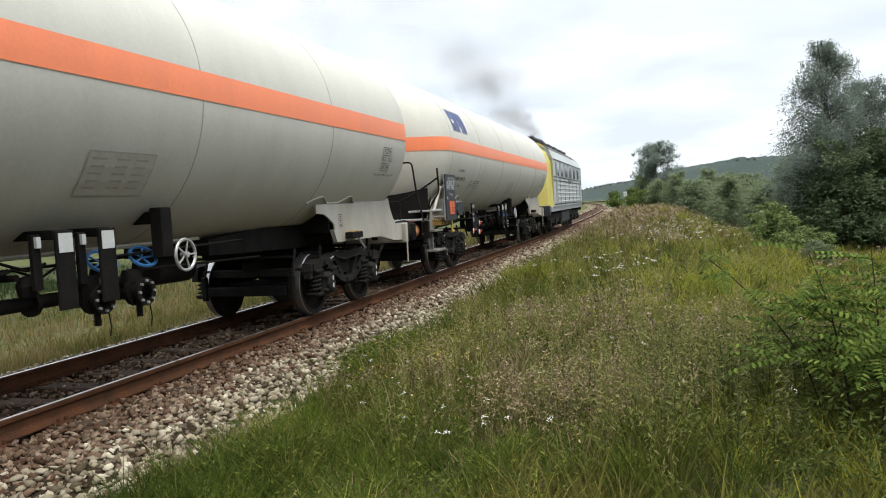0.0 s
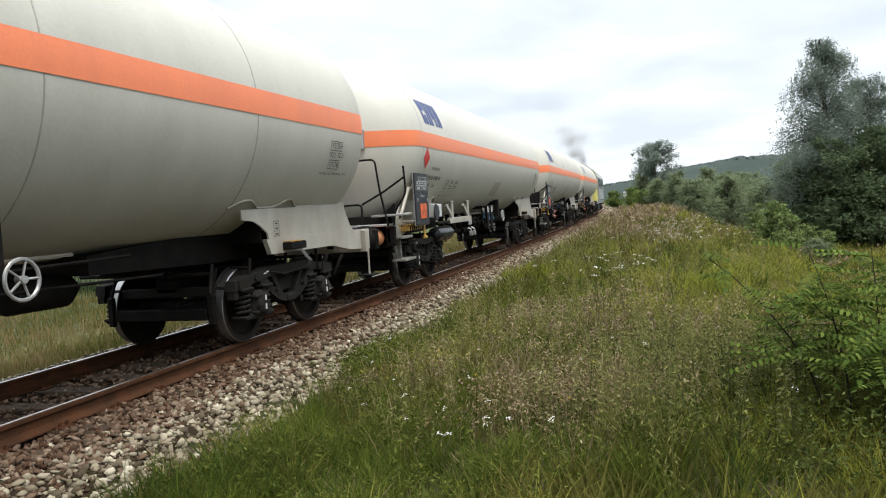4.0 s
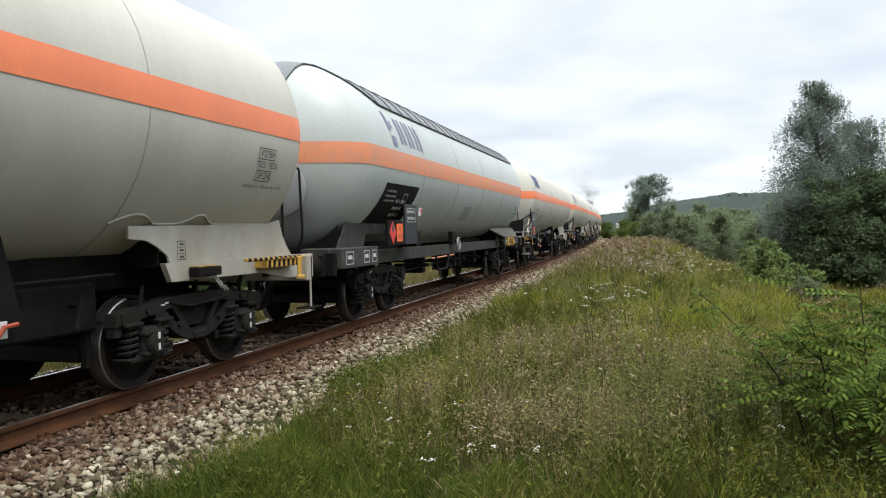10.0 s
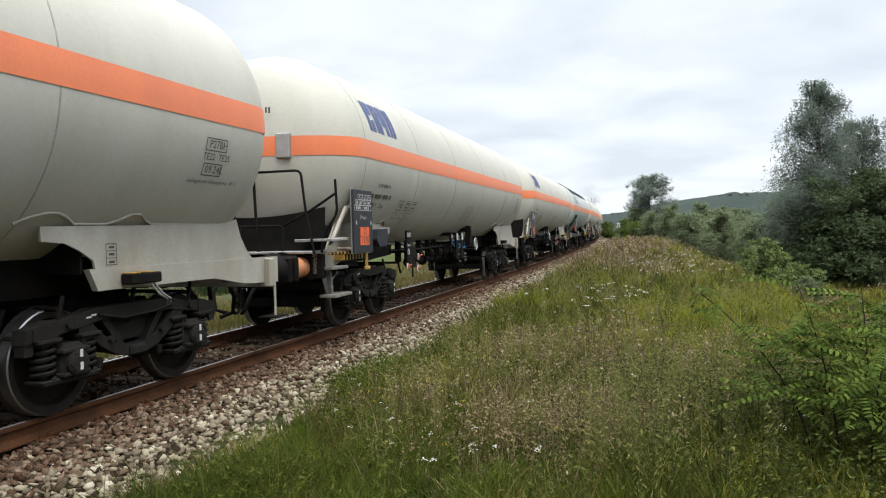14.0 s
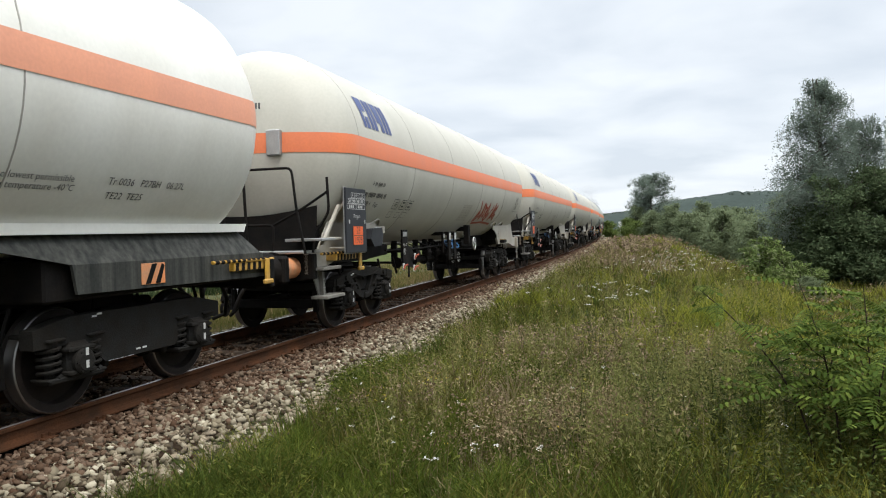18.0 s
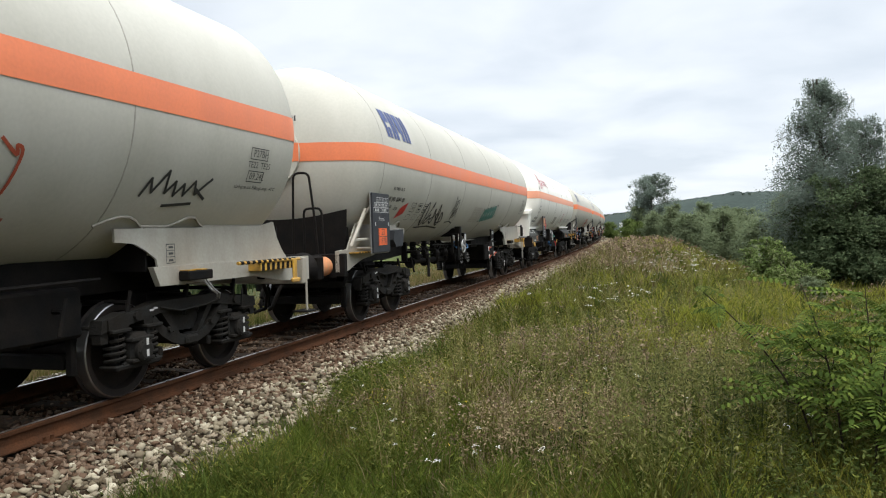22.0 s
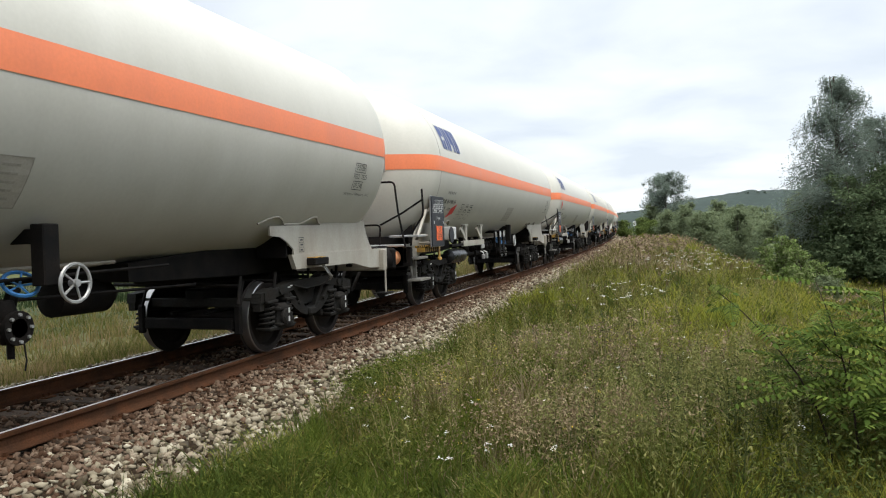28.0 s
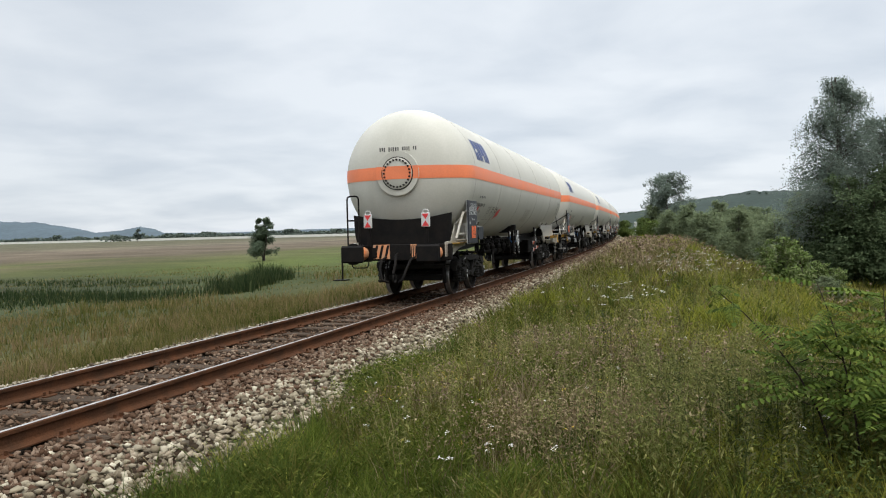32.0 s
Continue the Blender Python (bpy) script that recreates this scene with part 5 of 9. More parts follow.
    if big_plate:
        bo = 1.19 if flip else 0.0
        q = part("lever_plate", Form().prism([(Y(4.48 + bo), 1.56), (Y(4.78 + bo), 1.56), (Y(4.80 + bo), 1.27), (Y(5.02 + bo), 1.18), (Y(5.24 + bo), 1.05), (Y(5.20 + bo), 1.0), (Y(4.95 + bo), 1.02), (Y(4.93 + bo), 0.97), (Y(5.16 + bo), 0.86), (Y(5.14 + bo), 0.80), (Y(4.92 + bo), 0.84), (Y(4.52 + bo), 0.86)], "x", 1.17, 1.20), BLACK, wagon, "large black lever plate with white card")
        part("white_card", Form().box(1.201, 1.206, Y(4.63 + bo) - 0.11, Y(4.63 + bo) + 0.11, 1.43, 1.52, 0.002), STEEL, q)
        part("plate_text", letters("MH-GP", 0.075, LETTER_W), LETTER_W, q, at=Matrix.Translation((1.203, Y(4.64 + bo), 1.27)) @ SIDE)
        part("plate_letter", letters("K", 0.075, LETTER_W), LETTER_W, q, at=Matrix.Translation((1.203, Y(4.60 + bo), 1.14)) @ SIDE)
        part("plate_ring", Form().ring((1.203, Y(4.60 + bo), 1.14), "x", 0.055, 0.005, 18, 4), LETTER_W, q)
        for yy, zz in ((5.20, 1.03), (5.14, 0.80), (4.50, 0.86)):
            part("handle_plate", Form().box(1.205, 1.215, Y(yy + bo) - 0.06, Y(yy + bo) + 0.05, zz - 0.07, zz + 0.06, 0.004), LETTER_W, q, "white plate behind a red handle")
            part("red_handle", Form().tube([(1.22, Y(yy + bo) - 0.04, zz - 0.05), (1.24, Y(yy + bo), zz + 0.02), (1.25, Y(yy + bo) + 0.11, zz + 0.03)], 0.018, 6), GRAFF_R, q, "rusty red handle", smooth=True)
        part("drop_rod", Form().rod((1.18, Y(4.88 + bo), 0.86), (1.18, Y(4.88 + bo), 0.63), 0.02, n=6), BLACK, q)
    if big_plate:
        return
    p = part("hanging_plate", Form().box(1.15, 1.19, Y(hd) - 0.12, Y(hd) + 0.12, 0.98, 1.14, 0.01), BLACK, wagon, "black lever plate with pale marks")
    part("plate_arm", Form().prism([(Y(hd) - 0.1, 1.0), (Y(hd) + 0.1, 1.0), (Y(hd) + 0.2, 0.92), (Y(hd) - 0.2, 0.92)], "x", 1.14, 1.18), BLACK, p)
    for o in (-0.17, 0.19):
        part("release_handle", Form().tube([(1.18, Y(hd) + o, 0.98), (1.26, Y(hd) + o, 0.94), (1.27, Y(hd) + o, 0.80)], 0.018, 6).box(1.22, 1.29, Y(hd) + o - 0.04, Y(hd) + o + 0.04, 0.78, 0.90, 0.01), STEEL, p,
             "pale release handle with red paint")


def tank(wagon, L, mat, band=ORANGE, z0=2.70, z1=2.99, seams=(1.6, 4.3, 7.05, 9.9, 12.9), short=0.0):
    y0, y1 = 0.65 - L / 2, L / 2 - 0.65 - short
    shell = part("tank_shell", Form().lathe(tank_profile(y0, y1, R_TANK), "y", (0, 0, Z_TANK), 64), mat, wagon, "long cylindrical pressure tank with dished ends", smooth=True)
    part("orange_band", band_form(y0, y1, R_TANK, z0, z1), band, wagon, "orange band round the tank", smooth=True)
    for d in seams:
        d = d * L / 17.27
        part("weld_seam", Form().lathe([(R_TANK - 0.01, -0.011), (R_TANK + 0.003, -0.007), (R_TANK + 0.003, 0.007), (R_TANK - 0.01, 0.011)], "y", (0, d - L / 2, Z_TANK), 64), SEAM, wagon, smooth=True)
    return shell


def tank_markings(wagon, L, rng, back=0.0):
    y = 2.6 - back - L / 2
    # the owner's mark becomes plain blue blocks
    logo = []
    for x0, x1, a, b in ((-0.66, -0.36, 0.02, 0.24), (-0.66, -0.54, -0.24, 0.02), (-0.50, -0.36, -0.24, -0.06), (-0.30, -0.18, -0.24, 0.24), (-0.14, 0.0, -0.24, 0.24), (0.06, 0.18, -0.10, 0.24), (0.18, 0.32, -0.24, 0.24),
                         (0.38, 0.50, -0.24, 0.24), (0.54, 0.68, -0.24, 0.24)):
        logo.append((x0 * 0.92, x1 * 0.92, a * 1.1, b * 1.1))
    part("owner_mark", wrapped(flat(logo, LOGO_BLUE, "owner_mark", 0.06), 2.52 - L / 2, 3.42, skew=-0.06), LOGO_BLUE, wagon, "blue owner's mark")
    part("address_line", wrapped(flat(bars(1, rng, 0.55, h=0.065), LETTER_B), y - 0.05, 2.34), LETTER_B, wagon)
    part("wagon_number", wrapped(flat(bars(1, rng, 0.95, 0.17, 0.09), LETTER_B), y - 0.28, 2.17), LETTER_B, wagon, "black stencilled wagon number")
    part("wagon_type", wrapped(letters("Zags", 0.115, LETTER_B), y + 0.38, 1.99), LETTER_B, wagon)
    part("owner_code", wrapped(flat(bars(1, rng, 0.42, h=0.085), LETTER_B), y - 0.28, 2.03), LETTER_B, wagon)
    for k, (dy, w) in enumerate(((1.35, 0.26), (1.75, 0.24), (2.12, 0.28))):
        part("data_box", wrapped(flat(frame_box(w, 0.20) + ([(-w * 0.3, w * 0.3, 0.03, 0.06), (-w * 0.3, w * 0.2, -0.05, -0.02)] if k else []), LETTER_B), y + dy, 2.02), LETTER_B, wagon)
        part("data_box", wrapped(flat(frame_box(w * 0.8, 0.13, 0.008), LETTER_B), y + dy - 0.04, 1.84), FADED, wagon)
    part("tank_data_panel", wrapped(flat([(-0.42, 0.42, -0.22, 0.22)] + [], FADED, "panel"), 8.9 - L / 2, 1.95, lift=0.004), FADED, wagon, "faded tank data panel")
    part("data_table", wrapped(flat(frame_box(0.84, 0.44, 0.01) + [(a + q, a + q + 0.16, -0.14 + 0.07 * i, -0.12 + 0.07 * i) for a in (-0.36, -0.08, 0.16) for q in (0,) for i in range(5)], SEAM), 8.9 - L / 2, 1.95, lift=0.007), SEAM, wagon)
    yy = L / 2 - 2.25
    for text, size, z, boxed in (("P27BH", 0.115, 2.47, 0.37), ("TE22  TE25", 0.10, 2.345, 0), ("09.24L", 0.115, 2.22, 0.33)):
        part("test_date", wrapped(letters(text, size, LETTER_B), yy, z), LETTER_B, wagon)
        if boxed:
            part("date_frame", wrapped(flat(frame_box(boxed, 0.135, 0.01), LETTER_B), yy - (0.03 if size else 0), z), LETTER_B, wagon)
    part("fill_note", wrapped(letters("niedrigste zul. Füllungstemp. -40°C", 0.062, LETTER_B), yy + 0.05, 2.10), LETTER_B, wagon)
    part("box_letters", wrapped(letters("GE", 0.12, LETTER_B), y + 1.35, 2.02, lift=0.009), LETTER_B, wagon)
    return None



def end_number(wagon, L, rng):
    sh = bars(1, rng, 0.85, h=0.10)
    me = flat(sh, LETTER_B)
    part("end_number", me, LETTER_B, wagon, at=Matrix.Translation((-0.42, 0.655 + DISH * 0.060 - L / 2 - 0.045, 3.42)) @ BACK)


def danger_diamond(wagon, centre, side, mat=RED):
    x, y, z = centre
    d = part("danger_diamond", Form().prism([(y, z - side), (y + side * 0.85, z), (y, z + side), (y - side * 0.85, z)], "x", x, x + 0.012), mat, wagon, "red diamond flammable-gas sign")
    part("flame_mark", Form().prism([(y - 0.06, z + 0.02), (y + 0.06, z + 0.02), (y + 0.03, z + 0.16), (y, z + 0.1), (y - 0.03, z + 0.2)], "x", x + 0.0125, x + 0.015), LETTER_B, d)


def diamond_decal(wagon, L, d, z, side):
    rows = []
    for i in range(8):
        a, b = -side + 2 * side * i / 8, -side + 2 * side * (i + 1) / 8
        wa, wb = (side - abs(a)) * 0.9, (side - abs(b)) * 0.9
        rows.append(((-wa, a), (wa, a), (wb, b), (-wb, b)))
    f = Form()
    for q in rows:
        f.add([(x, y, 0) for x, y in q], [(0, 1, 2, 3)])
    part("danger_diamond", wrapped(mesh_of("decal", f.v, f.f, (RED,)), d - L / 2, z, lift=0.009), RED, wagon, "red diamond sticker")


def red_card(wagon, L, d, z, w=0.16):
    """A red placard hung askew on the tank."""
    f = Form()
    for i in range(4):
        a, b = i / 4, (i + 1) / 4
        f.add([(-w + 0.22 * a * w, -0.12 + 0.24 * a, 0), (w + 0.22 * a * w, 0.0 + 0.24 * a, 0), (w + 0.22 * b * w, 0.0 + 0.24 * b, 0), (-w + 0.22 * b * w, -0.12 + 0.24 * b, 0)], [(0, 1, 2, 3)])
    part("danger_placard", wrapped(mesh_of("decal", f.v, f.f, (RED,)), d - L / 2, z, lift=0.009), RED, wagon, "red danger placard")


def running_gear(wagon, L, p0, p1, plain=False):
    sets = []
    for p in (p0, p1):
        bogie(wagon, p - L / 2, plain)
        for e in (-0.85, 0.85):
            sets.append(wheelset(wagon, p + e - L / 2))
    return sets


def common_ends(wagon, L, rear=BUFFER_O, front=BUFFER_O):
    buffer_pair(wagon, -L / 2, -1, rear, "orange buffer" if rear == BUFFER_O else "dark red buffer")
    buffer_pair(wagon, L / 2, 1, front, "orange buffer" if front == BUFFER_O else "dark red buffer")
    coupling(wagon, -L / 2, -1)
    coupling(wagon, L / 2, 1)


def cream_wagon(kind, label, rear=BUFFER_O, shift=0.0, big_plate=False, near_rails=False):
    """kind: 'platform', 'beam' (with outer beams) or 'manhole' (turned round)."""
    L, rng = 17.27, random.Random(hash(len(kind)) % 97)
    w = tagged(new("tank_wagon"), label, "tank wagon", "goods train")
    tank(w, L, CREAM_NEW if kind == "beam" else CREAM, seams=(1.6,) if kind == "beam" else (1.6, 4.3, 7.05, 9.9, 12.9), short=0.13 if kind == "manhole" else 0.0)
    running_gear(w, L, 3.06, 14.32)
    common_ends(w, L, rear)
    saddle(w, L, -1, CREAM_FRAME)
    saddle(w, L, 1, CREAM_FRAME)
    tank_markings(w, L, rng, 0.32 if kind == "manhole" else 0.24)
    info_board(w, L, 1.28, rng)
    bk = Form().prism([(2.15 - L / 2, 1.63), (3.74 - L / 2, 1.63), (3.74 - L / 2, 1.51), (3.30 - L / 2, 1.49), (3.0 - L / 2, 1.30), (2.15 - L / 2, 1.24)], "x", 1.105, 1.13)
    part("frame_gusset", bk, CREAM_FRAME, w, "pale frame gusset")
    part("radius_label", Form().box(1.1355, 1.139, 3.22 - L / 2, 3.52 - L / 2, 1.52, 1.615), LETTER_W, w)
    part("radius_text", letters("R 55m", 0.085, LETTER_B), LETTER_B, w, at=Matrix.Translation((1.141, 3.37 - L / 2, 1.567)) @ SIDE)
    if kind != "beam":
        part("switch_box", Form().prism([(2.48 - L / 2, 1.42), (2.56 - L / 2, 1.58), (3.0 - L / 2, 1.60), (3.04 - L / 2, 1.46), (2.96 - L / 2, 1.30), (2.62 - L / 2, 1.29)], "x", 1.17, 1.36), PANEL, w, "small dark six-sided switch box")
    if kind != "manhole":
        end_platform(w, L)
        apron(w, L, low=kind == "beam")
        part("flap_plate", Form().box(0.50, 0.72, 0.665 - L / 2, 0.76 - L / 2, 2.66, 3.03, 0.015), STEEL, w, "grey hinged number plate holder")
        striped_ledge(w, 0.70 - L / 2, 2.14 - L / 2)
        end_number(w, L, rng)
        valve_gear(w, L, shift=shift, big_plate=big_plate)
        steps(w, L, 0.95, -1)
    else:
        apron(w, L)
        manhole(w, L)
        end_number(w, L, rng)
        striped_ledge(w, 1.0 - L / 2, 2.1 - L / 2, tie=0, thin=True)
        striped_ledge(w, L / 2 - 2.45, L / 2 - 1.10, tie=1)
        y = 0.5 - L / 2
        rail_bar(w, [(-1.18, y, 1.25), (-1.18, y, 2.35), (-0.90, y, 2.35), (-0.90, y, 1.25)])
        rail_bar(w, [(-1.18, y, 1.8), (-0.90, y, 1.8)])
        if near_rails:
            rail_bar(w, [(0.42, y, 1.25), (0.46, y, 2.5), (0.72, y, 2.5), (0.80, y, 1.8), (0.84, y, 1.25)])
            rail_bar(w, [(0.60, y + 0.04, 1.25), (0.60, y + 0.04, 1.95), (0.9, y + 0.04, 1.95), (0.92, y + 0.04, 1.25)])
        valve_gear(w, L, flip=True, big_plate=True)
    steps(w, L, 0.52, 1)
    if kind == "beam":
        for x in (1.16, -1.16):
            part("outer_beam", Form().box(x - 0.04, x + 0.04, 4.46 - L / 2, 6.45 - L / 2, 1.14, 1.275, 0.01), CREAM_FRAME, w, "pale outer beam with brackets")
            part("beam_link", Form().box(x - 0.03, x + 0.03, 3.5 - L / 2, 4.46 - L / 2, 1.16, 1.22, 0.01), BLACK, w)
        for d in (4.72, 6.2):
            f = Form().box(1.12, 1.19, d - 0.05 - L / 2, d + 0.09 - L / 2, 1.27, 1.66, 0.008)
            f.prism([(d - 0.44 - L / 2, 1.54), (d - 0.36 - L / 2, 1.60), (d - 0.02 - L / 2, 1.38), (d - 0.05 - L / 2, 1.29)], "x", 1.14, 1.18)
            f.box(1.10, 1.20, d - 0.12 - L / 2, d + 0.14 - L / 2, 1.62, 1.66, 0.008)
            part("beam_bracket", f, CREAM_FRAME, w)
        part("white_box", Form().box(1.18, 1.40, 2.80 - L / 2, 3.12 - L / 2, 1.33, 1.60, 0.012), LETTER_W, w, "white equipment box")
        part("dial", Form().lathe([(0.17, 0), (0.17, 0.03), (0, 0.03)], "x", (1.40, 2.68 - L / 2, 1.43), 8), PANEL, w, "dark octagonal brake dial")
        part("air_reservoir", Form().lathe([(0.02, -0.62), (0.15, -0.55), (0.17, -0.4), (0.17, 0.4), (0.15, 0.55), (0.02, 0.62)], "y", (1.04, 4.20 - L / 2, 0.94), 18), GLOSS, w, "glossy black air reservoir", smooth=True)
        part("tag_lights", Form().box(1.2, 1.23, 6.05 - L / 2, 6.35 - L / 2, 1.05, 1.16, 0.01), STEEL, w)
    return w


def shielded_wagon():
    """The grey-green wagon with a sheet sunshield along its top and a black underframe."""
    L, rng = 16.78, random.Random(8)
    w = tagged(new("tank_wagon"), "grey-green gas tank wagon with sheet sunshield and worn orange band", "tank wagon", "goods train")
    tank(w, L, GREYGREEN, ORANGE_WORN, 2.62, 2.95, (4.4, 7.1, 9.8, 12.6))
    running_gear(w, L, 3.24, L - 2.40)
    common_ends(w, L, BUFFER_R)
    for s in (-1, 1):
        saddle(w, L, s, FRAME_GREY, hose=False)
    ys = along(0.80 - L / 2, 2.6 - L / 2, 0.18) + along(2.6 - L / 2, L / 2 - 1.7, 0.6)[1:]
    n = 13

    def shield_at(y, j, lift):
        d = y + L / 2
        span = radians(16 + 37 * float(smoothstep(1.2, 2.7, d)))
        r = R_TANK if d > 0.65 + DISH else R_TANK * math.sqrt(max(0.0, 1 - ((0.65 + DISH - d) / DISH) ** 2))
        a = math.pi / 2 - span + 2 * span * j / (n - 1)
        return ((r + lift) * math.cos(a), y, Z_TANK + (r + lift) * math.sin(a))

    v = [shield_at(y, j, 0.022) for y in ys for j in range(n)]
    f = [(i * n + j, i * n + j + 1, (i + 1) * n + j + 1, (i + 1) * n + j) for i in range(len(ys) - 1) for j in range(n - 1)]
    part("sunshield", Form().add(v, f), SHIELD_TOP, w, "grey sheet sunshield", smooth=True)
    for y in ys[10::1]:
        part("shield_rib", Form().tube([shield_at(y, j, 0.03) for j in range(n)], 0.011, 5), SHIELD_RIB, w)
    for j in (0, n - 1):
        part("shield_edge", Form().tube([shield_at(y, j, 0.022) for y in ys], 0.014, 6), SHIELD_RIB, w, smooth=True)
    part("shield_edge", Form().tube([shield_at(ys[0], j, 0.022) for j in range(n)], 0.012, 6), SHIELD_RIB, w, smooth=True)
    f = Form()
    for x in (1.05, -1.05):
        f.box(x - 0.05, x + 0.05, 0.7 - L / 2, L / 2 - 0.7, 0.98, 1.22, 0.012)
    part("underframe", f, FRAME_GREY, w, "long dusty black underframe")
    part("end_block", Form().box(0.6, 1.30, 0.75 - L / 2, 2.3 - L / 2, 0.98, 1.30, 0.015), FRAME_GREY, w)
    for d, wd in ((1.05, 0.30), (1.75, 0.24), (2.1, 0.22)):
        part("white_data_frame", flat(frame_box(wd, 0.2, 0.012) + [(-wd * 0.3, wd * 0.3, -0.02, 0.04)], LETTER_W), LETTER_W, w, at=Matrix.Translation((1.303, d - L / 2, 1.14)) @ SIDE)
    y = 2.95 - L / 2
    part("black_data_field", wrapped(flat([(-0.85, 0.95, -0.46, 0.44)], BLACK, "field", 0.06), y, 1.98, lift=0.006, skew=0.35), BLACK, w, "black painted data field")
    part("data_table", wrapped(flat([(a - 0.6, b - 0.6, c + 0.32, e + 0.32) for a, b, c, e in bars(3, rng, 0.5, 0.09, 0.04)] + [(a + 0.0, b + 0.0, c + 0.16, e + 0.16) for a, b, c, e in bars(3, rng, 0.45, 0.14, 0.075)], LETTER_W), y, 1.98, lift=0.010), LETTER_W, w)
    part("data_frame", wrapped(flat(frame_box(0.2, 0.16), LETTER_W), y + 0.45, 2.16, lift=0.011), LETTER_W, w)
    b = part("hazard_board", Form().box(1.40, 1.44, 2.41 - L / 2, 3.22 - L / 2, 1.30, 1.74, 0.006), BLACK, w, "black board with red diamond and orange plate")
    danger_diamond(w, (1.442, 2.64 - L / 2, 1.52), 0.20)
    part("hazard_plate", Form().box(1.441, 1.447, 2.86 - L / 2, 3.18 - L / 2, 1.36, 1.68, 0.003), PLATE, b, "orange hazard plate")
    part("hazard_number", letters("23", 0.13, LETTER_B), LETTER_B, b, at=Matrix.Translation((1.449, 3.02 - L / 2, 1.60)) @ SIDE)
    part("substance_number", letters("1978", 0.13, LETTER_B), LETTER_B, b, at=Matrix.Translation((1.449, 3.02 - L / 2, 1.44)) @ SIDE)
    tb = part("load_board", Form().box(1.44, 1.47, 3.26 - L / 2, 3.98 - L / 2, 1.30, 2.04, 0.006), PANEL, w, "dark board with white load table")
    part("load_table", flat(frame_box(0.52, 0.26) + [(-0.22 + 0.11 * i, -0.15 + 0.11 * i, 0.04, 0.09) for i in range(4)] + [(-0.22 + 0.11 * i, -0.15 + 0.11 * i, -0.08, -0.03) for i in range(4)], LETTER_W), LETTER_W, tb,
         at=Matrix.Translation((1.473, 3.62 - L / 2, 1.84)) @ SIDE)
    part("equipment_box", Form().box(1.2, 1.44, 3.99 - L / 2, 4.3 - L / 2, 1.25, 1.55, 0.02), BLACK, w)
    marks = [(-0.75, -0.62, -0.05, 0.32), (-0.62, -0.5, 0.0, 0.14), (-0.72, -0.5, -0.32, -0.14), (-0.25, -0.14, -0.24, 0.25), (-0.06, 0.05, -0.24, 0.25), (0.2, 0.31, -0.26, 0.25), (0.40, 0.51, -0.26, 0.25),
             (0.66, 0.77, -0.27, 0.23), (0.88, 0.99, -0.27, 0.23)]
    part("owner_mark", wrapped(flat(marks, LOGO_GREY, "owner_mark", 0.06), 3.2 - L / 2, 3.34, skew=-0.2), LOGO_GREY, w, "faded grey-violet owner's mark")
    part("tank_data_panel", wrapped(flat([(-0.36, 0.36, -0.2, 0.2)], SHIELD, "panel"), 8.4 - L / 2, 1.95, lift=0.005), FADED, w, "pale data panel")
    ds = part("small_sign", Form().prism([(4.12 - L / 2, 1.84), (4.27 - L / 2, 1.84), (4.36 - L / 2, 2.0), (4.19 - L / 2, 2.0)], "x", 1.45, 1.462), LETTER_W, w, "white card with a red triangle")
    part("red_triangle", Form().prism([(4.20 - L / 2, 1.98), (4.34 - L / 2, 1.98), (4.23 - L / 2, 1.86)], "x", 1.4625, 1.465), RED, ds)
    y = 0.55 - L / 2
    rail_bar(w, [(0.1, y, 1.25), (0.1, y, 2.55), (0.72, y, 2.55), (0.75, y, 1.5), (0.65, y, 1.25)])
    rail_bar(w, [(0.42, y, 2.6), (0.42, y, 1.3)])
    rail_bar(w, [(-0.6, y, 1.9), (0.1, y, 2.3)])
    part("dome_cover", Form().lathe([(0.42, 0.0), (0.42, -0.05), (0.38, -0.07), (0.0, -0.075)], "y", (0.35, 0.69 - L / 2, 2.22), 24), SHIELD, w, "round bolted inspection cover", smooth=True)
    part("brake_pipe", Form().tube([(1.1, 6.1 - L / 2, 0.93), (1.1, 8.0 - L / 2, 0.95)], 0.018, 6), ORANGE_WORN, w, "rusty orange brake pipe", smooth=True)
    part("brake_rod", Form().tube([(0.9, 4.3 - L / 2, 0.72), (0.9, 9.0 - L / 2, 0.84)], 0.016, 6), BLACK, w, smooth=True)
    block = part("striped_block", Form().box(1.20, 1.325, L / 2 - 2.66, L / 2 - 1.86, 1.01, 1.285, 0.012), YELLOW, w, "yellow and black striped towing block")
    for i in range(4):
        a = L / 2 - 2.62 + 0.17 * i
        part("black_stripe", Form().prism([(a, 1.015), (a + 0.075, 1.015), (a + 0.215, 1.28), (a + 0.14, 1.28)], "x", 1.3252, 1.328), BLACK, block)
    part("towing_hook", Form().box(1.326, 1.36, L / 2 - 1.95, L / 2 - 1.87, 1.02, 1.27, 0.012).box(1.326, 1.38, L / 2 - 2.0, L / 2 - 1.80, 1.06, 1.13, 0.015), YELLOW, w, "yellow towing hook")
    part("white_data_frame", flat(frame_box(0.26, 0.17, 0.014), LETTER_W), LETTER_W, w, at=Matrix.Translation((1.293, L / 2 - 1.55, 1.17)) @ SIDE)
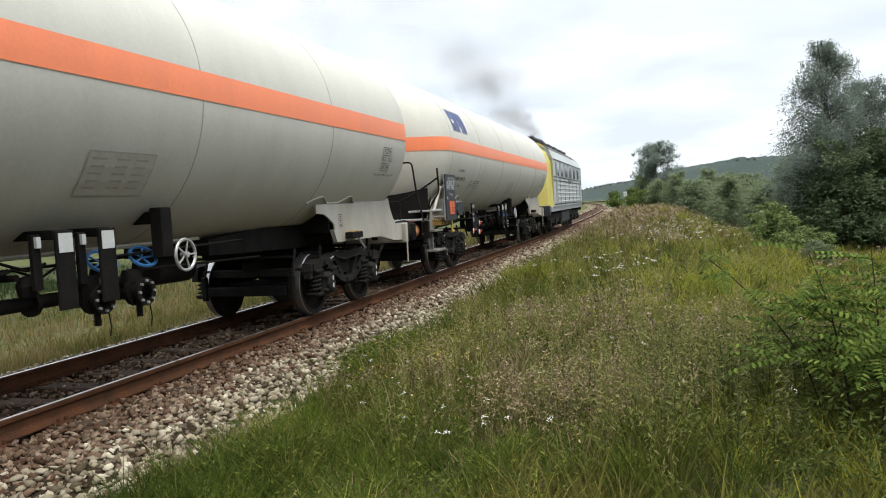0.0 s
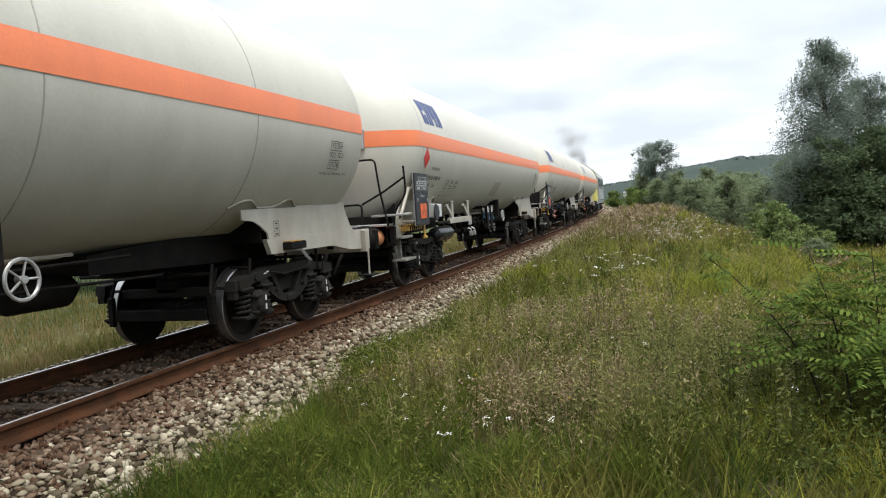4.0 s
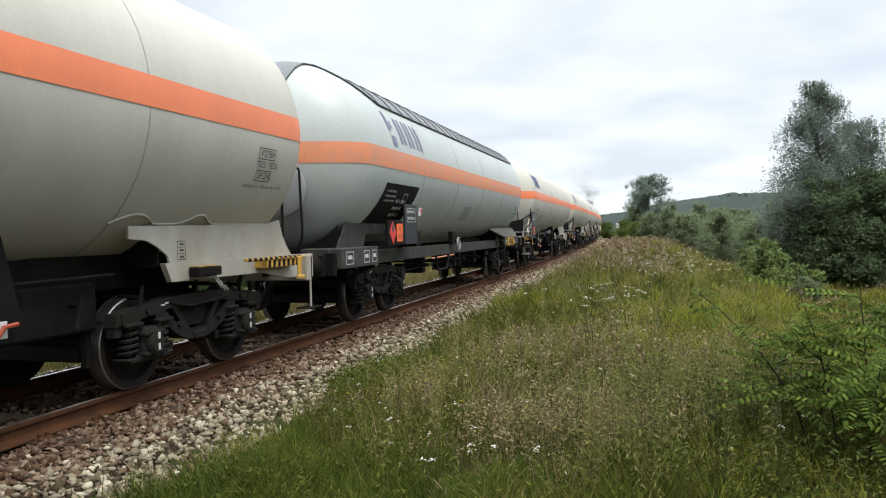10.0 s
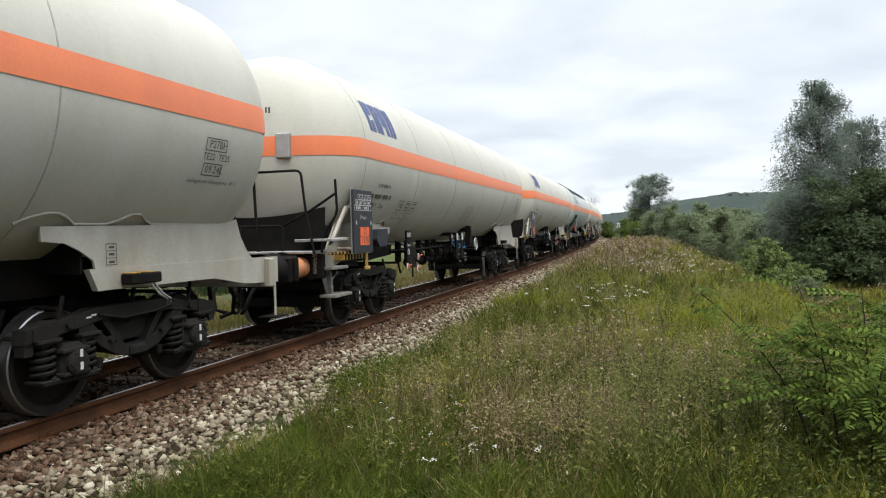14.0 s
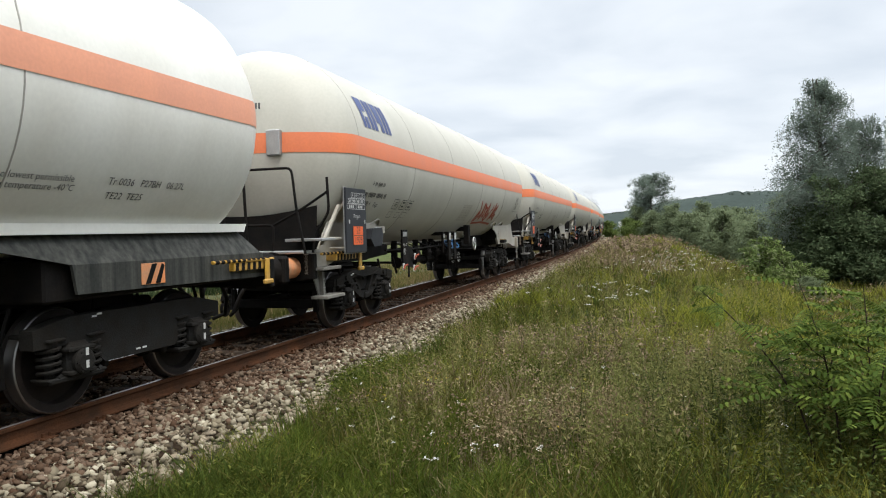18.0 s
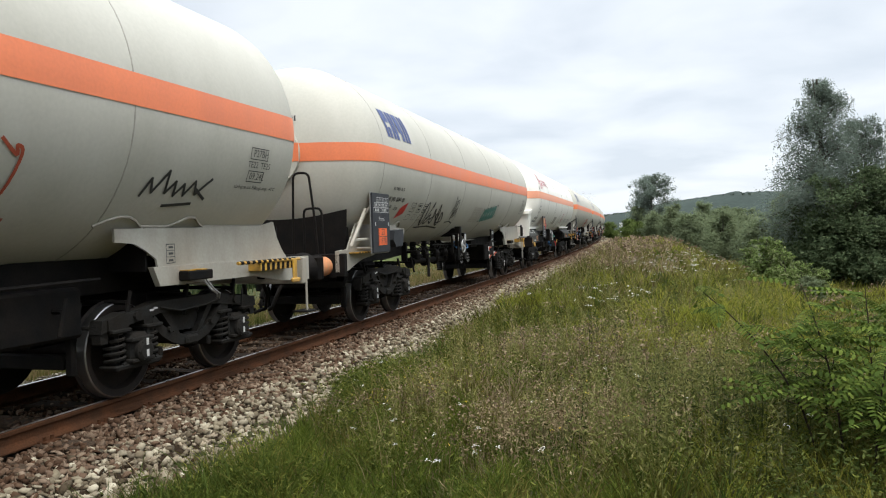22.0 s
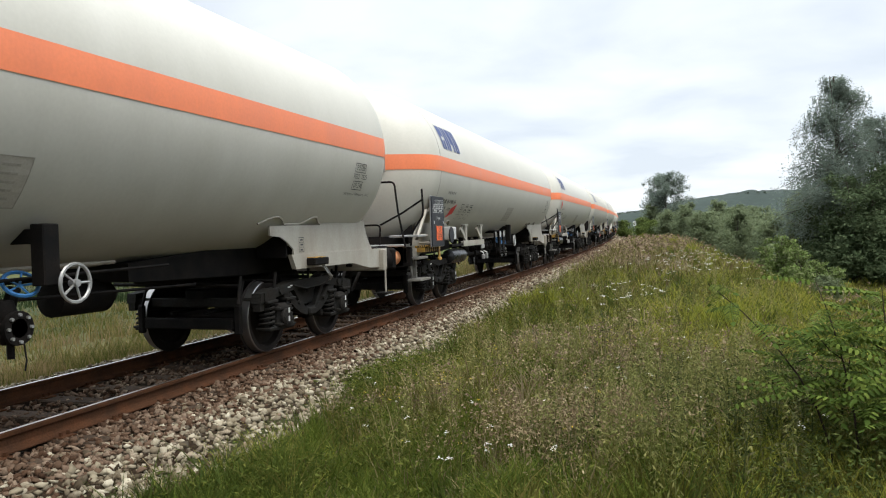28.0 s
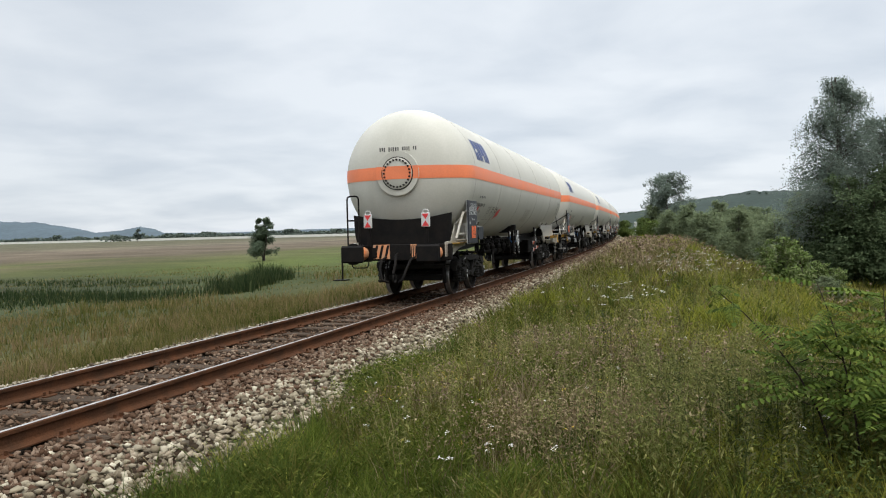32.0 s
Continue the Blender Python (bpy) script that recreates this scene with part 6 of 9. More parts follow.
    for q in (1, -1):
        o = [(q * 1.22, L / 2 - 5.2, 1.58), (q * 1.14, L / 2 - 1.05, 1.60), (q * 1.30, L / 2 - 0.95, 1.30), (q * 1.30, L / 2 - 3.1, 1.30)]
        part("sloping_gusset", Form().add(o + [(x * 0.97, y, z - 0.02) for x, y, z in o], [(0, 1, 2, 3), (4, 7, 6, 5), (0, 3, 7, 4), (1, 5, 6, 2), (3, 2, 6, 7), (0, 4, 5, 1)]), DUSTY, w, "sloping dusty grey gusset plate under the tank end")
        part("end_beam", Form().box(min(q * 1.08, q * 1.29), max(q * 1.08, q * 1.29), L / 2 - 3.1, L / 2 - 0.75, 1.06, 1.296, 0.012), FRAME_GREY, w, "dark end beam with data fields")
    part("test_date", wrapped(letters("P25BH", 0.17, LETTER_B), L / 2 - 2.1, 2.22), LETTER_B, w)
    part("test_note", wrapped(flat(bars(2, rng, 0.8, 0.1, 0.05), LETTER_B), L / 2 - 2.4, 2.08), LETTER_B, w)
    part("white_data_frame", flat(frame_box(0.24, 0.19, 0.012) + [(-0.08, 0.08, -0.02, 0.03)], LETTER_W), LETTER_W, w, at=Matrix.Translation((1.293, L / 2 - 2.9, 1.18)) @ SIDE)
    for d in (5.9, 8.2, 8.6, 9.1, 10.8):
        part("brake_linkage", Form().box(0.5, 0.95, d - L / 2, d + 0.25 - L / 2, 0.62, 0.98, 0.03).rod((0.3, d - L / 2, 0.8), (1.1, d - L / 2, 0.8), 0.04, n=8), BLACK, w, smooth=True)
    part("step_frame", Form().tube(pipe_bend([(1.15, 6.3 - L / 2, 0.98), (1.15, 6.4 - L / 2, 0.66), (1.15, 7.2 - L / 2, 0.66), (1.15, 7.35 - L / 2, 0.98)]), 0.03, 6), BLACK, w, smooth=True)
    part("valve_bracket", Form().box(1.08, 1.2, 7.6 - L / 2, 7.85 - L / 2, 1.2, 1.52, 0.02), BLACK, w)
    handwheel(w, (1.25, 7.95 - L / 2, 1.22), "x", 0.15, STEEL, "grey spoked handwheel")
    return w


def white_wagon():
    """The white wagon with a crimson ring mark on a dark streaked underframe."""
    L, rng = 16.5, random.Random(5)
    w = tagged(new("tank_wagon"), "white gas tank wagon on a dirty dark green-grey underframe", "tank wagon", "goods train")
    R = L / 2 + 0.766
    tank(w, L, WHITE, ORANGE_FADED, 2.745, 3.025, (1.75, 4.4, 7.07, 9.84, 12.56))
    running_gear(w, L, 2.79, L - 2.69, plain=True)
    common_ends(w, L)
    for s in (-1, 1):
        def Y(d, s=s):
            return (d - L / 2) if s < 0 else (L / 2 - d)
        eb, et = (3.02, 3.5) if s < 0 else (3.78, 5.0)
        side = [(Y(0.7), 1.02), (Y(eb - 0.05), 1.06), (Y(eb), 1.31), (Y(0.75), 1.31)]
        for x in (1.22, -1.22):
            part("end_frame_side", Form().prism(side, "x", x - 0.015, x + 0.015), GREEN_FRAME, w, "dark end frame streaked with pale dirt")
            q = x * 1.012
            part("sloping_panel", Form().add([(q, Y(0.8), 1.31), (q, Y(eb), 1.31), (x * 0.86, Y(et), 1.565), (x * 0.86, Y(1.0), 1.565), (q * 0.97, Y(0.8), 1.31), (q * 0.97, Y(eb), 1.31), (x * 0.83, Y(et), 1.565), (x * 0.83, Y(1.0), 1.565)],
                 [(0, 1, 2, 3), (4, 7, 6, 5), (0, 3, 7, 4), (1, 5, 6, 2), (3, 2, 6, 7), (0, 4, 5, 1)]), GREEN_FRAME, w, "sloping frame panel streaked with pale dirt")
        part("end_frame_core", Form().box(-1.15, 1.15, min(Y(0.72), Y(4.0)), max(Y(0.72), Y(4.0)), 1.0, 1.36, 0.02), BLACK, w)
        a, b = sorted((Y(0.62), Y(0.74)))
        part("headstock", Form().box(-1.32, 1.32, a, b, 0.88, 1.24, 0.015), BLACK, w)
        part("tank_foot", Form().prism([(Y(1.0), 1.567), (Y(et - 0.1), 1.567), (Y(et + 0.5), 1.66), (Y(0.95), 1.66)], "x", -1.14, 1.14), WHITE, w, "white foot flange under the tank")
    f = Form()
    for x in (0.55, -0.55):
        f.box(x - 0.1, x + 0.1, 4.2 - L / 2, L / 2 - 4.2, 0.95, 1.22, 0.015)
    part("underframe", f, BLACK, w, "black centre underframe")
    part("pressure_vessel_keel", Form().box(-0.9, 0.9, 4.4 - L / 2, L / 2 - 4.4, 1.3, 1.55, 0.1), BLACK, w)
    # white end trough and cover at the rear
    part("end_trough", Form().prism([(0.40 - L / 2, 2.14), (1.50 - L / 2, 2.26), (1.55 - L / 2, 2.38), (0.40 - L / 2, 2.25)], "x", -1.25, 1.28), WHITE, w, "white end trough")
    part("end_skirt", Form().prism([(0.55 - L / 2, 1.30), (0.72 - L / 2, 1.62), (1.45 - L / 2, 2.27), (0.50 - L / 2, 2.16)], "x", -1.2, 1.22), WHITE, w, "white end skirt plate")
    manhole_y = 0.62 - L / 2
    ring = part("manhole_flange", Form().lathe([(0.46, 0.06), (0.46, -0.02), (0.34, -0.025), (0.0, -0.03)], "y", (0, manhole_y, 2.46), 32), WHITE, w, "white bolted manhole flange", smooth=True)
    for i in range(20):
        a = 2 * math.pi * i / 20
        part("bolt", BOLT_ME, BLACK, ring, at=(0.40 * math.cos(a), manhole_y - 0.03, 2.46 + 0.40 * math.sin(a)))
    y = 0.55 - L / 2
    rail_bar(w, [(0.06, y - 0.1, 1.3), (0.08, y - 0.1, 1.6), (0.42, y - 0.1, 1.95), (0.44, y - 0.1, 2.6), (0.70, y - 0.1, 2.56), (0.66, y - 0.1, 1.9), (0.62, y - 0.1, 1.3)], r=0.024)
    rail_bar(w, [(0.42, y - 0.1, 2.5), (0.42, y - 0.1, 1.3)], r=0.024)
    rail_bar(w, [(0.62, y, 1.66), (0.97, y, 1.68), (0.95, y, 1.26)], r=0.026)
    part("seat_box", Form().box(0.1, 0.66, y - 0.2, y + 0.05, 1.30, 1.42, 0.03), BLACK, w, "black foot box between the rails")
    rail_bar(w, [(-0.3, y - 0.1, 1.85), (0.64, y - 0.1, 1.85)])
    part("platform", Form().box(-1.1, 1.1, 0.4 - L / 2, 0.8 - L / 2, 1.25, 1.29, 0.008), STEEL, w)
    b = part("hazard_board", Form().box(1.40, 1.43, 3.76 - R, 4.45 - R, 1.20, 2.08, 0.008), PANEL, w, "dark board with faded orange hazard plate")
    part("hazard_plate", Form().box(1.431, 1.437, 3.90 - R, 4.31 - R, 1.68, 2.00, 0.003), BUFFER_O, b, "faded orange hazard plate")
    part("hazard_number", letters("23", 0.13, LETTER_B), LETTER_B, b, at=Matrix.Translation((1.439, 4.105 - R, 1.92)) @ SIDE)
    part("substance_number", letters("1978", 0.13, LETTER_B), LETTER_B, b, at=Matrix.Translation((1.439, 4.105 - R, 1.76)) @ SIDE)
    part("load_table", flat(frame_box(0.46, 0.26) + [(-0.2, 0.2, 0.0, 0.01), (-0.07, -0.06, -0.13, 0.13), (0.08, 0.09, -0.13, 0.13)], LETTER_W), LETTER_W, b, at=Matrix.Translation((1.433, 4.105 - R, 1.48)) @ SIDE)
    part("fuel_name", letters("Propane", 0.10, LETTER_W), LETTER_W, b, at=Matrix.Translation((1.433, 4.105 - R, 1.27)) @ SIDE)
    danger_diamond(w, (1.40, 4.68 - R, 1.74), 0.22)
    part("lower_sign", Form().prism([(4.66 - R, 1.12), (4.84 - R, 1.32), (4.66 - R, 1.52), (4.48 - R, 1.32)], "x", 1.40, 1.41), PANEL, w, "dirty dark diamond plate")
    for d, z, wd in ((1.40, 1.43, 0.34), (1.82, 1.42, 0.24), (2.08, 1.48, 0.20), (2.34, 1.43, 0.24)):
        part("white_data_frame", flat(frame_box(wd, 0.17, 0.012) + [(-wd * 0.3, wd * 0.3, -0.02, 0.03)], LETTER_W), LETTER_W, w, at=Matrix.Translation((1.243 - 0.5 * (z - 1.26) + 0.004, d - L / 2, z)) @ SIDE @ Matrix.Rotation(-0.46, 4, "X"))
    part("length_mark", flat(bars(1, rng, 0.45, h=0.07), LETTER_W), LETTER_W, w, at=Matrix.Translation((1.240, 1.75 - L / 2, 1.14)) @ SIDE)
    for yy in (2.40 - L / 2, L / 2 - 2.95):
        base = part("striped_plate", Form().box(1.236, 1.245, yy, yy + 0.34, 1.08, 1.28, 0.003), BUFFER_O, w, "orange and black striped plate")
        part("black_stripes", Form().prism([(yy + 0.05, 1.085), (yy + 0.12, 1.085), (yy + 0.22, 1.275), (yy + 0.15, 1.275)], "x", 1.2455, 1.248).prism([(yy + 0.19, 1.085), (yy + 0.26, 1.085), (yy + 0.33, 1.25), (yy + 0.29, 1.275)], "x", 1.2455, 1.248), BLACK, base)
    cg = part("wire_cage", Form().box(1.24, 1.25, 0.90 - L / 2, 1.26 - L / 2, 0.98, 1.24, 0.004), BLACK, w, "dark wire-mesh cage")
    g = Form()
    for i in range(5):
        g.box(1.2505, 1.258, (0.92 + 0.08 * i) - L / 2, (0.928 + 0.08 * i) - L / 2, 0.98, 1.24).box(1.2505, 1.258, 0.90 - L / 2, 1.26 - L / 2, 1.0 + 0.055 * i, 1.006 + 0.055 * i)
    part("mesh_wires", g, STEEL, cg)
    part("warning_triangle", Form().prism([(0.64 - L / 2, 1.02), (0.78 - L / 2, 1.02), (0.71 - L / 2, 1.16)], "x", 1.322, 1.328), YELLOW, w, "yellow warning triangle")
    part("end_post", Form().box(0.9, 0.96, 0.42 - L / 2, 0.47 - L / 2, 1.24, 1.72, 0.006), BLACK, w, "dark upright lamp bracket")
    part("towing_eye", Form().ring((1.3, 1.33 - L / 2, 0.95), "x", 0.07, 0.03, 14, 6), YELLOW, w, "yellow towing eye", smooth=True)
    striped_ledge(w, L / 2 - 1.9, L / 2 - 0.75, tie=1)
    logo = [[(0.42 * math.cos(a), 0.42 * math.sin(a)) for a in np.linspace(0.5, 5.9, 28)], [(0.25 * math.cos(a), 0.25 * math.sin(a)) for a in np.linspace(-0.2, 5.2, 22)], [(-0.25, 0.0), (0.25, 0.0)], [(-0.6, 0.06), (-0.3, 0.1)], [(0.3, -0.1), (0.6, -0.06)]]
    part("owner_mark", wrapped(stroke([[(0.75 * u, 0.75 * v) for u, v in p] for p in logo], 0.055, LOGO_RED, "owner_mark"), 2.98 - R, 3.46, lift=0.007), LOGO_RED, w, "crimson ring mark")
    mk = []
    for i, (ww, t) in enumerate(((0.16, 0.16), (0.12, 0.16), (0.30, 0.16), (0.18, 0.16), (0.28, 0.16), (0.18, 0.16))):
        x0 = 0.62 + i * 0.27
        mk += [(x0, x0 + 0.045, -0.13, t - 0.02), (x0 + 0.10, x0 + 0.145, -0.13, t - 0.02), (x0, x0 + 0.145, t - 0.06, t - 0.015)]
    part("owner_wordmark", wrapped(flat(mk, LOGO_RED, "wordmark", 0.05), 2.85 - R, 3.42, lift=0.007), LOGO_RED, w, "crimson wordmark shapes")
    part("wagon_letter", wrapped(letters("B", 0.22, LETTER_B), 1.47 + 0.766 - R, 3.14), LETTER_B, w)
    part("address_block", wrapped(flat(bars(3, rng, 0.5, 0.11, 0.055), LETTER_B), 1.45 + 0.766 - R, 2.46), LETTER_B, w)
    part("wagon_number", wrapped(flat(bars(2, rng, 0.95, 0.16, 0.09), LETTER_B), 1.75 - R, 2.04), LETTER_B, w, "black stencilled wagon number")
    part("grid_panel", wrapped(flat([(-0.45, 0.45, -0.2, 0.2)], FADED, "panel"), 8.44 - R, 1.93, lift=0.004), FADED, w, "faded data panel")
    part("test_date", wrapped(letters("Tr 0036   P27BH   06.27L", 0.10, LETTER_B), L / 2 - 2.95, 2.02), LETTER_B, w)
    part("test_date", wrapped(letters("TE22  TE25", 0.10, LETTER_B), L / 2 - 3.2, 1.90), LETTER_B, w)
    part("fill_note", wrapped(letters("The lowest permissible\nfilling temperature -40°C", 0.085, LETTER_B), L / 2 - 4.25, 1.98), LETTER_B, w)
    turn = np.linspace(0, 6.3, 22)
    tag = [[(0.27 * math.cos(a), 0.20 + 0.065 * math.sin(a)) for a in turn], [(0.24 + 0.23 * math.cos(a), -0.10 + 0.11 * math.sin(a)) for a in turn],
           [(-0.38, 0.10), (-0.30, -0.10), (-0.22, 0.07), (-0.15, -0.10), (-0.08, 0.10)], [(-0.04, 0.08), (-0.02, -0.13), (0.06, 0.03), (0.10, -0.12), (0.20, 0.06), (0.24, -0.14)], [(-0.42, -0.22), (-0.25, -0.19), (-0.08, -0.21)]]
    part("graffiti", wrapped(stroke(tag, 0.026, LOGO_RED), 11.2 - R, 2.02, lift=0.009), LOGO_RED, w, "small crimson spray tag")
    f = Form()
    f.tube(pipe_bend([(1.1, 5.8 - R, 1.0), (1.1, 5.85 - R, 0.58), (1.1, 7.0 - R, 0.58), (1.1, 7.05 - R, 1.0)]), 0.03, 6)
    f.tube([(1.0, 4.2 - R, 0.72), (1.0, 9.2 - R, 0.86)], 0.02, 6)
    part("step_frame", f, BLACK, w, "black step hoop", smooth=True)
    gear = Form().box(0.25, 0.95, 0.3, 2.75, 0.66, 1.0, 0.03).box(0.4, 1.0, -2.6, 0.1, 0.72, 1.0, 0.04)
    gear.prism([(2.7, 1.02), (3.45, 1.02), (2.95, 0.78), (2.7, 0.78)], "x", 0.7, 0.98)
    part("brake_equipment", gear, BLACK, w, "black brake equipment under the frame")
    part("brake_cylinder", Form().lathe([(0.02, -0.42), (0.17, -0.38), (0.19, -0.3), (0.19, 0.3), (0.17, 0.38), (0.02, 0.42)], "y", (0.72, 1.0, 0.58), 18), BOGIE_M, w, "dark air cylinder", smooth=True)
    part("brake_shifter", Form().box(1.0, 1.03, 1.95, 2.09, 0.84, 0.94, 0.01).rod((1.03, 2.02, 0.86), (1.06, 2.06, 0.70), 0.018, n=6), RED, w, "red brake lever on a small plate")
    part("release_handle", Form().tube(pipe_bend([(1.03, 2.36, 0.86), (1.05, 2.5, 0.88), (1.05, 2.55, 0.99)]), 0.022, 6), YELLOW, w, "yellow release handle", smooth=True)
    part("valve_cabinet", Form().box(0.95, 1.24, 7.25 - R, 7.55 - R, 1.0, 1.55, 0.03), BLACK, w)
    handwheel(w, (1.32, 7.62 - R, 1.21), "x", 0.17, STEEL, "grey spoked handwheel")
    for d in (7.95, 8.47):
        p = part("card_holder", Form().box(1.17, 1.20, d - R - 0.10, d - R + 0.10, 0.84, 1.52, 0.008), BLACK, w, "black hanger plate with a white card")
        part("white_card", Form().box(1.201, 1.207, d - R - 0.08, d - R + 0.08, 1.34, 1.50, 0.002), LETTER_W, p, "white card")
    for d in (8.48, 8.98):
        part("valve_handwheel", Form().ring((0, 0, 0), "z", 0.12, 0.018, 18, 6), BLUE_W if d < 8.7 else GRAFF_G, w, "coloured valve handwheel", at=Matrix.Translation((1.15, d - R, 1.25)) @ Euler((0.3, 0.8, 0)).to_matrix().to_4x4(), smooth=True)
        part("outlet_valve", Form().rod((0.6, d - R, 0.9), (1.15, d - R, 0.9), 0.09, n=12).rod((1.1, d - R, 0.9), (1.14, d - R, 0.9), 0.15, n=12), BLUE_W if d < 8.7 else BLACK, w, smooth=True)
    return w


def graffiti(wagon, L, kind, mat, d, z, seed, width=0.05):
    rng = random.Random(seed)
    lines, x = [], 0.0
    for i in range(kind):
        p = [(x, rng.uniform(-0.25, -0.05))]
        for k in range(5):
            p.append((x + rng.uniform(-0.08, 0.28), rng.uniform(-0.28, 0.30)))
        lines.append([tuple(v) for v in curve_through(p)])
        x += 0.32
    lines.append([(0, -0.36), (x * 0.5, -0.32), (x, -0.38)])
    part("graffiti", wrapped(stroke(lines, width, mat), d - L / 2, z, lift=0.009), mat, wagon, "scrawled spray-paint tag")


def curve_through(p):
    out = []
    for i in range(len(p) - 1):
        a, b, c, d = p[max(0, i - 1)], p[i], p[i + 1], p[min(len(p) - 1, i + 2)]
        for k in range(5):
            t = k / 5
            out.append(tuple(0.5 * (2 * b[j] + (c[j] - a[j]) * t + (2 * a[j] - 5 * b[j] + 4 * c[j] - d[j]) * t * t + (3 * b[j] - a[j] - 3 * c[j] + d[j]) * t ** 3) for j in (0, 1)))
    return out + [p[-1]]


# ---- plants ----
GRASS = leafy("olive_grass", [(0.040, 0.045, 0.010), (0.078, 0.079, 0.018), (0.127, 0.118, 0.029), (0.188, 0.156, 0.050)], trans=0.35, patch=0.55)
GRASS_FRESH = leafy("fresh_green_grass", [(0.025, 0.039, 0.007), (0.048, 0.070, 0.013), (0.077, 0.101, 0.020), (0.114, 0.127, 0.031)], trans=0.4, patch=0.55)
GRASS_LIME = leafy("yellow_green_grass", [(0.102, 0.119, 0.015), (0.171, 0.185, 0.024), (0.247, 0.244, 0.042), (0.324, 0.290, 0.070)], trans=0.4, patch=0.55)
GRASS_STRAW = leafy("bleached_grass", [(0.106, 0.075, 0.040), (0.169, 0.122, 0.069), (0.231, 0.177, 0.103), (0.312, 0.256, 0.150)], trans=0.25)
GRASS_DRY = leafy("dry_stalks", [(0.106, 0.071, 0.048), (0.169, 0.119, 0.083), (0.226, 0.166, 0.118), (0.276, 0.207, 0.132), (0.364, 0.295, 0.176)], trans=0.2)
THICKET = leafy("thicket_leaves", [(0.033, 0.048, 0.011), (0.053, 0.073, 0.018), (0.083, 0.105, 0.027), (0.125, 0.144, 0.044)], trans=0.35)
TWIG = material("dark_thorny_bark", (0.028, 0.02, 0.014), 0.9, vary=0.4, scale=9, fine=60, bump=0.3, spec=0.1)
HERB = leafy("herb_leaves", [(0.031, 0.046, 0.008), (0.059, 0.077, 0.013), (0.097, 0.114, 0.020), (0.154, 0.163, 0.035)], trans=0.3)
FIELD_GRASS = leafy("field_grass", [(0.054, 0.065, 0.015), (0.094, 0.095, 0.024), (0.135, 0.118, 0.040), (0.179, 0.141, 0.060), (0.206, 0.149, 0.082)], trans=0.35, patch=0.5, clump=0.35)
REED = leafy("dark_reed_leaves", [(0.014, 0.026, 0.010), (0.022, 0.036, 0.013), (0.034, 0.05, 0.018), (0.06, 0.075, 0.03)], trans=0.2)
PETAL = leafy("white_petals", [(0.52, 0.51, 0.45), (0.62, 0.61, 0.56), (0.46, 0.44, 0.35)], trans=0.3)
PETAL_Y = leafy("yellow_petals", [(0.60, 0.42, 0.03), (0.66, 0.50, 0.05), (0.5, 0.36, 0.05)], trans=0.3)
# Next three leaf colours are lifted and greyed to stand in for haze.
WILLOW = leafy("hazed_willow_leaves", [(0.155, 0.190, 0.158), (0.171, 0.208, 0.171), (0.186, 0.225, 0.183), (0.202, 0.244, 0.197)], trans=0.55)
SHRUB = leafy("shrub_leaves", [(0.149, 0.181, 0.103), (0.166, 0.200, 0.112), (0.183, 0.221, 0.120), (0.203, 0.242, 0.133)], trans=0.55)
DENSE = leafy("hazed_dense_dark_leaves", [(0.045, 0.065, 0.028), (0.061, 0.088, 0.041), (0.081, 0.109, 0.053), (0.112, 0.142, 0.072)], trans=0.35)
BUSH = leafy("bush_leaves", [(0.073, 0.098, 0.064), (0.094, 0.124, 0.079), (0.124, 0.154, 0.098)], trans=0.35)
SHRUB_L = leafy("pale_shrub_leaves", [(0.092, 0.127, 0.034), (0.103, 0.149, 0.040), (0.149, 0.196, 0.063), (0.230, 0.253, 0.127)], trans=0.3)
LIME = leafy("bright_shrub_leaves", [(0.072, 0.108, 0.029), (0.102, 0.138, 0.036), (0.132, 0.168, 0.046)], trans=0.3)
ROBINIA = leafy("robinia_leaflets", [(0.029, 0.049, 0.008), (0.047, 0.076, 0.013), (0.074, 0.108, 0.018), (0.118, 0.154, 0.029)], trans=0.3)
SPIKE = leafy("weed_spikes", [(0.094, 0.108, 0.031), (0.151, 0.156, 0.049), (0.209, 0.194, 0.072), (0.259, 0.202, 0.094)], trans=0.3, patch=0.4)
MUGWORT = leafy("dark_weed_leaves", [(0.028, 0.039, 0.011), (0.046, 0.060, 0.018), (0.074, 0.084, 0.029), (0.109, 0.098, 0.044)], trans=0.3)
TUFT = leafy("coarse_tufts", [(0.037, 0.058, 0.007), (0.064, 0.089, 0.011), (0.092, 0.120, 0.018), (0.134, 0.142, 0.030)], trans=0.4)
BARK = material("grey_brown_bark", (0.07, 0.055, 0.042), 0.9, vary=0.4, scale=5, fine=40, bump=0.5)
# Far tones: blue-grey haze is put into the base colour of these three.
FAR_WOOD = leafy("distant_woods", [(0.07, 0.09, 0.075), (0.085, 0.105, 0.085), (0.10, 0.12, 0.095)], trans=0.2)
HILL_M = material("wooded_hillside", (0.040, 0.054, 0.046), 0.95, vary=0.35, scale=0.03, fine=0.25, bump=0.0, second=(0.024, 0.034, 0.028), amount=0.5, spec=0.1)
HAZED_HILL = material("hazed_distant_hills", (0.080, 0.105, 0.122), 0.95, vary=0.2, scale=0.01, fine=0.1, bump=0.0, spec=0.1)


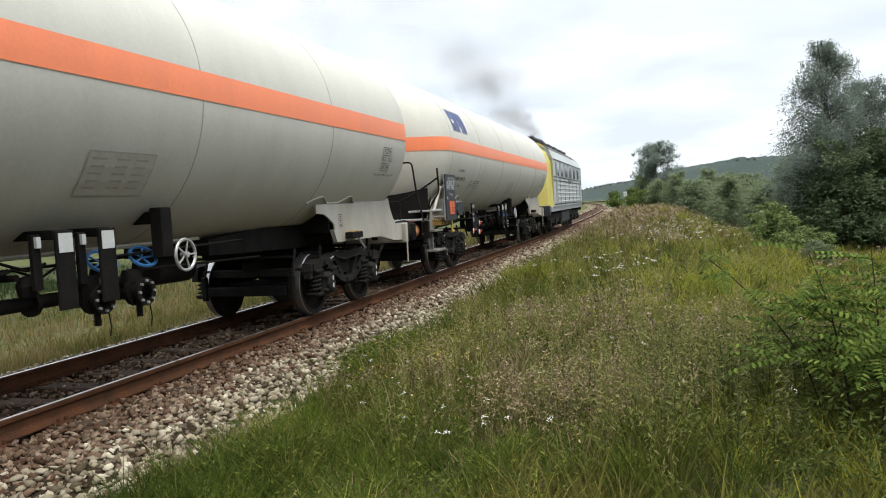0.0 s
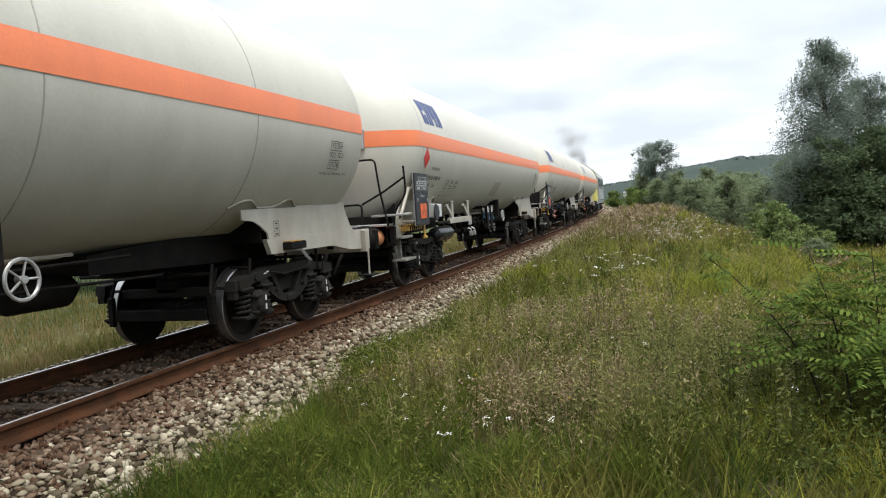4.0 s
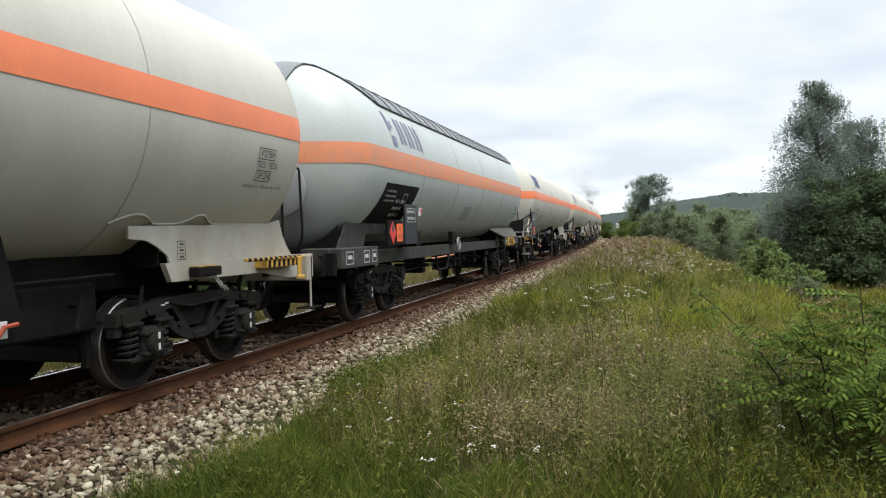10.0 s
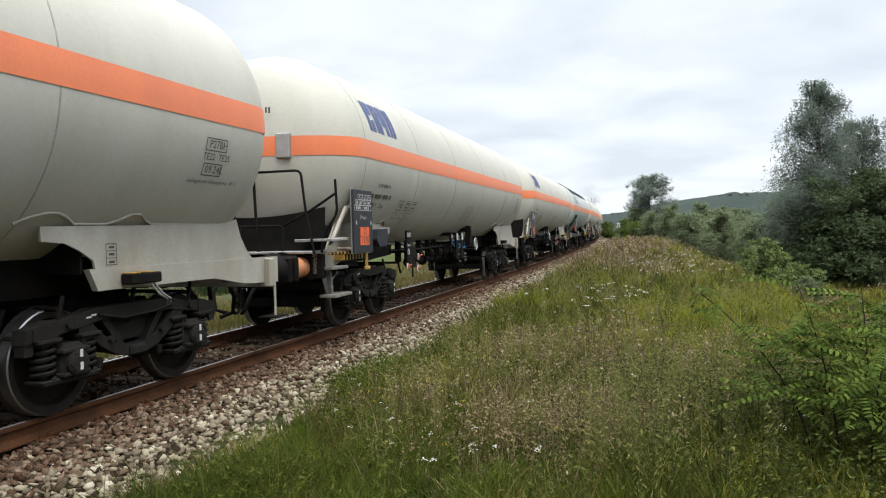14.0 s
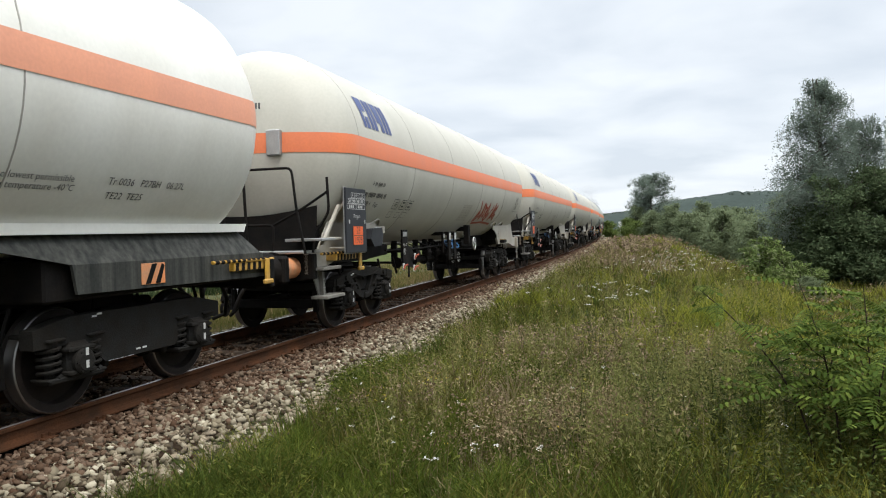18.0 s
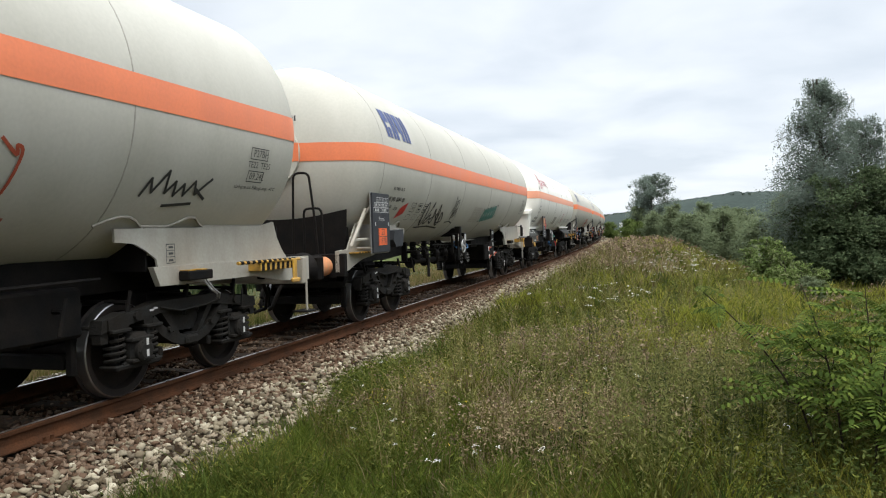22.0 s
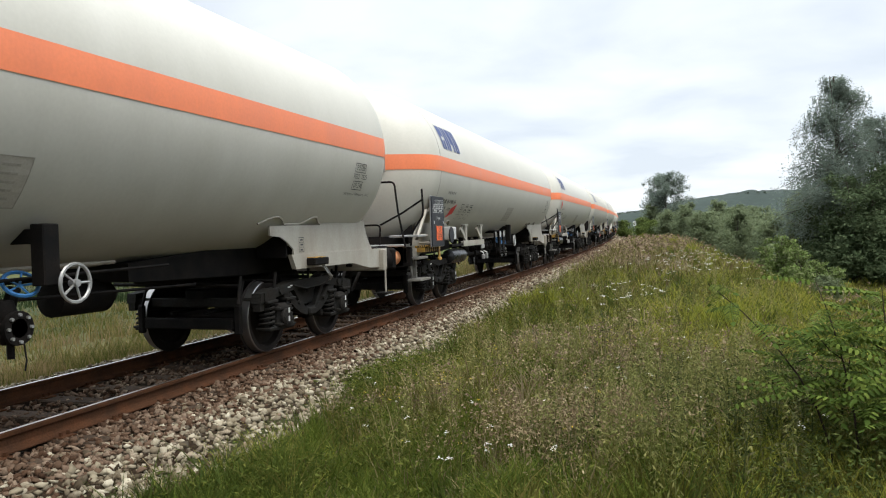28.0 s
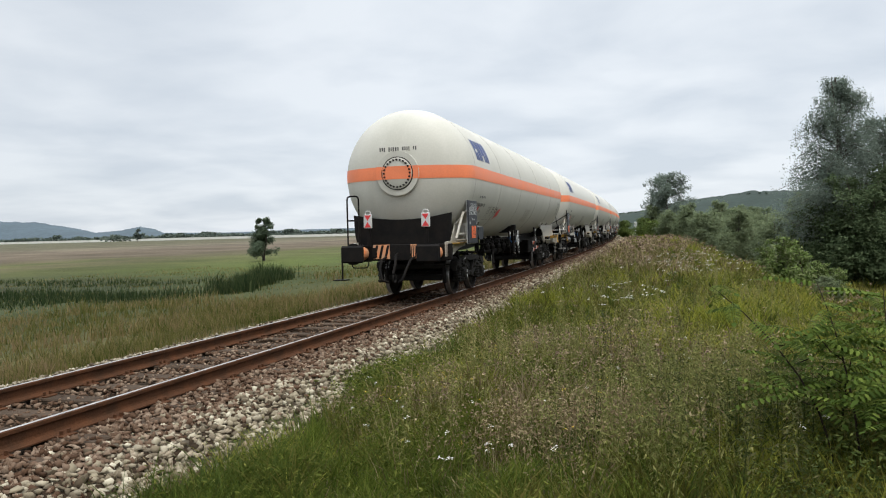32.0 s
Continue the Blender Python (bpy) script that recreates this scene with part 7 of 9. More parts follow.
def strips(base, height, width, lean, rng, seg=3, bearing=None):
    """Curved tapering blades: base points (n, 3), heights, widths and how far each tip leans over."""
    n = len(base)
    az, face = rng.uniform(0, 2 * np.pi, n), rng.uniform(0, 2 * np.pi, n)
    az = az if bearing is None else bearing
    dx, dy = np.cos(az) * lean, np.sin(az) * lean
    wx, wy = np.cos(face) * width * 0.5, np.sin(face) * width * 0.5
    rows = []
    for i in range(seg + 1):
        t = i / seg
        k = (1 - t) ** 0.7 if i < seg else 0.06
        cx, cy, cz = base[:, 0] + dx * t * t, base[:, 1] + dy * t * t, base[:, 2] + height * (t - 0.18 * t * t * np.minimum(1.5, lean / np.maximum(height, 0.01)))
        rows.append(np.stack([cx - wx * k, cy - wy * k, cz], -1))
        rows.append(np.stack([cx + wx * k, cy + wy * k, cz], -1))
    v = np.stack(rows, 1).reshape(-1, 3)
    m = 2 * (seg + 1)
    q = np.array([(2 * i, 2 * i + 1, 2 * i + 3, 2 * i + 2) for i in range(seg)])
    f = (q[None] + m * np.arange(n)[:, None, None]).reshape(-1, 4)
    return v, f


def diamonds(c, size, rng, droop=0.0, aspect=0.45, facing=None):
    """Small bent leaves at the points c."""
    n = len(c)
    a = rng.normal(0, 1, (n, 3))
    a[:, 2] = a[:, 2] * 0.6 - droop
    a /= np.linalg.norm(a, axis=1, keepdims=True)
    b = np.cross(a, rng.normal(0, 1, (n, 3)) if facing is None else facing + rng.normal(0, 0.45, (n, 3)))
    b /= np.maximum(1e-6, np.linalg.norm(b, axis=1, keepdims=True))
    s = (size * rng.uniform(0.6, 1.3, n))[:, None] if np.ndim(size) == 0 else (size * rng.uniform(0.7, 1.2, n))[:, None]
    v = np.stack([c - a * s, c + b * s * aspect, c + a * s, c - b * s * aspect], 1).reshape(-1, 3)
    f = np.arange(4 * n).reshape(-1, 4)
    return v, f


def joined(lists):
    vs, fs, o = [], [], 0
    for v, f in lists:
        vs.append(v), fs.append(f + o)
        o += len(v)
    return np.concatenate(vs), np.concatenate(fs)


def sown(rng, n, x0, y0, y1, right):
    """Random places on the verge, from the ballast's edge to the line x = right(y)."""
    y = rng.uniform(y0, y1, n)
    edge = shoulder_edge(y) + 0.06 - BEND * y * y / 2
    x = edge + x0 + rng.uniform(0, 1, n) * (right(y) - edge - x0)
    return x, y


def patch_noise(x, y, scale, seed):
    a = np.sin(x * scale + seed) * np.cos(y * scale * 0.8 + seed * 1.7) + 0.6 * np.sin((x + y) * scale * 1.9 + seed * 2.3) + 0.4 * np.cos((x - 1.6 * y) * scale * 2.7 + seed)
    return a / 2


def view_right(y):
    return 7.0 + 0.27 * y


def dryness(x, y):
    """Where the growth has dried out: the middle of the bank beside the path, and its crest further off."""
    k = patch_noise(x, y, 0.55, 5.0) * 0.8 + 0.85 * np.exp(-((x - 5.0) / 0.75) ** 2 - ((y - 6.5) / 0.9) ** 2) + 0.55 * np.exp(-((x - 4.0) / 0.7) ** 2 - ((y - 5.7) / 0.6) ** 2)
    k += 0.5 * np.exp(-((x - 3.3) / 0.35) ** 2 - ((y - 6.6) / 0.7) ** 2) + 0.35 * np.exp(-((x - 5.0) / 1.3) ** 2 - ((y - 8.5) / 2.2) ** 2) + 1.15 * np.exp(-((x - 4.2) / 2.0) ** 2 - ((y - 31) / 9) ** 2)
    return k


def lushness(x, y):
    """Where the growth stays fresh: along the stones, and in the dip before the viewpoint."""
    e = x + BEND * y * y / 2 - shoulder_edge(y)
    return 0.9 * np.exp(-(e / 0.75) ** 2) * (y < 11) + 0.85 * np.exp(-((x - 4.3) / 1.1) ** 2 - ((y - 4.4) / 0.75) ** 2) + 0.5 * patch_noise(x, y, 1.7, 8.0)


def tussocks(rng, n, y0, y1, blades, hgt, wid, kind):
    """Tufts of blades that lean out from their middle; kind(x, y) gives the odds of a tuft at each place."""
    x, y = sown(rng, n, 0.02, y0, y1, view_right)
    ok = rng.uniform(0, 1, n) < kind(x, y)
    x, y = x[ok], y[ok]
    size = np.clip(1 + 0.85 * patch_noise(x, y, 2.6, 6.0) + rng.normal(0, 0.3, len(x)), 0.28, 2.1)
    k = np.repeat(np.arange(len(x)), blades)
    m = len(k)
    a, r = rng.uniform(0, 6.283, m), rng.uniform(0, 1, m) ** 0.7
    spread_r = (0.05 + 0.10 * size[k]) * (hgt / 0.3)
    bx, by = x[k] + np.cos(a) * r * spread_r, y[k] + np.sin(a) * r * spread_r
    h = hgt * size[k] * rng.uniform(0.45, 1.15, m) * (1.05 - 0.35 * r)
    b = np.stack([bx, by, ground_z(bx, by) - 0.02], -1)
    return strips(b, h, wid * rng.uniform(0.6, 1.4, m), h * rng.uniform(0.2, 0.8, m), rng, 3, a + rng.normal(0, 0.6, m))


def build_verge():
    rng = np.random.default_rng(3)
    bands = ((3.3, 6.6, 1300, 24, 0.26, 0.012), (6.6, 11.5, 1500, 22, 0.28, 0.017), (11.5, 21, 1600, 19, 0.30, 0.025), (21, 38, 1700, 15, 0.33, 0.036), (38, 62, 900, 14, 0.36, 0.05))
    sorts = (("grass", GRASS_FRESH, "fresh green tufts of verge grass", lambda x, y: np.clip(0.16 + 0.75 * lushness(x, y) - 0.35 * dryness(x, y), 0.02, 1), 1.0),
             ("grass", GRASS, "olive green verge grass", lambda x, y: np.clip(0.5 + 0.45 * patch_noise(x, y, 1.1, 4.0) - 0.4 * lushness(x, y) - 0.35 * np.exp(-((x - 7.5) / 1.3) ** 2 - ((y - 13.5) / 4.5) ** 2), 0.1, 1), 1.0),
             ("grass", GRASS_LIME, "bright yellow-green grass on the bank", lambda x, y: np.clip(0.10 + 0.7 * patch_noise(x, y, 0.8, 12.0) + 1.1 * np.exp(-((x - 7.5) / 1.3) ** 2 - ((y - 13.5) / 4.5) ** 2) + 0.6 * np.exp(-((x - 5.5) / 0.8) ** 2 - ((y - 11) / 1.8) ** 2) + 0.25 * smoothstep(8, 14, y) - 0.4 * dryness(x, y), 0.0, 1), 0.95),
             ("dry_grass", GRASS_STRAW, "bleached straw-coloured grass in patches", lambda x, y: np.clip(0.03 + 0.42 * dryness(x, y) + 0.25 * patch_noise(x, y, 2.4, 1.0), 0.02, 0.7), 1.1))
    for name, mat, label, odds, tall in sorts:
        v, f = joined([tussocks(rng, n, y0, y1, blades, hgt * tall, wid, odds) for y0, y1, n, blades, hgt, wid in bands])
        tagged(new(name, mesh_of(name, v, f, (mat,))), label, "grass", kind="stuff")
    # a thin low sward between the tufts, and the verge beside and behind the viewpoint
    lots = []
    for y0, y1, n, wid in ((3.2, 7, 5500, 0.010), (7, 13, 5000, 0.015), (13, 26, 5000, 0.026), (26, 62, 7000, 0.05)):
        x, y = sown(rng, n, 0.0, y0, y1, view_right)
        h = rng.uniform(0.05, 0.17, n)
        lots.append(strips(np.stack([x, y, ground_z(x, y) - 0.02], -1), h, wid * rng.uniform(0.6, 1.5, n), h * rng.uniform(0.3, 1.2, n), rng, 2))
    for x0, x1, y0, y1, n, wid in ((2.5, 9.0, -9, 3.2, 12000, 0.016), (8.5, 15, -4, 20, 9000, 0.03), (12, 22, 14, 60, 9000, 0.06)):
        x, y = rng.uniform(x0, x1, n), rng.uniform(y0, y1, n)
        ok = np.hypot(x - 5.94, y) > 1.0
        x, y = x[ok], y[ok]
        h = 0.26 * rng.uniform(0.4, 1.2, len(x)) * np.clip(1 + 0.6 * patch_noise(x, y, 0.9, 2.0), 0.3, 2)
        lots.append(strips(np.stack([x, y, ground_z(x, y) - 0.02], -1), h, wid * rng.uniform(0.6, 1.5, len(x)), h * rng.uniform(0.15, 0.9, len(x)), rng, 2))
    v, f = joined(lots)
    tagged(new("grass", mesh_of("grass", v, f, (GRASS,))), "low uneven sward of the verge", "grass", kind="stuff")

    # brown seeding stalks in patches, each with a loose umbrella of seed heads
    lots = []
    for y0, y1, n, q in ((4.6, 8, 430, 1.0), (8, 14, 420, 1.3), (14, 26, 500, 1.9), (26, 60, 1300, 3.4)):
        x, y = sown(rng, n * 3, 0.3, y0, y1, view_right)
        k = dryness(x, y) + 0.55 * patch_noise(x, y, 2.6, 3.3)
        ok = (k > 0.46) & (rng.uniform(0, 1, len(k)) < 0.1 + k)
        x, y = x[ok][:n], y[ok][:n]
        m = len(x)
        h = rng.uniform(0.26, 0.56, m)
        z = ground_z(x, y)
        lots.append(strips(np.stack([x, y, z - 0.02], -1), h, np.full(m, 0.0042 * q), h * 0.1, rng, 3))
        for e in range(8):
            a, r = rng.uniform(0, 6.283, m), rng.uniform(0.01, 0.085, m)
            c = np.stack([x + np.cos(a) * r, y + np.sin(a) * r, z + h * 1.02 - r * 0.35 + rng.normal(0, 0.012, m)], -1)
            lots.append(diamonds(c, 0.0125 * q, rng, aspect=0.6))
            if e < 5:
                lots.append(diamonds(np.stack([x + np.cos(a) * r * 0.5, y + np.sin(a) * r * 0.5, z + h * 0.86], -1), 0.03 * q ** 0.5, rng, -1.2, 0.06))
    m = 420
    x, y = rng.normal(5.15, 0.42, m), rng.normal(5.35, 0.38, m)
    h, z = rng.uniform(0.26, 0.50, m), ground_z(x, y)
    gold = [strips(np.stack([x, y, z - 0.02], -1), h, np.full(m, 0.005), h * 0.15, rng, 3)]
    for e in range(14):
        gold.append(diamonds(np.stack([x + rng.normal(0, 0.02, m), y + rng.normal(0, 0.02, m), z + h * rng.uniform(0.62, 1.04, m)], -1), 0.013, rng, -0.6, 0.42))
    v, f = joined(gold)
    tagged(new("seeding_weeds", mesh_of("seeding_weeds", v, f, (GRASS_STRAW,))), "golden seeding weeds close to the path", "weeds", kind="stuff")
    v, f = joined(lots)
    tagged(new("dry_weeds", mesh_of("dry_weeds", v, f, (GRASS_DRY,))), "dry pinkish-brown seeding weeds standing in patches", "weeds", kind="stuff")

    # leafy herbs: low mats and upright plants
    lots = []
    for y0, y1, n, s in ((3.4, 7, 1500, 0.5), (7, 13, 1200, 0.9), (13, 28, 900, 2.0)):
        x, y = sown(rng, n, 0.0, y0, y1, view_right)
        x2, y2 = rng.normal(2.72, 0.2, 260), rng.normal(7.7, 0.5, 260)
        if y0 == 7:
            x, y = np.concatenate([x, x2]), np.concatenate([y, y2])
        k = patch_noise(x, y, 0.8, 9.0)
        ok = (k > 0.1) | ((np.abs(x - 2.75) < 0.7) & (np.abs(y - 7.9) < 1.3))
        x, y = x[ok], y[ok]
        z = ground_z(x, y)
        for i in range(26):
            h = rng.uniform(0.03, 0.34, len(x))
            c = np.stack([x + rng.normal(0, 0.07, len(x)), y + rng.normal(0, 0.07, len(x)), z + h], -1)
            lots.append(diamonds(c, 0.023 * s ** 0.5, rng, -0.4, 0.26))
    # lush leafy growth along the edge of the ballast
    m = 1100
    x, y = rng.normal(3.35, 0.55, m), rng.normal(5.6, 1.15, m)
    ok = (x > shoulder_edge(y) + 0.1) & (patch_noise(x, y, 2.4, 7.0) > -0.15)
    x, y = x[ok], y[ok]
    top = rng.uniform(0.12, 0.36, len(x))
    for i in range(22):
        c = np.stack([x + rng.normal(0, 0.05, len(x)), y + rng.normal(0, 0.05, len(x)), ground_z(x, y) + top * rng.uniform(0.1, 1.0, len(x))], -1)
        lots.append(diamonds(c, 0.022, rng, -0.5, 0.22))
    v, f = joined(lots)
    tagged(new("herbs", mesh_of("herbs", v, f, (HERB,))), "low dark green leafy herbs among the grass", "weeds", kind="stuff")
    # the thicket at the foot of the saplings
    lots = []
    m = 15000
    x, y = rng.uniform(6.45, 8.8, m), rng.uniform(4.2, 8.0, m)
    c = np.stack([x, y, ground_z(x, y) + rng.uniform(0, 1, m) ** 1.2 * np.clip(0.12 + 0.5 * (x - 6.45) + 0.2 * patch_noise(x, y, 3.0, 2.0), 0.1, 0.62)], -1)
    lots.append(diamonds(c, 0.022, rng, -0.3, aspect=0.36))
    v, f = joined(lots)
    tagged(new("undergrowth", mesh_of("undergrowth", v, f, (THICKET,))), "dark leafy undergrowth at the foot of the saplings", "undergrowth", kind="stuff")


build_verge()


def weed_stem(rng, x, y, h, leaves, leaf, reach, thick, up):
    """One upright stem with narrow leaves all along it."""
    z = ground_height(x, y)
    lean, a0 = abs(rng.normal(0, 0.06)), rng.uniform(0, 6.283)
    out = [strips(np.array([[x, y, z - 0.02]]), np.array([h]), np.array([thick]), np.array([lean]), rng, 4, np.array([a0]))]
    t, a = rng.uniform(0.12, 1.0, leaves), rng.uniform(0, 6.283, leaves)
    r = reach * (1.1 - t * 0.8)
    c = np.stack([x + np.cos(a) * r + math.cos(a0) * lean * t * t, y + np.sin(a) * r + math.sin(a0) * lean * t * t, z + h * t], -1)
    out.append(diamonds(c, leaf * (1.15 - 0.6 * t), rng, up, 0.2))
    return out


def build_tall_weeds():
    """Upright leafy weed stems, singly and in loose groups, and tufts of coarse bright grass."""
    rng = np.random.default_rng(44)
    pale, dark, tufts = [], [], []
    homes = [(4.9, 7.2), (5.15, 6.9), (5.9, 4.75), (5.82, 4.6), (5.95, 4.95), (6.0, 5.6), (5.9, 6.6), (4.4, 9.2), (5.4, 9.6), (6.4, 8.4), (4.2, 11.5), (6.0, 12.4), (5.0, 14.5), (7.1, 14.0), (5.8, 4.3), (3.6, 8.6)]
    homes += [(rng.uniform(3.4, 6.4), rng.uniform(4.6, 10)) for _ in range(44)] + [(rng.uniform(5.3, 6.6), rng.uniform(4.4, 7.5)) for _ in range(22)] + [(rng.uniform(3.0, 8.0), rng.uniform(10, 22)) for _ in range(60)]
    for hx, hy in homes:
        for _ in range(int(rng.integers(2, 6))):
            h = rng.uniform(0.42, 0.76)
            pale += weed_stem(rng, hx + rng.normal(0, 0.15), hy + rng.normal(0, 0.25), h, int(h * 120), 0.032, 0.05, 0.010, -0.8)
    gloomy = [(5.42, 5.1), (5.36, 5.3), (5.3, 5.05), (5.75, 5.6), (5.85, 5.5), (5.9, 5.7), (6.1, 5.2), (6.25, 5.5), (6.3, 4.9), (6.45, 5.3), (6.6, 5.1), (6.5, 4.7), (6.2, 4.6), (5.2, 7.8), (5.6, 7.6), (4.55, 9.7), (5.0, 10.4)]
    gloomy += [(rng.uniform(5.7, 6.9), rng.uniform(4.5, 7.5)) for _ in range(26)] + [(rng.uniform(4.6, 6.2), rng.uniform(9, 15)) for _ in range(18)]
    for hx, hy in gloomy:
        for _ in range(int(rng.integers(2, 5))):
            h = rng.uniform(0.36, 0.68)
            dark += weed_stem(rng, hx + rng.normal(0, 0.07), hy + rng.normal(0, 0.1), h, int(h * 70), 0.034, 0.06, 0.011, -0.3)
    v, f = joined(pale)
    tagged(new("tall_weeds", mesh_of("tall_weeds", v, f, (SPIKE,))), "upright yellowish-green leafy weed stems", "weeds", kind="stuff")
    v, f = joined(dark)
    tagged(new("tall_weeds", mesh_of("tall_weeds", v, f, (MUGWORT,))), "dark leafy weed stems with brown tops", "weeds", kind="stuff")
    spots = [(rng.uniform(2.8, 5.9), rng.uniform(3.6, 6.2)) for _ in range(70)] + [(rng.uniform(2.9, 4.4), rng.uniform(3.5, 5.6)) for _ in range(75)] + [(rng.uniform(2.6, 7.0), rng.uniform(6.2, 13)) for _ in range(60)] + [(rng.normal(2.72, 0.14), rng.normal(8.1, 0.35)) for _ in range(14)]
    for hx, hy in spots:
        m = int(rng.integers(30, 70))
        b = np.stack([hx + rng.normal(0, 0.05, m), hy + rng.normal(0, 0.05, m), np.zeros(m)], -1)
        b[:, 2] = ground_z(b[:, 0], b[:, 1]) - 0.02
        h = rng.uniform(0.15, 0.36, m)
        tufts.append(strips(b, h, rng.uniform(0.007, 0.014, m), h * rng.uniform(0.3, 1.0, m), rng, 4))
    v, f = joined(tufts)
    tagged(new("grass_tufts", mesh_of("grass_tufts", v, f, (TUFT,))), "coarse bright green grass tufts", "grass", kind="stuff")


build_tall_weeds()


def blossoms(name, places, size, heads, mat, label, rng, rise):
    """Flat umbels of little blossoms, each on its stem."""
    vs, st = [], []
    for x, y in places:
        z = ground_height(x, y) + rng.uniform(*rise)
        tilt = rng.normal(0, 0.12, 2)
        st.append((x, y, z))
        r = size * rng.uniform(0.6, 1.25)
        p = rng.uniform(0, 1, heads) ** 0.5 * r
        a = rng.uniform(0, 6.283, heads)
        c = np.stack([x + p * np.cos(a), y + p * np.sin(a), z + p * (tilt[0] * np.cos(a) + tilt[1] * np.sin(a)) + rng.normal(0, 0.006, heads)], -1)
        vs.append(c)
    c = np.concatenate(vs)
    n = len(c)
    s = size * 0.26 * rng.uniform(0.7, 1.2, n)
    ang = np.linspace(0, 2 * np.pi, 6)[:-1]
    v = np.stack([c + np.stack([s * np.cos(q), s * np.sin(q), rng.normal(0, 0.2, n) * s], -1) for q in ang], 1).reshape(-1, 3)
    ob = new(name, mesh_of(name, v, np.arange(5 * n).reshape(-1, 5), (mat,)))
    tagged(ob, label, "flowers", kind="stuff")
    st = np.array(st)
    g = ground_z(st[:, 0], st[:, 1])
    v, f = strips(np.stack([st[:, 0], st[:, 1], g], -1), st[:, 2] - g, np.full(len(st), 0.006), np.full(len(st), 0.01), rng, 2)
    return v, f


def build_flowers():
    rng = np.random.default_rng(21)
    far = [(rng.normal(6.2, 0.8), rng.normal(21.0, 2.6)) for _ in range(85)] + [(rng.normal(5.0, 0.6), rng.normal(14.2, 0.7)) for _ in range(26)] + [(rng.normal(7.2, 0.7), rng.normal(26, 2)) for _ in range(26)]
    a = blossoms("white_flowers", far, 0.052, 12, PETAL, "white umbel flowers on the bank", rng, (0.3, 0.55))
    spots = ((4.39, 5.94), (5.3, 8.95), (5.96, 7.25), (5.46, 6.6), (3.79, 5.44), (3.65, 5.09), (4.87, 4.54), (4.75, 4.6), (4.6, 4.5), (5.1, 4.62), (4.3, 4.7), (4.05, 4.85), (6.2, 9.5), (5.7, 6.3), (3.9, 7.5), (4.6, 9.5), (5.2, 12.5), (6.4, 13.0))
    near = []
    for x, y in spots:
        for _ in range(int(rng.integers(1, 4))):
            near.append((x + rng.normal(0, 0.09), y + rng.normal(0, 0.12)))
    for _ in range(26):
        y = rng.uniform(4.4, 13)
        near.append((rng.uniform(2.7, view_right(y) - 1.0), y))
    b = blossoms("white_flowers", near, 0.024, 9, PETAL, "small white flowers among the near grass", rng, (0.3, 0.48))
    yel = [(rng.uniform(3.2, 5.8), rng.uniform(4.4, 9.5)) for _ in range(40)] + [(rng.normal(3.79, 0.10), rng.normal(6.44, 0.12)) for _ in range(22)] + [(rng.normal(3.55, 0.1), rng.normal(5.95, 0.1)) for _ in range(8)] + [(rng.normal(5.2, 0.2), rng.normal(9.3, 0.3)) for _ in range(10)]
    c = blossoms("yellow_flowers", yel, 0.016, 7, PETAL_Y, "clusters of small yellow flowers", rng, (0.28, 0.45))
    v, f = joined([a, b, c])
    tagged(new("flower_stems", mesh_of("flower_stems", v, f, (HERB,))), "thin green flower stems", "weeds", kind="stuff")


build_flowers()


def build_field():
    rng = np.random.default_rng(6)
    lots = []
    for x0, x1, y0, y1, n, h, w in ((-6.5, -2.2, 3.5, 16, 13000, 0.38, 0.015), (-9, -2.3, 16, 40, 13000, 0.42, 0.028), (-16, -6.5, 6, 26, 10000, 0.42, 0.03), (-40, -9, 18, 60, 11000, 0.16, 0.04), (-16, -2.5, 40, 90, 7000, 0.45, 0.06)):
        x, y = rng.uniform(x0, x1, n), rng.uniform(y0, y1, n)
        x = x - BEND * y * y / 2
        edge = np.clip((-x - BEND * y * y / 2 - 2.0) / 1.2, 0.25, 1)
        hh = h * rng.uniform(0.4, 1.3, n) * edge * (1 + 0.4 * patch_noise(x, y, 0.5, 1.0))
        lots.append(strips(np.stack([x, y, ground_z(x, y) - 0.03], -1), hh, w * rng.uniform(0.6, 1.5, n), hh * rng.uniform(0.1, 0.6, n), rng))
    v, f = joined(lots)
    tagged(new("meadow_grass", mesh_of("meadow_grass", v, f, (FIELD_GRASS,))), "tall pale meadow grass beside the line", "grass", kind="stuff")
    lots = []
    for n, xa, ya, xb, yb, s, h in ((3000, -36, 30, -15.4, 28.0, 1.1, 0.62), (1500, -28, 24.5, -17, 27, 1.3, 0.42), (2600, -14.6, 29.6, -18.4, 42.0, 0.40, 1.15), (1400, -40, 40, -22, 38, 1.6, 0.4)):
        t = rng.uniform(0, 1, n)
        x, y = xa + (xb - xa) * t + rng.normal(0, s, n), ya + (yb - ya) * t + rng.normal(0, s, n)
        hh = h * rng.uniform(0.5, 1.2, n) * (0.8 + 0.4 * patch_noise(x, y, 1.3, 4.0))
        lots.append(strips(np.stack([x, y, ground_z(x, y) - 0.03], -1), hh, 0.045 * rng.uniform(0.6, 1.5, n), hh * rng.uniform(0.1, 0.45, n), rng))
    v, f = joined(lots)
    tagged(new("reeds", mesh_of("reeds", v, f, (REED,))), "dark green reeds and sedge in a ditch", "reeds", kind="stuff")


build_field()


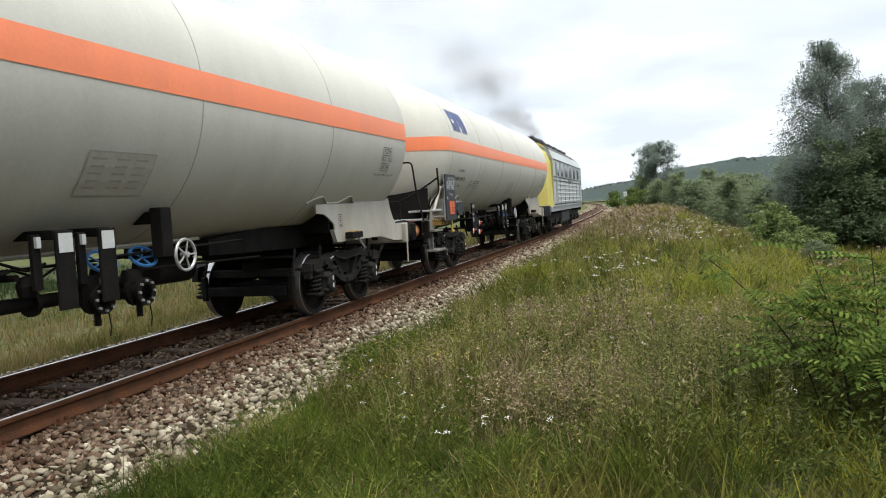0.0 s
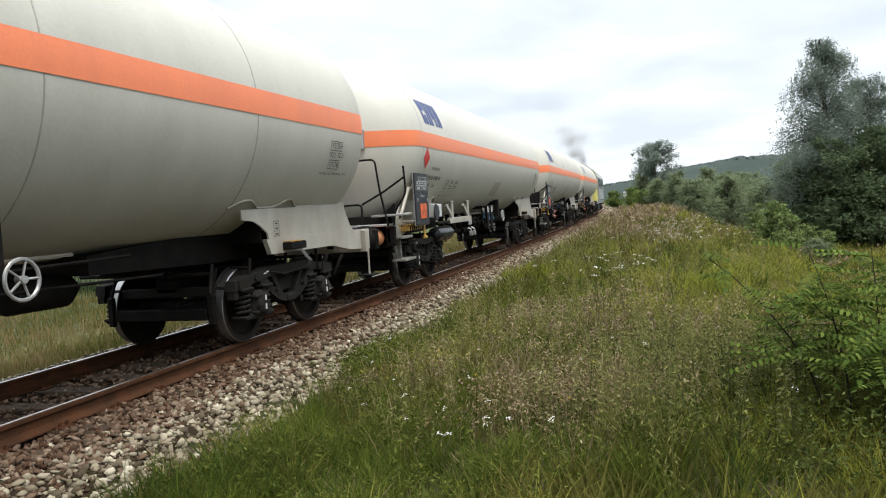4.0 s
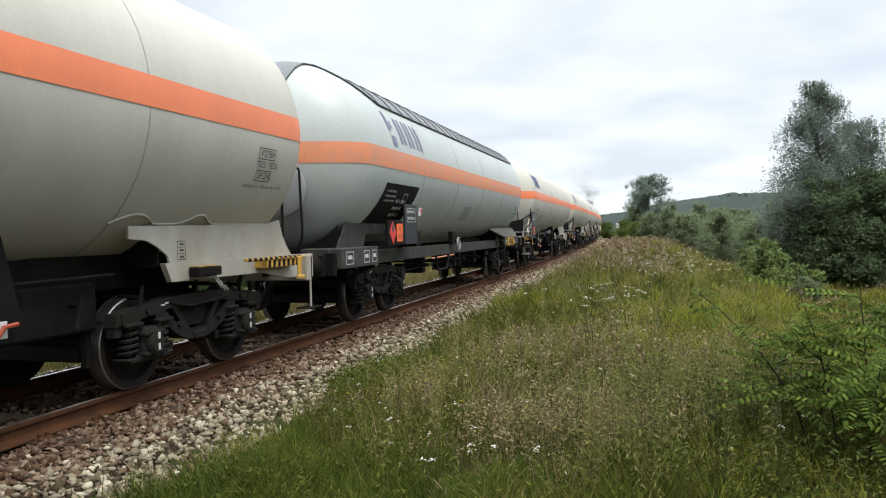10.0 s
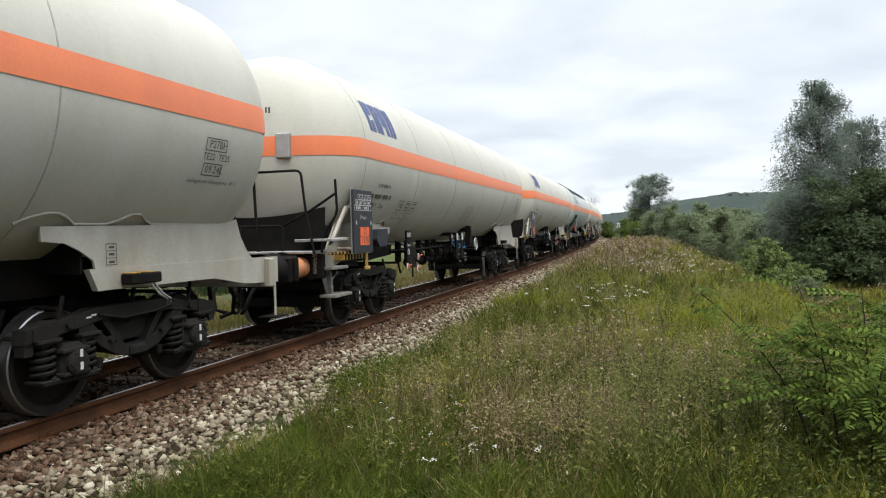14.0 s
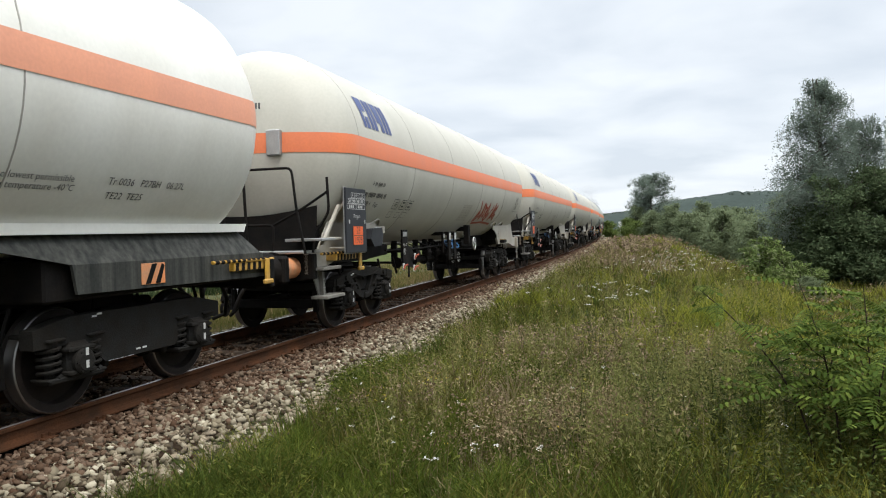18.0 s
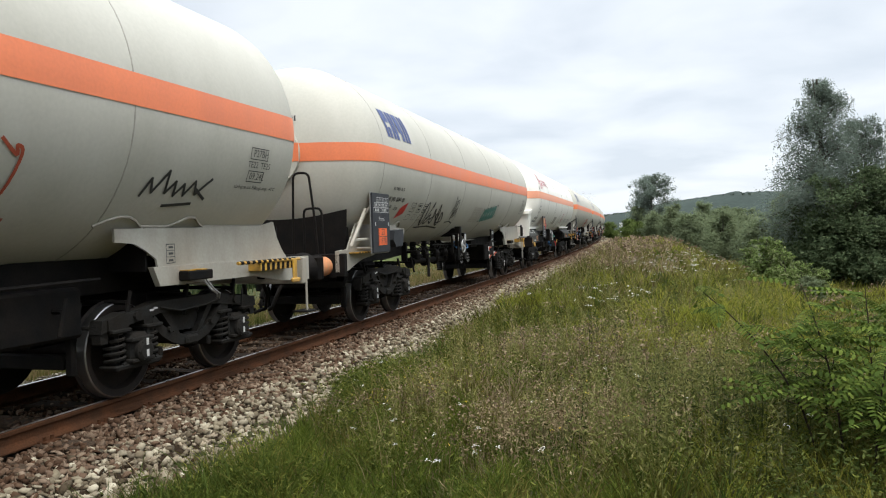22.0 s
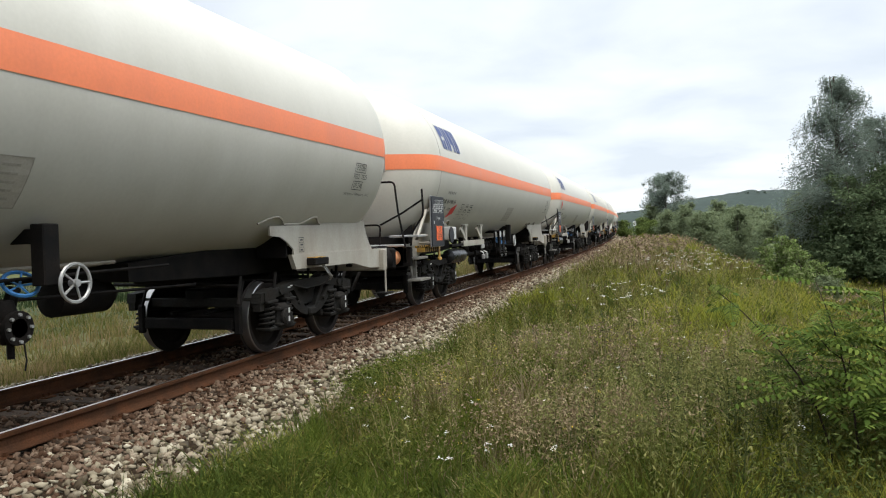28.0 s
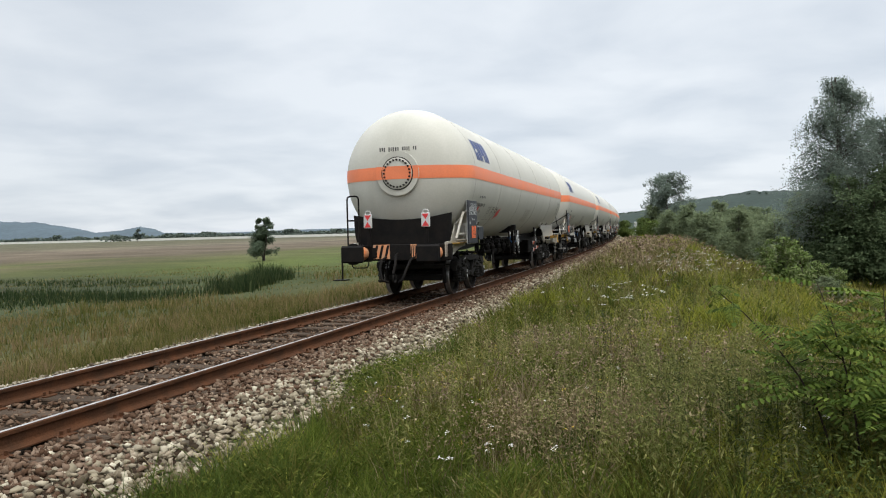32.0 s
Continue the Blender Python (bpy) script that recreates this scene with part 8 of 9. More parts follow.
def plant(name, label, category, seed, height, spread_at, leaves, leaf, mat, trunk, limbs, droop=0.2, group="", stems=1, low=0.25, cluster=0.34, core=0.0):
    """A tree or shrub at the origin: tapered stems with limbs, and a crown of many small leaves round them. spread_at: crown half-width by height share."""
    rng = np.random.default_rng(seed)
    t = tagged(new(name), label, category, group)
    wood, tips = Form(), []
    for s in range(stems):
        ox, oy = (rng.normal(0, 0.25 * trunk * 4), rng.normal(0, 0.25 * trunk * 4)) if stems > 1 else (0.0, 0.0)
        lx, ly = rng.normal(0, 0.05, 2) * height * (0.5 if height > 8 else 2.2)
        pts = []
        for i in range(9):
            k = i / 8
            pts.append((ox + lx * k ** 1.5 + rng.normal(0, 0.012) * height * k, oy + ly * k ** 1.5 + rng.normal(0, 0.012) * height * k, -0.1 + height * 0.97 * k))
        wood.tube(pts, trunk, 7, trunk * 0.12)
        for i in range(limbs):
            k = low + (0.97 - low) * (i + rng.uniform(0, 1)) / limbs
            j = min(7, int(k * 8))
            q = k * 8 - j
            p0 = [pts[j][c] * (1 - q) + pts[j + 1][c] * q for c in range(3)]
            az = rng.uniform(0, 6.283)
            r = spread_at(k) * rng.uniform(0.6, 1.1)
            up = rng.uniform(0.15, 0.55) * r
            mid = (p0[0] + math.cos(az) * r * 0.5, p0[1] + math.sin(az) * r * 0.5, p0[2] + up * 0.8)
            end = (p0[0] + math.cos(az) * r, p0[1] + math.sin(az) * r, p0[2] + up - droop * r * 0.4)
            wood.tube([p0, mid, end], trunk * 0.30 * (1 - 0.6 * k), 5, trunk * 0.05)
            for m in range(10):
                u = 0.25 + 0.75 * (m + rng.uniform(0, 1)) / 10
                a, b = (1 - u) ** 2, 2 * u * (1 - u)
                c = [p0[e] * a + mid[e] * b + end[e] * u * u for e in range(3)]
                e3 = np.clip(rng.normal(0, 1, 3), -1.5, 1.5) * min(r, 2.2)
                tips.append((c[0] + e3[0] * 0.15, c[1] + e3[1] * 0.15, c[2] + e3[2] * 0.12 - droop * 0.1 * r))
    part("trunk", wood, BARK, t, "grey-brown stem and limbs", smooth=True)
    tips = np.array(tips)
    pick = rng.integers(0, len(tips), leaves)
    scale = cluster * np.array([spread_at(float(np.clip(z / height, 0, 1))) for z in tips[:, 2]])[pick]
    hang = np.array([0.62, 0.62, 1.7]) if droop > 0.5 else np.ones(3)
    c = tips[pick] + hang * np.clip(rng.normal(0, 1, (leaves, 3)), -1.7, 1.7) * (0.22 * np.minimum(scale, 1.1) + 0.03 * height * 0.2)[:, None] * rng.uniform(0.45, 1.25, len(tips))[pick][:, None]
    c[:, 2] = np.maximum(c[:, 2], 0.05)
    out = c - np.array([1.0, 1.0, 0.0]) * tips.mean(0) - np.array([0.0, 0.0, 0.35 * height])
    out = out / np.maximum(0.05, np.linalg.norm(out, axis=1, keepdims=True)) + np.array([0.0, 0.0, 0.35])
    v, f = diamonds(c, leaf, rng, droop, 0.5, out)
    if core:
        # twigs and leaves massed inside the crown
        m = int(leaves * core)
        axis = np.array([0.0, 0.0, 1.0]) * tips[:, 2:3] + np.array([1.0, 1.0, 0.0]) * tips.mean(0)
        inside = tips[:, 2] < 0.55 * height
        axis, kept = axis[inside], tips[inside]
        inner = (axis + (kept - axis) * 0.8)[rng.integers(0, len(kept), m)] + np.clip(rng.normal(0, 0.03 * height, (m, 3)), -0.05 * height, 0.05 * height)
        inner[:, 2] = np.maximum(inner[:, 2], 0.1)
        away = inner - np.array([1.0, 1.0, 0.0]) * tips.mean(0) - np.array([0.0, 0.0, 0.35 * height])
        away = away / np.maximum(0.05, np.linalg.norm(away, axis=1, keepdims=True)) + np.array([0.0, 0.0, 0.35])
        v, f = joined([(v, f), diamonds(inner, leaf * 1.6, rng, droop, 0.5, away)])
    part("crown", mesh_of("crown", v, f, (mat,)), mat, t)
    return t


def placed(ob, x, y, turn=0.0, sink=0.05, size=1.0):
    ob.matrix_basis = pose(x, y, ground_height(x, y) - sink, 0, 0, turn) @ Matrix.Diagonal((size, size, size, 1))
    return ob


def build_trees():
    big = plant("willow_tree", "tall grey-green willow with airy crown and dark stems", "tree", 5, 10.6,
                lambda k: 3.7 * (1 - k) ** 0.62 * (0.75 + 0.25 * min(1, k * 3)) + 0.15, 74000, 0.047, WILLOW, 0.15, 60, 0.6, stems=3, low=0.12, cluster=0.27, core=0.10)
    placed(big, 13.75, 43.0, 30, size=1.05)
    second = plant("willow_tree", "willow standing close behind its taller neighbour", "tree", 9, 9.0, lambda k: 3.5 * (1 - k) ** 0.5 + 0.2, 60000, 0.052, WILLOW, 0.15, 56, 0.6, stems=2, low=0.06, cluster=0.27, core=0.10)
    placed(second, 16.4, 44.5, 10)
    far = plant("round_tree", "round-crowned tree above the far shrubs", "tree", 12, 11.3, lambda k: 4.3 * math.sqrt(max(0.02, 1 - ((k - 0.58) / 0.45) ** 2)) if k > 0.2 else 1.2, 26000, 0.13, WILLOW, 0.2, 70, 0.1, low=0.25, cluster=0.5)
    placed(far, 3.9, 130.0, 0)
    kinds = []
    for i, (mat, hh, lab) in enumerate(((SHRUB, 4.2, "dense dark green shrub"), (SHRUB, 3.4, "broad dark green shrub"), (LIME, 3.0, "bright green shrub"), (SHRUB_L, 3.0, "pale green shrub with upright shoots"))):
        kinds.append(plant("shrub", lab + " in an overgrown hedge", "shrub", 30 + i, hh, (lambda w: (lambda k: w * (1 - 0.75 * k * k)))(1.75 if i < 3 else 1.0), 8000 if i < 3 else 3600, 0.085 if i < 3 else 0.085, mat, 0.07, 10, 0.1, "hedge shrubs", stems=5, low=0.08, cluster=0.8, core=0.4 if i < 3 else 0.0))
    spots = [(2, -3.0, 128, 1.0), (2, 0.6, 118, 1.05), (0, 1.5, 128, 1.25), (1, 6.2, 122, 1.4), (0, 9.0, 118, 1.3), (1, 4.6, 98, 1.15), (0, 7.0, 92, 1.25), (1, 9.6, 88, 1.35), (0, 12.2, 90, 1.3), (2, 2.6, 100, 0.8),
             (1, 8.4, 72, 1.15), (0, 10.9, 70, 1.15), (1, 13.5, 72, 1.25), (0, 9.9, 58, 0.95), (1, 12.2, 57, 1.1), (0, 14.6, 60, 1.25), (1, 16.8, 58, 1.35), (0, 11.4, 49, 0.85), (1, 13.2, 48, 0.9), (0, 15.8, 47.5, 1.2),
             (0, 12.1, 43.5, 0.8), (1, 15.9, 41.5, 0.95), (0, 18.4, 43, 1.2), (1, 20.5, 48, 1.3), (0, 19.2, 54, 1.4), (0, 17.2, 40.0, 0.85), (1, 15.2, 52, 1.3), (0, 22.5, 60, 1.5), (0, 10.4, 100, 1.5), (1, 15.5, 105, 1.6), (0, 20.0, 100, 1.7),
             (3, 9.2, 27.5, 0.66), (3, 9.9, 28.4, 0.6), (3, 10.6, 30, 0.5), (1, 10.2, 31, 0.4), (3, 9.2, 33, 0.5), (3, 11.4, 30.5, 0.5), (1, 10.6, 27.6, 0.32), (2, 9.3, 12.6, 0.36)]
    used = set()
    rnd = random.Random(2)
    for k, x, y, s in spots:
        if k in used:
            ob = copy_thing(kinds[k], Matrix())
        else:
            ob = kinds[k]
            used.add(k)
        placed(ob, x, y, rnd.uniform(0, 360), 0.1, s)
    alder = plant("dense_bush", "dense dark green bush, for the thicket and an added unseen screening row", "bush", 61, 5.6, lambda k: 2.5 * (1 - 0.7 * k ** 1.6), 26000, 0.075, DENSE, 0.09, 22, 0.2, "thicket bushes", stems=4, low=0.05, cluster=0.6, core=0.4)
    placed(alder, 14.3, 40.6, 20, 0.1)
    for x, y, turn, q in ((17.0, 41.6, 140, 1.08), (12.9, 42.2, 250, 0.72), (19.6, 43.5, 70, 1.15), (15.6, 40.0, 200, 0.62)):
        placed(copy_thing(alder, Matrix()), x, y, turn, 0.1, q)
    # Unseen row beside and behind the viewpoint, added to hold back low sky light.
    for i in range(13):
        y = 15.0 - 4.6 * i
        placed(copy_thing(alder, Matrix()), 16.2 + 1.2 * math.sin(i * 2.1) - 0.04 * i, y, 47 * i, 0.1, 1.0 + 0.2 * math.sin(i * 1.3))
    lone = plant("lone_bush", "lone dark bush standing in the meadow", "bush", 77, 5.3, lambda k: 2.1 * (1 - 0.80 * k ** 1.1), 15000, 0.11, BUSH, 0.09, 11, 0.1, stems=3, low=0.1, cluster=0.55)
    placed(lone, -40.4, 75.5)


build_trees()


# ---- young robinias beside the path ----
def robinia_leaf():
    """A pinnate leaf along +Y with paired oval leaflets."""
    f = Form()
    f.tube([(0, 0, 0), (0, 0.10, 0.008), (0, 0.22, -0.01)], 0.0018, 4)
    k = 9
    for i in range(k):
        y = 0.030 + 0.18 * i / (k - 1)
        z = 0.008 - 0.4 * (y - 0.1) ** 2
        s = 0.030 * (1 - 0.3 * abs(i - 3.5) / 4.5)
        for q in (1, -1):
            f.add([(0, y, z), (q * s * 0.45, y + 0.008, z - 0.002), (q * s, y + 0.007, z - 0.010), (q * s * 1.25, y + 0.001, z - 0.016), (q * s, y - 0.005, z - 0.010), (q * s * 0.45, y - 0.006, z - 0.002)], [(0, 1, 2, 3, 4, 5)])
    f.add([(0, 0.215, -0.01), (0.011, 0.232, -0.014), (0, 0.262, -0.02), (-0.011, 0.232, -0.014)], [(0, 1, 2, 3)])
    return f.mesh("leaf", ROBINIA)


def build_robinias():
    leaf = robinia_leaf()
    rnd = random.Random(17)
    # foot, height, how far the top leans, leaves, leaf size, where the leaves begin
    for x, y, h, lx, ly, n, s, low in ((6.85, 5.2, 1.22, -0.72, 0.5, 30, 1.45, 0.34), (6.98, 5.1, 1.25, -0.14, 0.6, 24, 1.4, 0.35), (7.25, 5.5, 1.22, 0.02, 0.3, 36, 1.35, 0.25), (7.1, 4.9, 0.95, 0.12, 0.1, 34, 1.3, 0.3),
                                     (7.55, 6.0, 1.1, 0.1, 0.1, 36, 1.35, 0.25), (7.0, 5.8, 0.9, 0.15, 0.1, 30, 1.2, 0.3), (7.4, 5.2, 1.05, 0.1, 0.1, 36, 1.3, 0.3), (8.1, 7.4, 1.0, 0.1, 0.1, 24, 1.2, 0.3), (7.9, 9.6, 0.6, -0.1, 0.1, 16, 1.2, 0.2)):
        t = tagged(new("robinia_sapling"), "young robinia sapling with feathery green leaves", "sapling", "robinia saplings")
        t.matrix_basis = pose(x, y, ground_height(x, y) - 0.03)
        def at(k):
            return Vector((lx * k * k, ly * k * k, h * k * (1.08 - 0.08 * k)))
        part("stem", Form().tube([at(k / 6) for k in range(7)], 0.009, 6, 0.003), TWIG, t, "thin dark thorny stem", smooth=True)
        boughs, thin = [], (0,) if n < 25 else (0, 1, 3)
        for i in range(max(2, n // 9)):
            k = rnd.uniform(low, 0.75)
            az, r = rnd.uniform(0, 360), rnd.uniform(0.2, 0.42) * (1.2 - k)
            b = at(k)
            e = b + Vector((-math.sin(radians(az)) * r, math.cos(radians(az)) * r, r * rnd.uniform(0.4, 0.9)))
            part("twig", Form().tube([b, (b + e) / 2 + Vector((0, 0, -0.02)), e], 0.0045, 5, 0.002), TWIG, t)
            boughs.append((b, e))
        for i in range(n):
            if i % 5 in thin and boughs:
                b, e = boughs[i % len(boughs)]
                p = b + (e - b) * rnd.uniform(0.35, 1.0)
            else:
                p = at(low + (1 - low) * ((i + rnd.uniform(0, 1)) / n) ** 0.85)
            part("leaf", leaf, ROBINIA, t, at=Matrix.Translation(p) @ pose(0, 0, 0, rnd.uniform(-24, 16), rnd.uniform(-20, 20), rnd.uniform(0, 360)) @ Matrix.Diagonal((s * 1.15, s * 1.15, s * 1.15, 1)))


build_robinias()


# ---- distance ----
def ridge(name, label, mat, pts, depth, seed, wood, clump):
    """A long hill whose crest runs through (x, y, height), with a wooded, uneven crest."""
    rng = np.random.default_rng(seed)
    v, f = [], []
    n = len(pts)
    fine = []
    for i in range(n - 1):
        for j in range(10):
            t = j / 10
            fine.append([pts[i][e] * (1 - t) + pts[i + 1][e] * t for e in range(3)])
    fine.append(list(pts[-1]))
    rows = 9
    for x, y, h in fine:
        d = math.hypot(x - 5.9, y)
        ux, uy = (x - 5.9) / d, y / d
        for r in range(rows):
            t = r / (rows - 1)
            q = -depth * (1 - t) if t < 0.7 else depth * (t - 0.7) - depth * 0.3
            hh = h * math.sin(min(1, t / 0.7) * math.pi / 2) if t <= 0.7 else h * (1 - 0.4 * (t - 0.7))
            v.append((x + ux * q, y + uy * q, -3 + (hh + 3) + float(rng.normal(0, 0.012)) * h))
    for i in range(len(fine) - 1):
        for r in range(rows - 1):
            f.append((i * rows + r, (i + 1) * rows + r, (i + 1) * rows + r + 1, i * rows + r + 1))
    tagged(new(name, mesh_of(name, v, f, (mat,), smooth=True)), label, "hill", kind="structure")
    if wood:
        m = wood
        k = rng.integers(0, len(fine) - 1, m)
        t = rng.uniform(0, 1, m)
        a = np.array(fine)
        c = a[k] * (1 - t)[:, None] + a[k + 1] * t[:, None]
        back = rng.uniform(0, 1, m) ** 2 * depth * 0.55
        d = np.hypot(c[:, 0] - 5.9, c[:, 1])
        c[:, 0] -= (c[:, 0] - 5.9) / d * back + rng.normal(0, clump, m)
        c[:, 1] -= c[:, 1] / d * back + rng.normal(0, clump, m)
        c[:, 2] = c[:, 2] * np.cos(back / depth * 1.1) - rng.uniform(0, clump, m) + clump * 0.3
        v, f = diamonds(c, clump * 0.55, rng, 0.0, 0.8)
        tagged(new("distant_woods", mesh_of("distant_woods", v, f, (FAR_WOOD,))), "distant wooded crest, thin haze mixed into its colour", "woods", kind="stuff")


def build_distance():
    ridge("hill_1", "low wooded hill behind the hedge", HILL_M, [(-130, 720, 0.5), (-90, 710, 6), (-48, 700, 12.0), (-20, 700, 14.5), (4, 700, 20), (33, 700, 23), (66, 700, 26.5), (98, 700, 25.5), (166, 690, 22), (300, 640, 24), (520, 560, 18)], 260, 3, 16000, 2.2)
    ridge("hill_2", "far hills beyond the fields, tinted blue for haze", HAZED_HILL, [(-2300, 1350, 62), (-1828, 1500, 55), (-1709, 1500, 54), (-1582, 1500, 48), (-1466, 1500, 32), (-1394, 1500, 19), (-1317, 1500, 23), (-1259, 1500, 30), (-1220, 1500, 24), (-1190, 1500, 14), (-1000, 1500, 11), (-792, 1500, 13), (-500, 1500, 14), (-150, 1500, 14)], 420, 4, 0, 8)
    rng = np.random.default_rng(15)
    lots = []
    for i in range(120):
        u = rng.uniform(-1150, -200)
        y = 1000 + rng.normal(0, 25)
        hh, w = (rng.uniform(4, 8), rng.uniform(10, 22)) if i % 4 else (rng.uniform(7, 13), rng.uniform(4, 9))
        m = 130
        c = np.stack([u + rng.normal(0, w, m), y + rng.normal(0, 3, m), -1 + rng.uniform(0, 1, m) ** 0.8 * hh], -1)
        lots.append(diamonds(c, 2.2, rng, 0, 0.8))
    v, f = joined(lots)
    tagged(new("distant_woods", mesh_of("distant_woods", v, f, (FAR_WOOD,))), "row of small trees at the far edge of the fields", "woods", kind="stuff")
    for i, (x, y, hh) in enumerate(((-470, 560, 12), (-335, 560, 14), (-215, 560, 8))):
        t = plant("field_tree", "round tree far out in the fields", "tree", 90 + i, hh, lambda k: 3.6 * math.sqrt(max(0.05, 1 - ((k - 0.55) / 0.5) ** 2)), 1500, 0.7, FAR_WOOD, 0.3, 12, 0.0, "field trees", low=0.2, cluster=0.8)
        placed(t, x, y, 0, 0.2)
    chalk = material("pale_gravel_road", (0.66, 0.65, 0.60), 0.95, vary=0.2, scale=0.05, fine=0.6, bump=0.0, spec=0.1)
    road = Form().box(-1900, -150, 940, 955, -2.2, 1.9)
    tagged(new("road", road.mesh("road", chalk)), "pale gravel road on a low bank across the fields", "road", kind="structure")
    white = material("white_post_paint", (0.62, 0.62, 0.6), 0.6, vary=0.15, scale=4)
    for x, y, h, w in ((-4.3, 150, 2.4, 0.25), (-2.6, 152, 2.7, 0.3), (-5.6, 149, 1.8, 0.25)):
        s = tagged(new("lineside_post"), "white lineside marker post with a small board", "post", "lineside posts")
        s.matrix_basis = pose(x, y, ground_height(x, y) - 0.1)
        part("post", Form().box(-0.09, 0.09, -0.09, 0.09, 0, h, 0.01), white, s)
        part("board", Form().box(-w, w, -0.13, -0.09, h - 0.9, h, 0.01), white, s)


build_distance()


# ---- the train ----
def board_at(t):
    """How far the leading reference wagon's board has run at t seconds."""
    return -1.764 + 8.119 * t + 0.00608 * t * t + 0.0003127 * t ** 3 - 0.05 * max(0.0, t - 30) ** 2


def build_train():
    """The wagons in their order behind the engine: (thing, offset of its middle behind the reference)."""
    plain = cream_wagon("platform", "cream gas tank wagon with orange band and end platform", big_plate=True)
    plated = cream_wagon("platform", "cream gas tank wagon with orange band and large lever plate", shift=-0.5, big_plate=True)
    beam = cream_wagon("beam", "cream gas tank wagon with orange band and pale outer beams")
    hole = cream_wagon("manhole", "cream gas tank wagon with bolted manhole in its end")
    railed = cream_wagon("manhole", "cream gas tank wagon with end manhole and black end rails", near_rails=True)
    shield = shielded_wagon()
    white = white_wagon()
    masters = {"q": plated, "r": railed, "p": plain, "b": beam, "m": hole, "v": shield, "e": white}
    used, out = set(), []
    for i, k in enumerate("ppbppvrppqerrbbbm"):
        n = i - 1                                   # the wagon that passes first at the start is number 0
        behind = 17.271 * n - 0.493 * (n >= 5) - 0.766 * (n >= 10) + 1.75
        L = {"v": 16.78, "e": 16.5}.get(k, 17.27)
        if k in used:
            w = copy_thing(masters[k], Matrix())
        else:
            w = masters[k]
            used.add(k)
        behind -= {2: -0.05, 4: -0.13, 8: -0.11, 11: -0.16, 12: -0.16, 15: 0.05}.get(i, 0.0)
        out.append((w, L / 2 - behind + (0.766 if k == "e" else 0.0)))
    tags = {9: [(7, GRAFF_R, 10.2, 2.0, 3, 0.07)], 11: [(5, GRAFF_K, 4.5, 1.92, 9, 0.04), (2, GRAFF_K, 6.4, 2.05, 5, 0.03)], 12: [(4, GRAFF_R, 10.6, 2.02, 2, 0.03)]}
    for i, items in tags.items():
        for kind, mat, d, z, seed, width in items:
            graffiti(out[i][0], 17.27, kind, mat, d, z, seed, width)
    for i in (2, 13):
        diamond_decal(out[i][0], 17.27, 1.86, 2.50, 0.21)
    for i, d in ((6, 3.05), (11, 3.05), (14, 3.04), (15, 3.04), (16, 4.7), (16, 2.3)):
        red_card(out[i][0], 17.27, d, 1.90)
    slash = [[(0.0, -0.10), (0.08, 0.08), (0.14, -0.06), (0.30, 0.17), (0.33, -0.06), (0.44, 0.07), (0.47, -0.08), (0.58, 0.05), (0.62, -0.07), (0.74, 0.09), (0.80, -0.05), (1.0, 0.13)], [(0.76, 0.02), (0.98, -0.10)], [(0.38, -0.20), (0.80, -0.16)]]
    part("graffiti", wrapped(stroke(slash, 0.034, GRAFF_K), 13.2 - 17.27 / 2, 2.03, lift=0.009), GRAFF_K, out[12][0], "black slanted spray tag")
    w = out[11][0]
    puff = []
    for i in range(5):
        puff.append([(-0.62 + 0.27 * i + 0.12 * math.cos(q), 0.15 * math.sin(q) + 0.03 * i) for q in np.linspace(0, 6.3, 15)])
    part("graffiti_fill", wrapped(stroke(puff, 0.13, GRAFF_G), 10.4 - 17.27 / 2, 1.95, lift=0.0085), GRAFF_G, w, "teal bubble shapes in spray paint")
    part("graffiti", wrapped(stroke([[(x * 1.25 + 0.04 * (i - 2), y * 1.35) for x, y in p] for i, p in enumerate(puff)], 0.022, GRAFF_K), 10.4 - 17.27 / 2, 1.95, lift=0.011), GRAFF_K, w, "black outline of the bubble shapes")
    last = out[-1][0]
    for x in (-0.70, 0.67):
        lamp = part("tail_sign", Form().box(x - 0.10, x + 0.10, 0.52 - 8.635, 0.56 - 8.635, 1.62, 1.93, 0.012), LETTER_W, last, "white tail sign with red hourglass")
        y = 0.5185 - 8.635
        part("red_triangle", Form().prism([(x - 0.08, 1.91), (x + 0.08, 1.91), (x, 1.785)], "y", y - 0.002, y), RED, lamp)
        part("red_triangle", Form().prism([(x - 0.08, 1.64), (x + 0.08, 1.64), (x, 1.765)], "y", y - 0.002, y), RED, lamp)
        part("sign_handle", Form().tube(pipe_bend([(x - 0.06, 0.54 - 8.635, 1.93), (x - 0.06, 0.54 - 8.635, 2.0), (x + 0.06, 0.54 - 8.635, 2.0), (x + 0.06, 0.54 - 8.635, 1.93)]), 0.012, 5), LETTER_W, lamp)
        part("sign_post", Form().box(x - 0.04, x + 0.04, 0.56 - 8.635, 0.62 - 8.635, 1.2, 1.62, 0.008), BLACK, lamp)
    st = part("step", Form().box(-1.42, -1.12, 0.16 - 8.635, 0.42 - 8.635, 0.46, 0.485, 0.005), BLACK, last, "black rear step")
    part("step_hanger", Form().box(-1.27, -1.235, 0.30 - 8.635, 0.33 - 8.635, 0.48, 0.98, 0.004), BLACK, st)
    part("grab_loop", Form().tube(pipe_bend([(-1.02, 0.3 - 8.635, 0.90), (-1.0, 0.3 - 8.635, 0.74), (-0.62, 0.3 - 8.635, 0.74), (-0.60, 0.3 - 8.635, 0.90)]), 0.014, 6), BLACK, last, "black grab loop under the buffer", smooth=True)
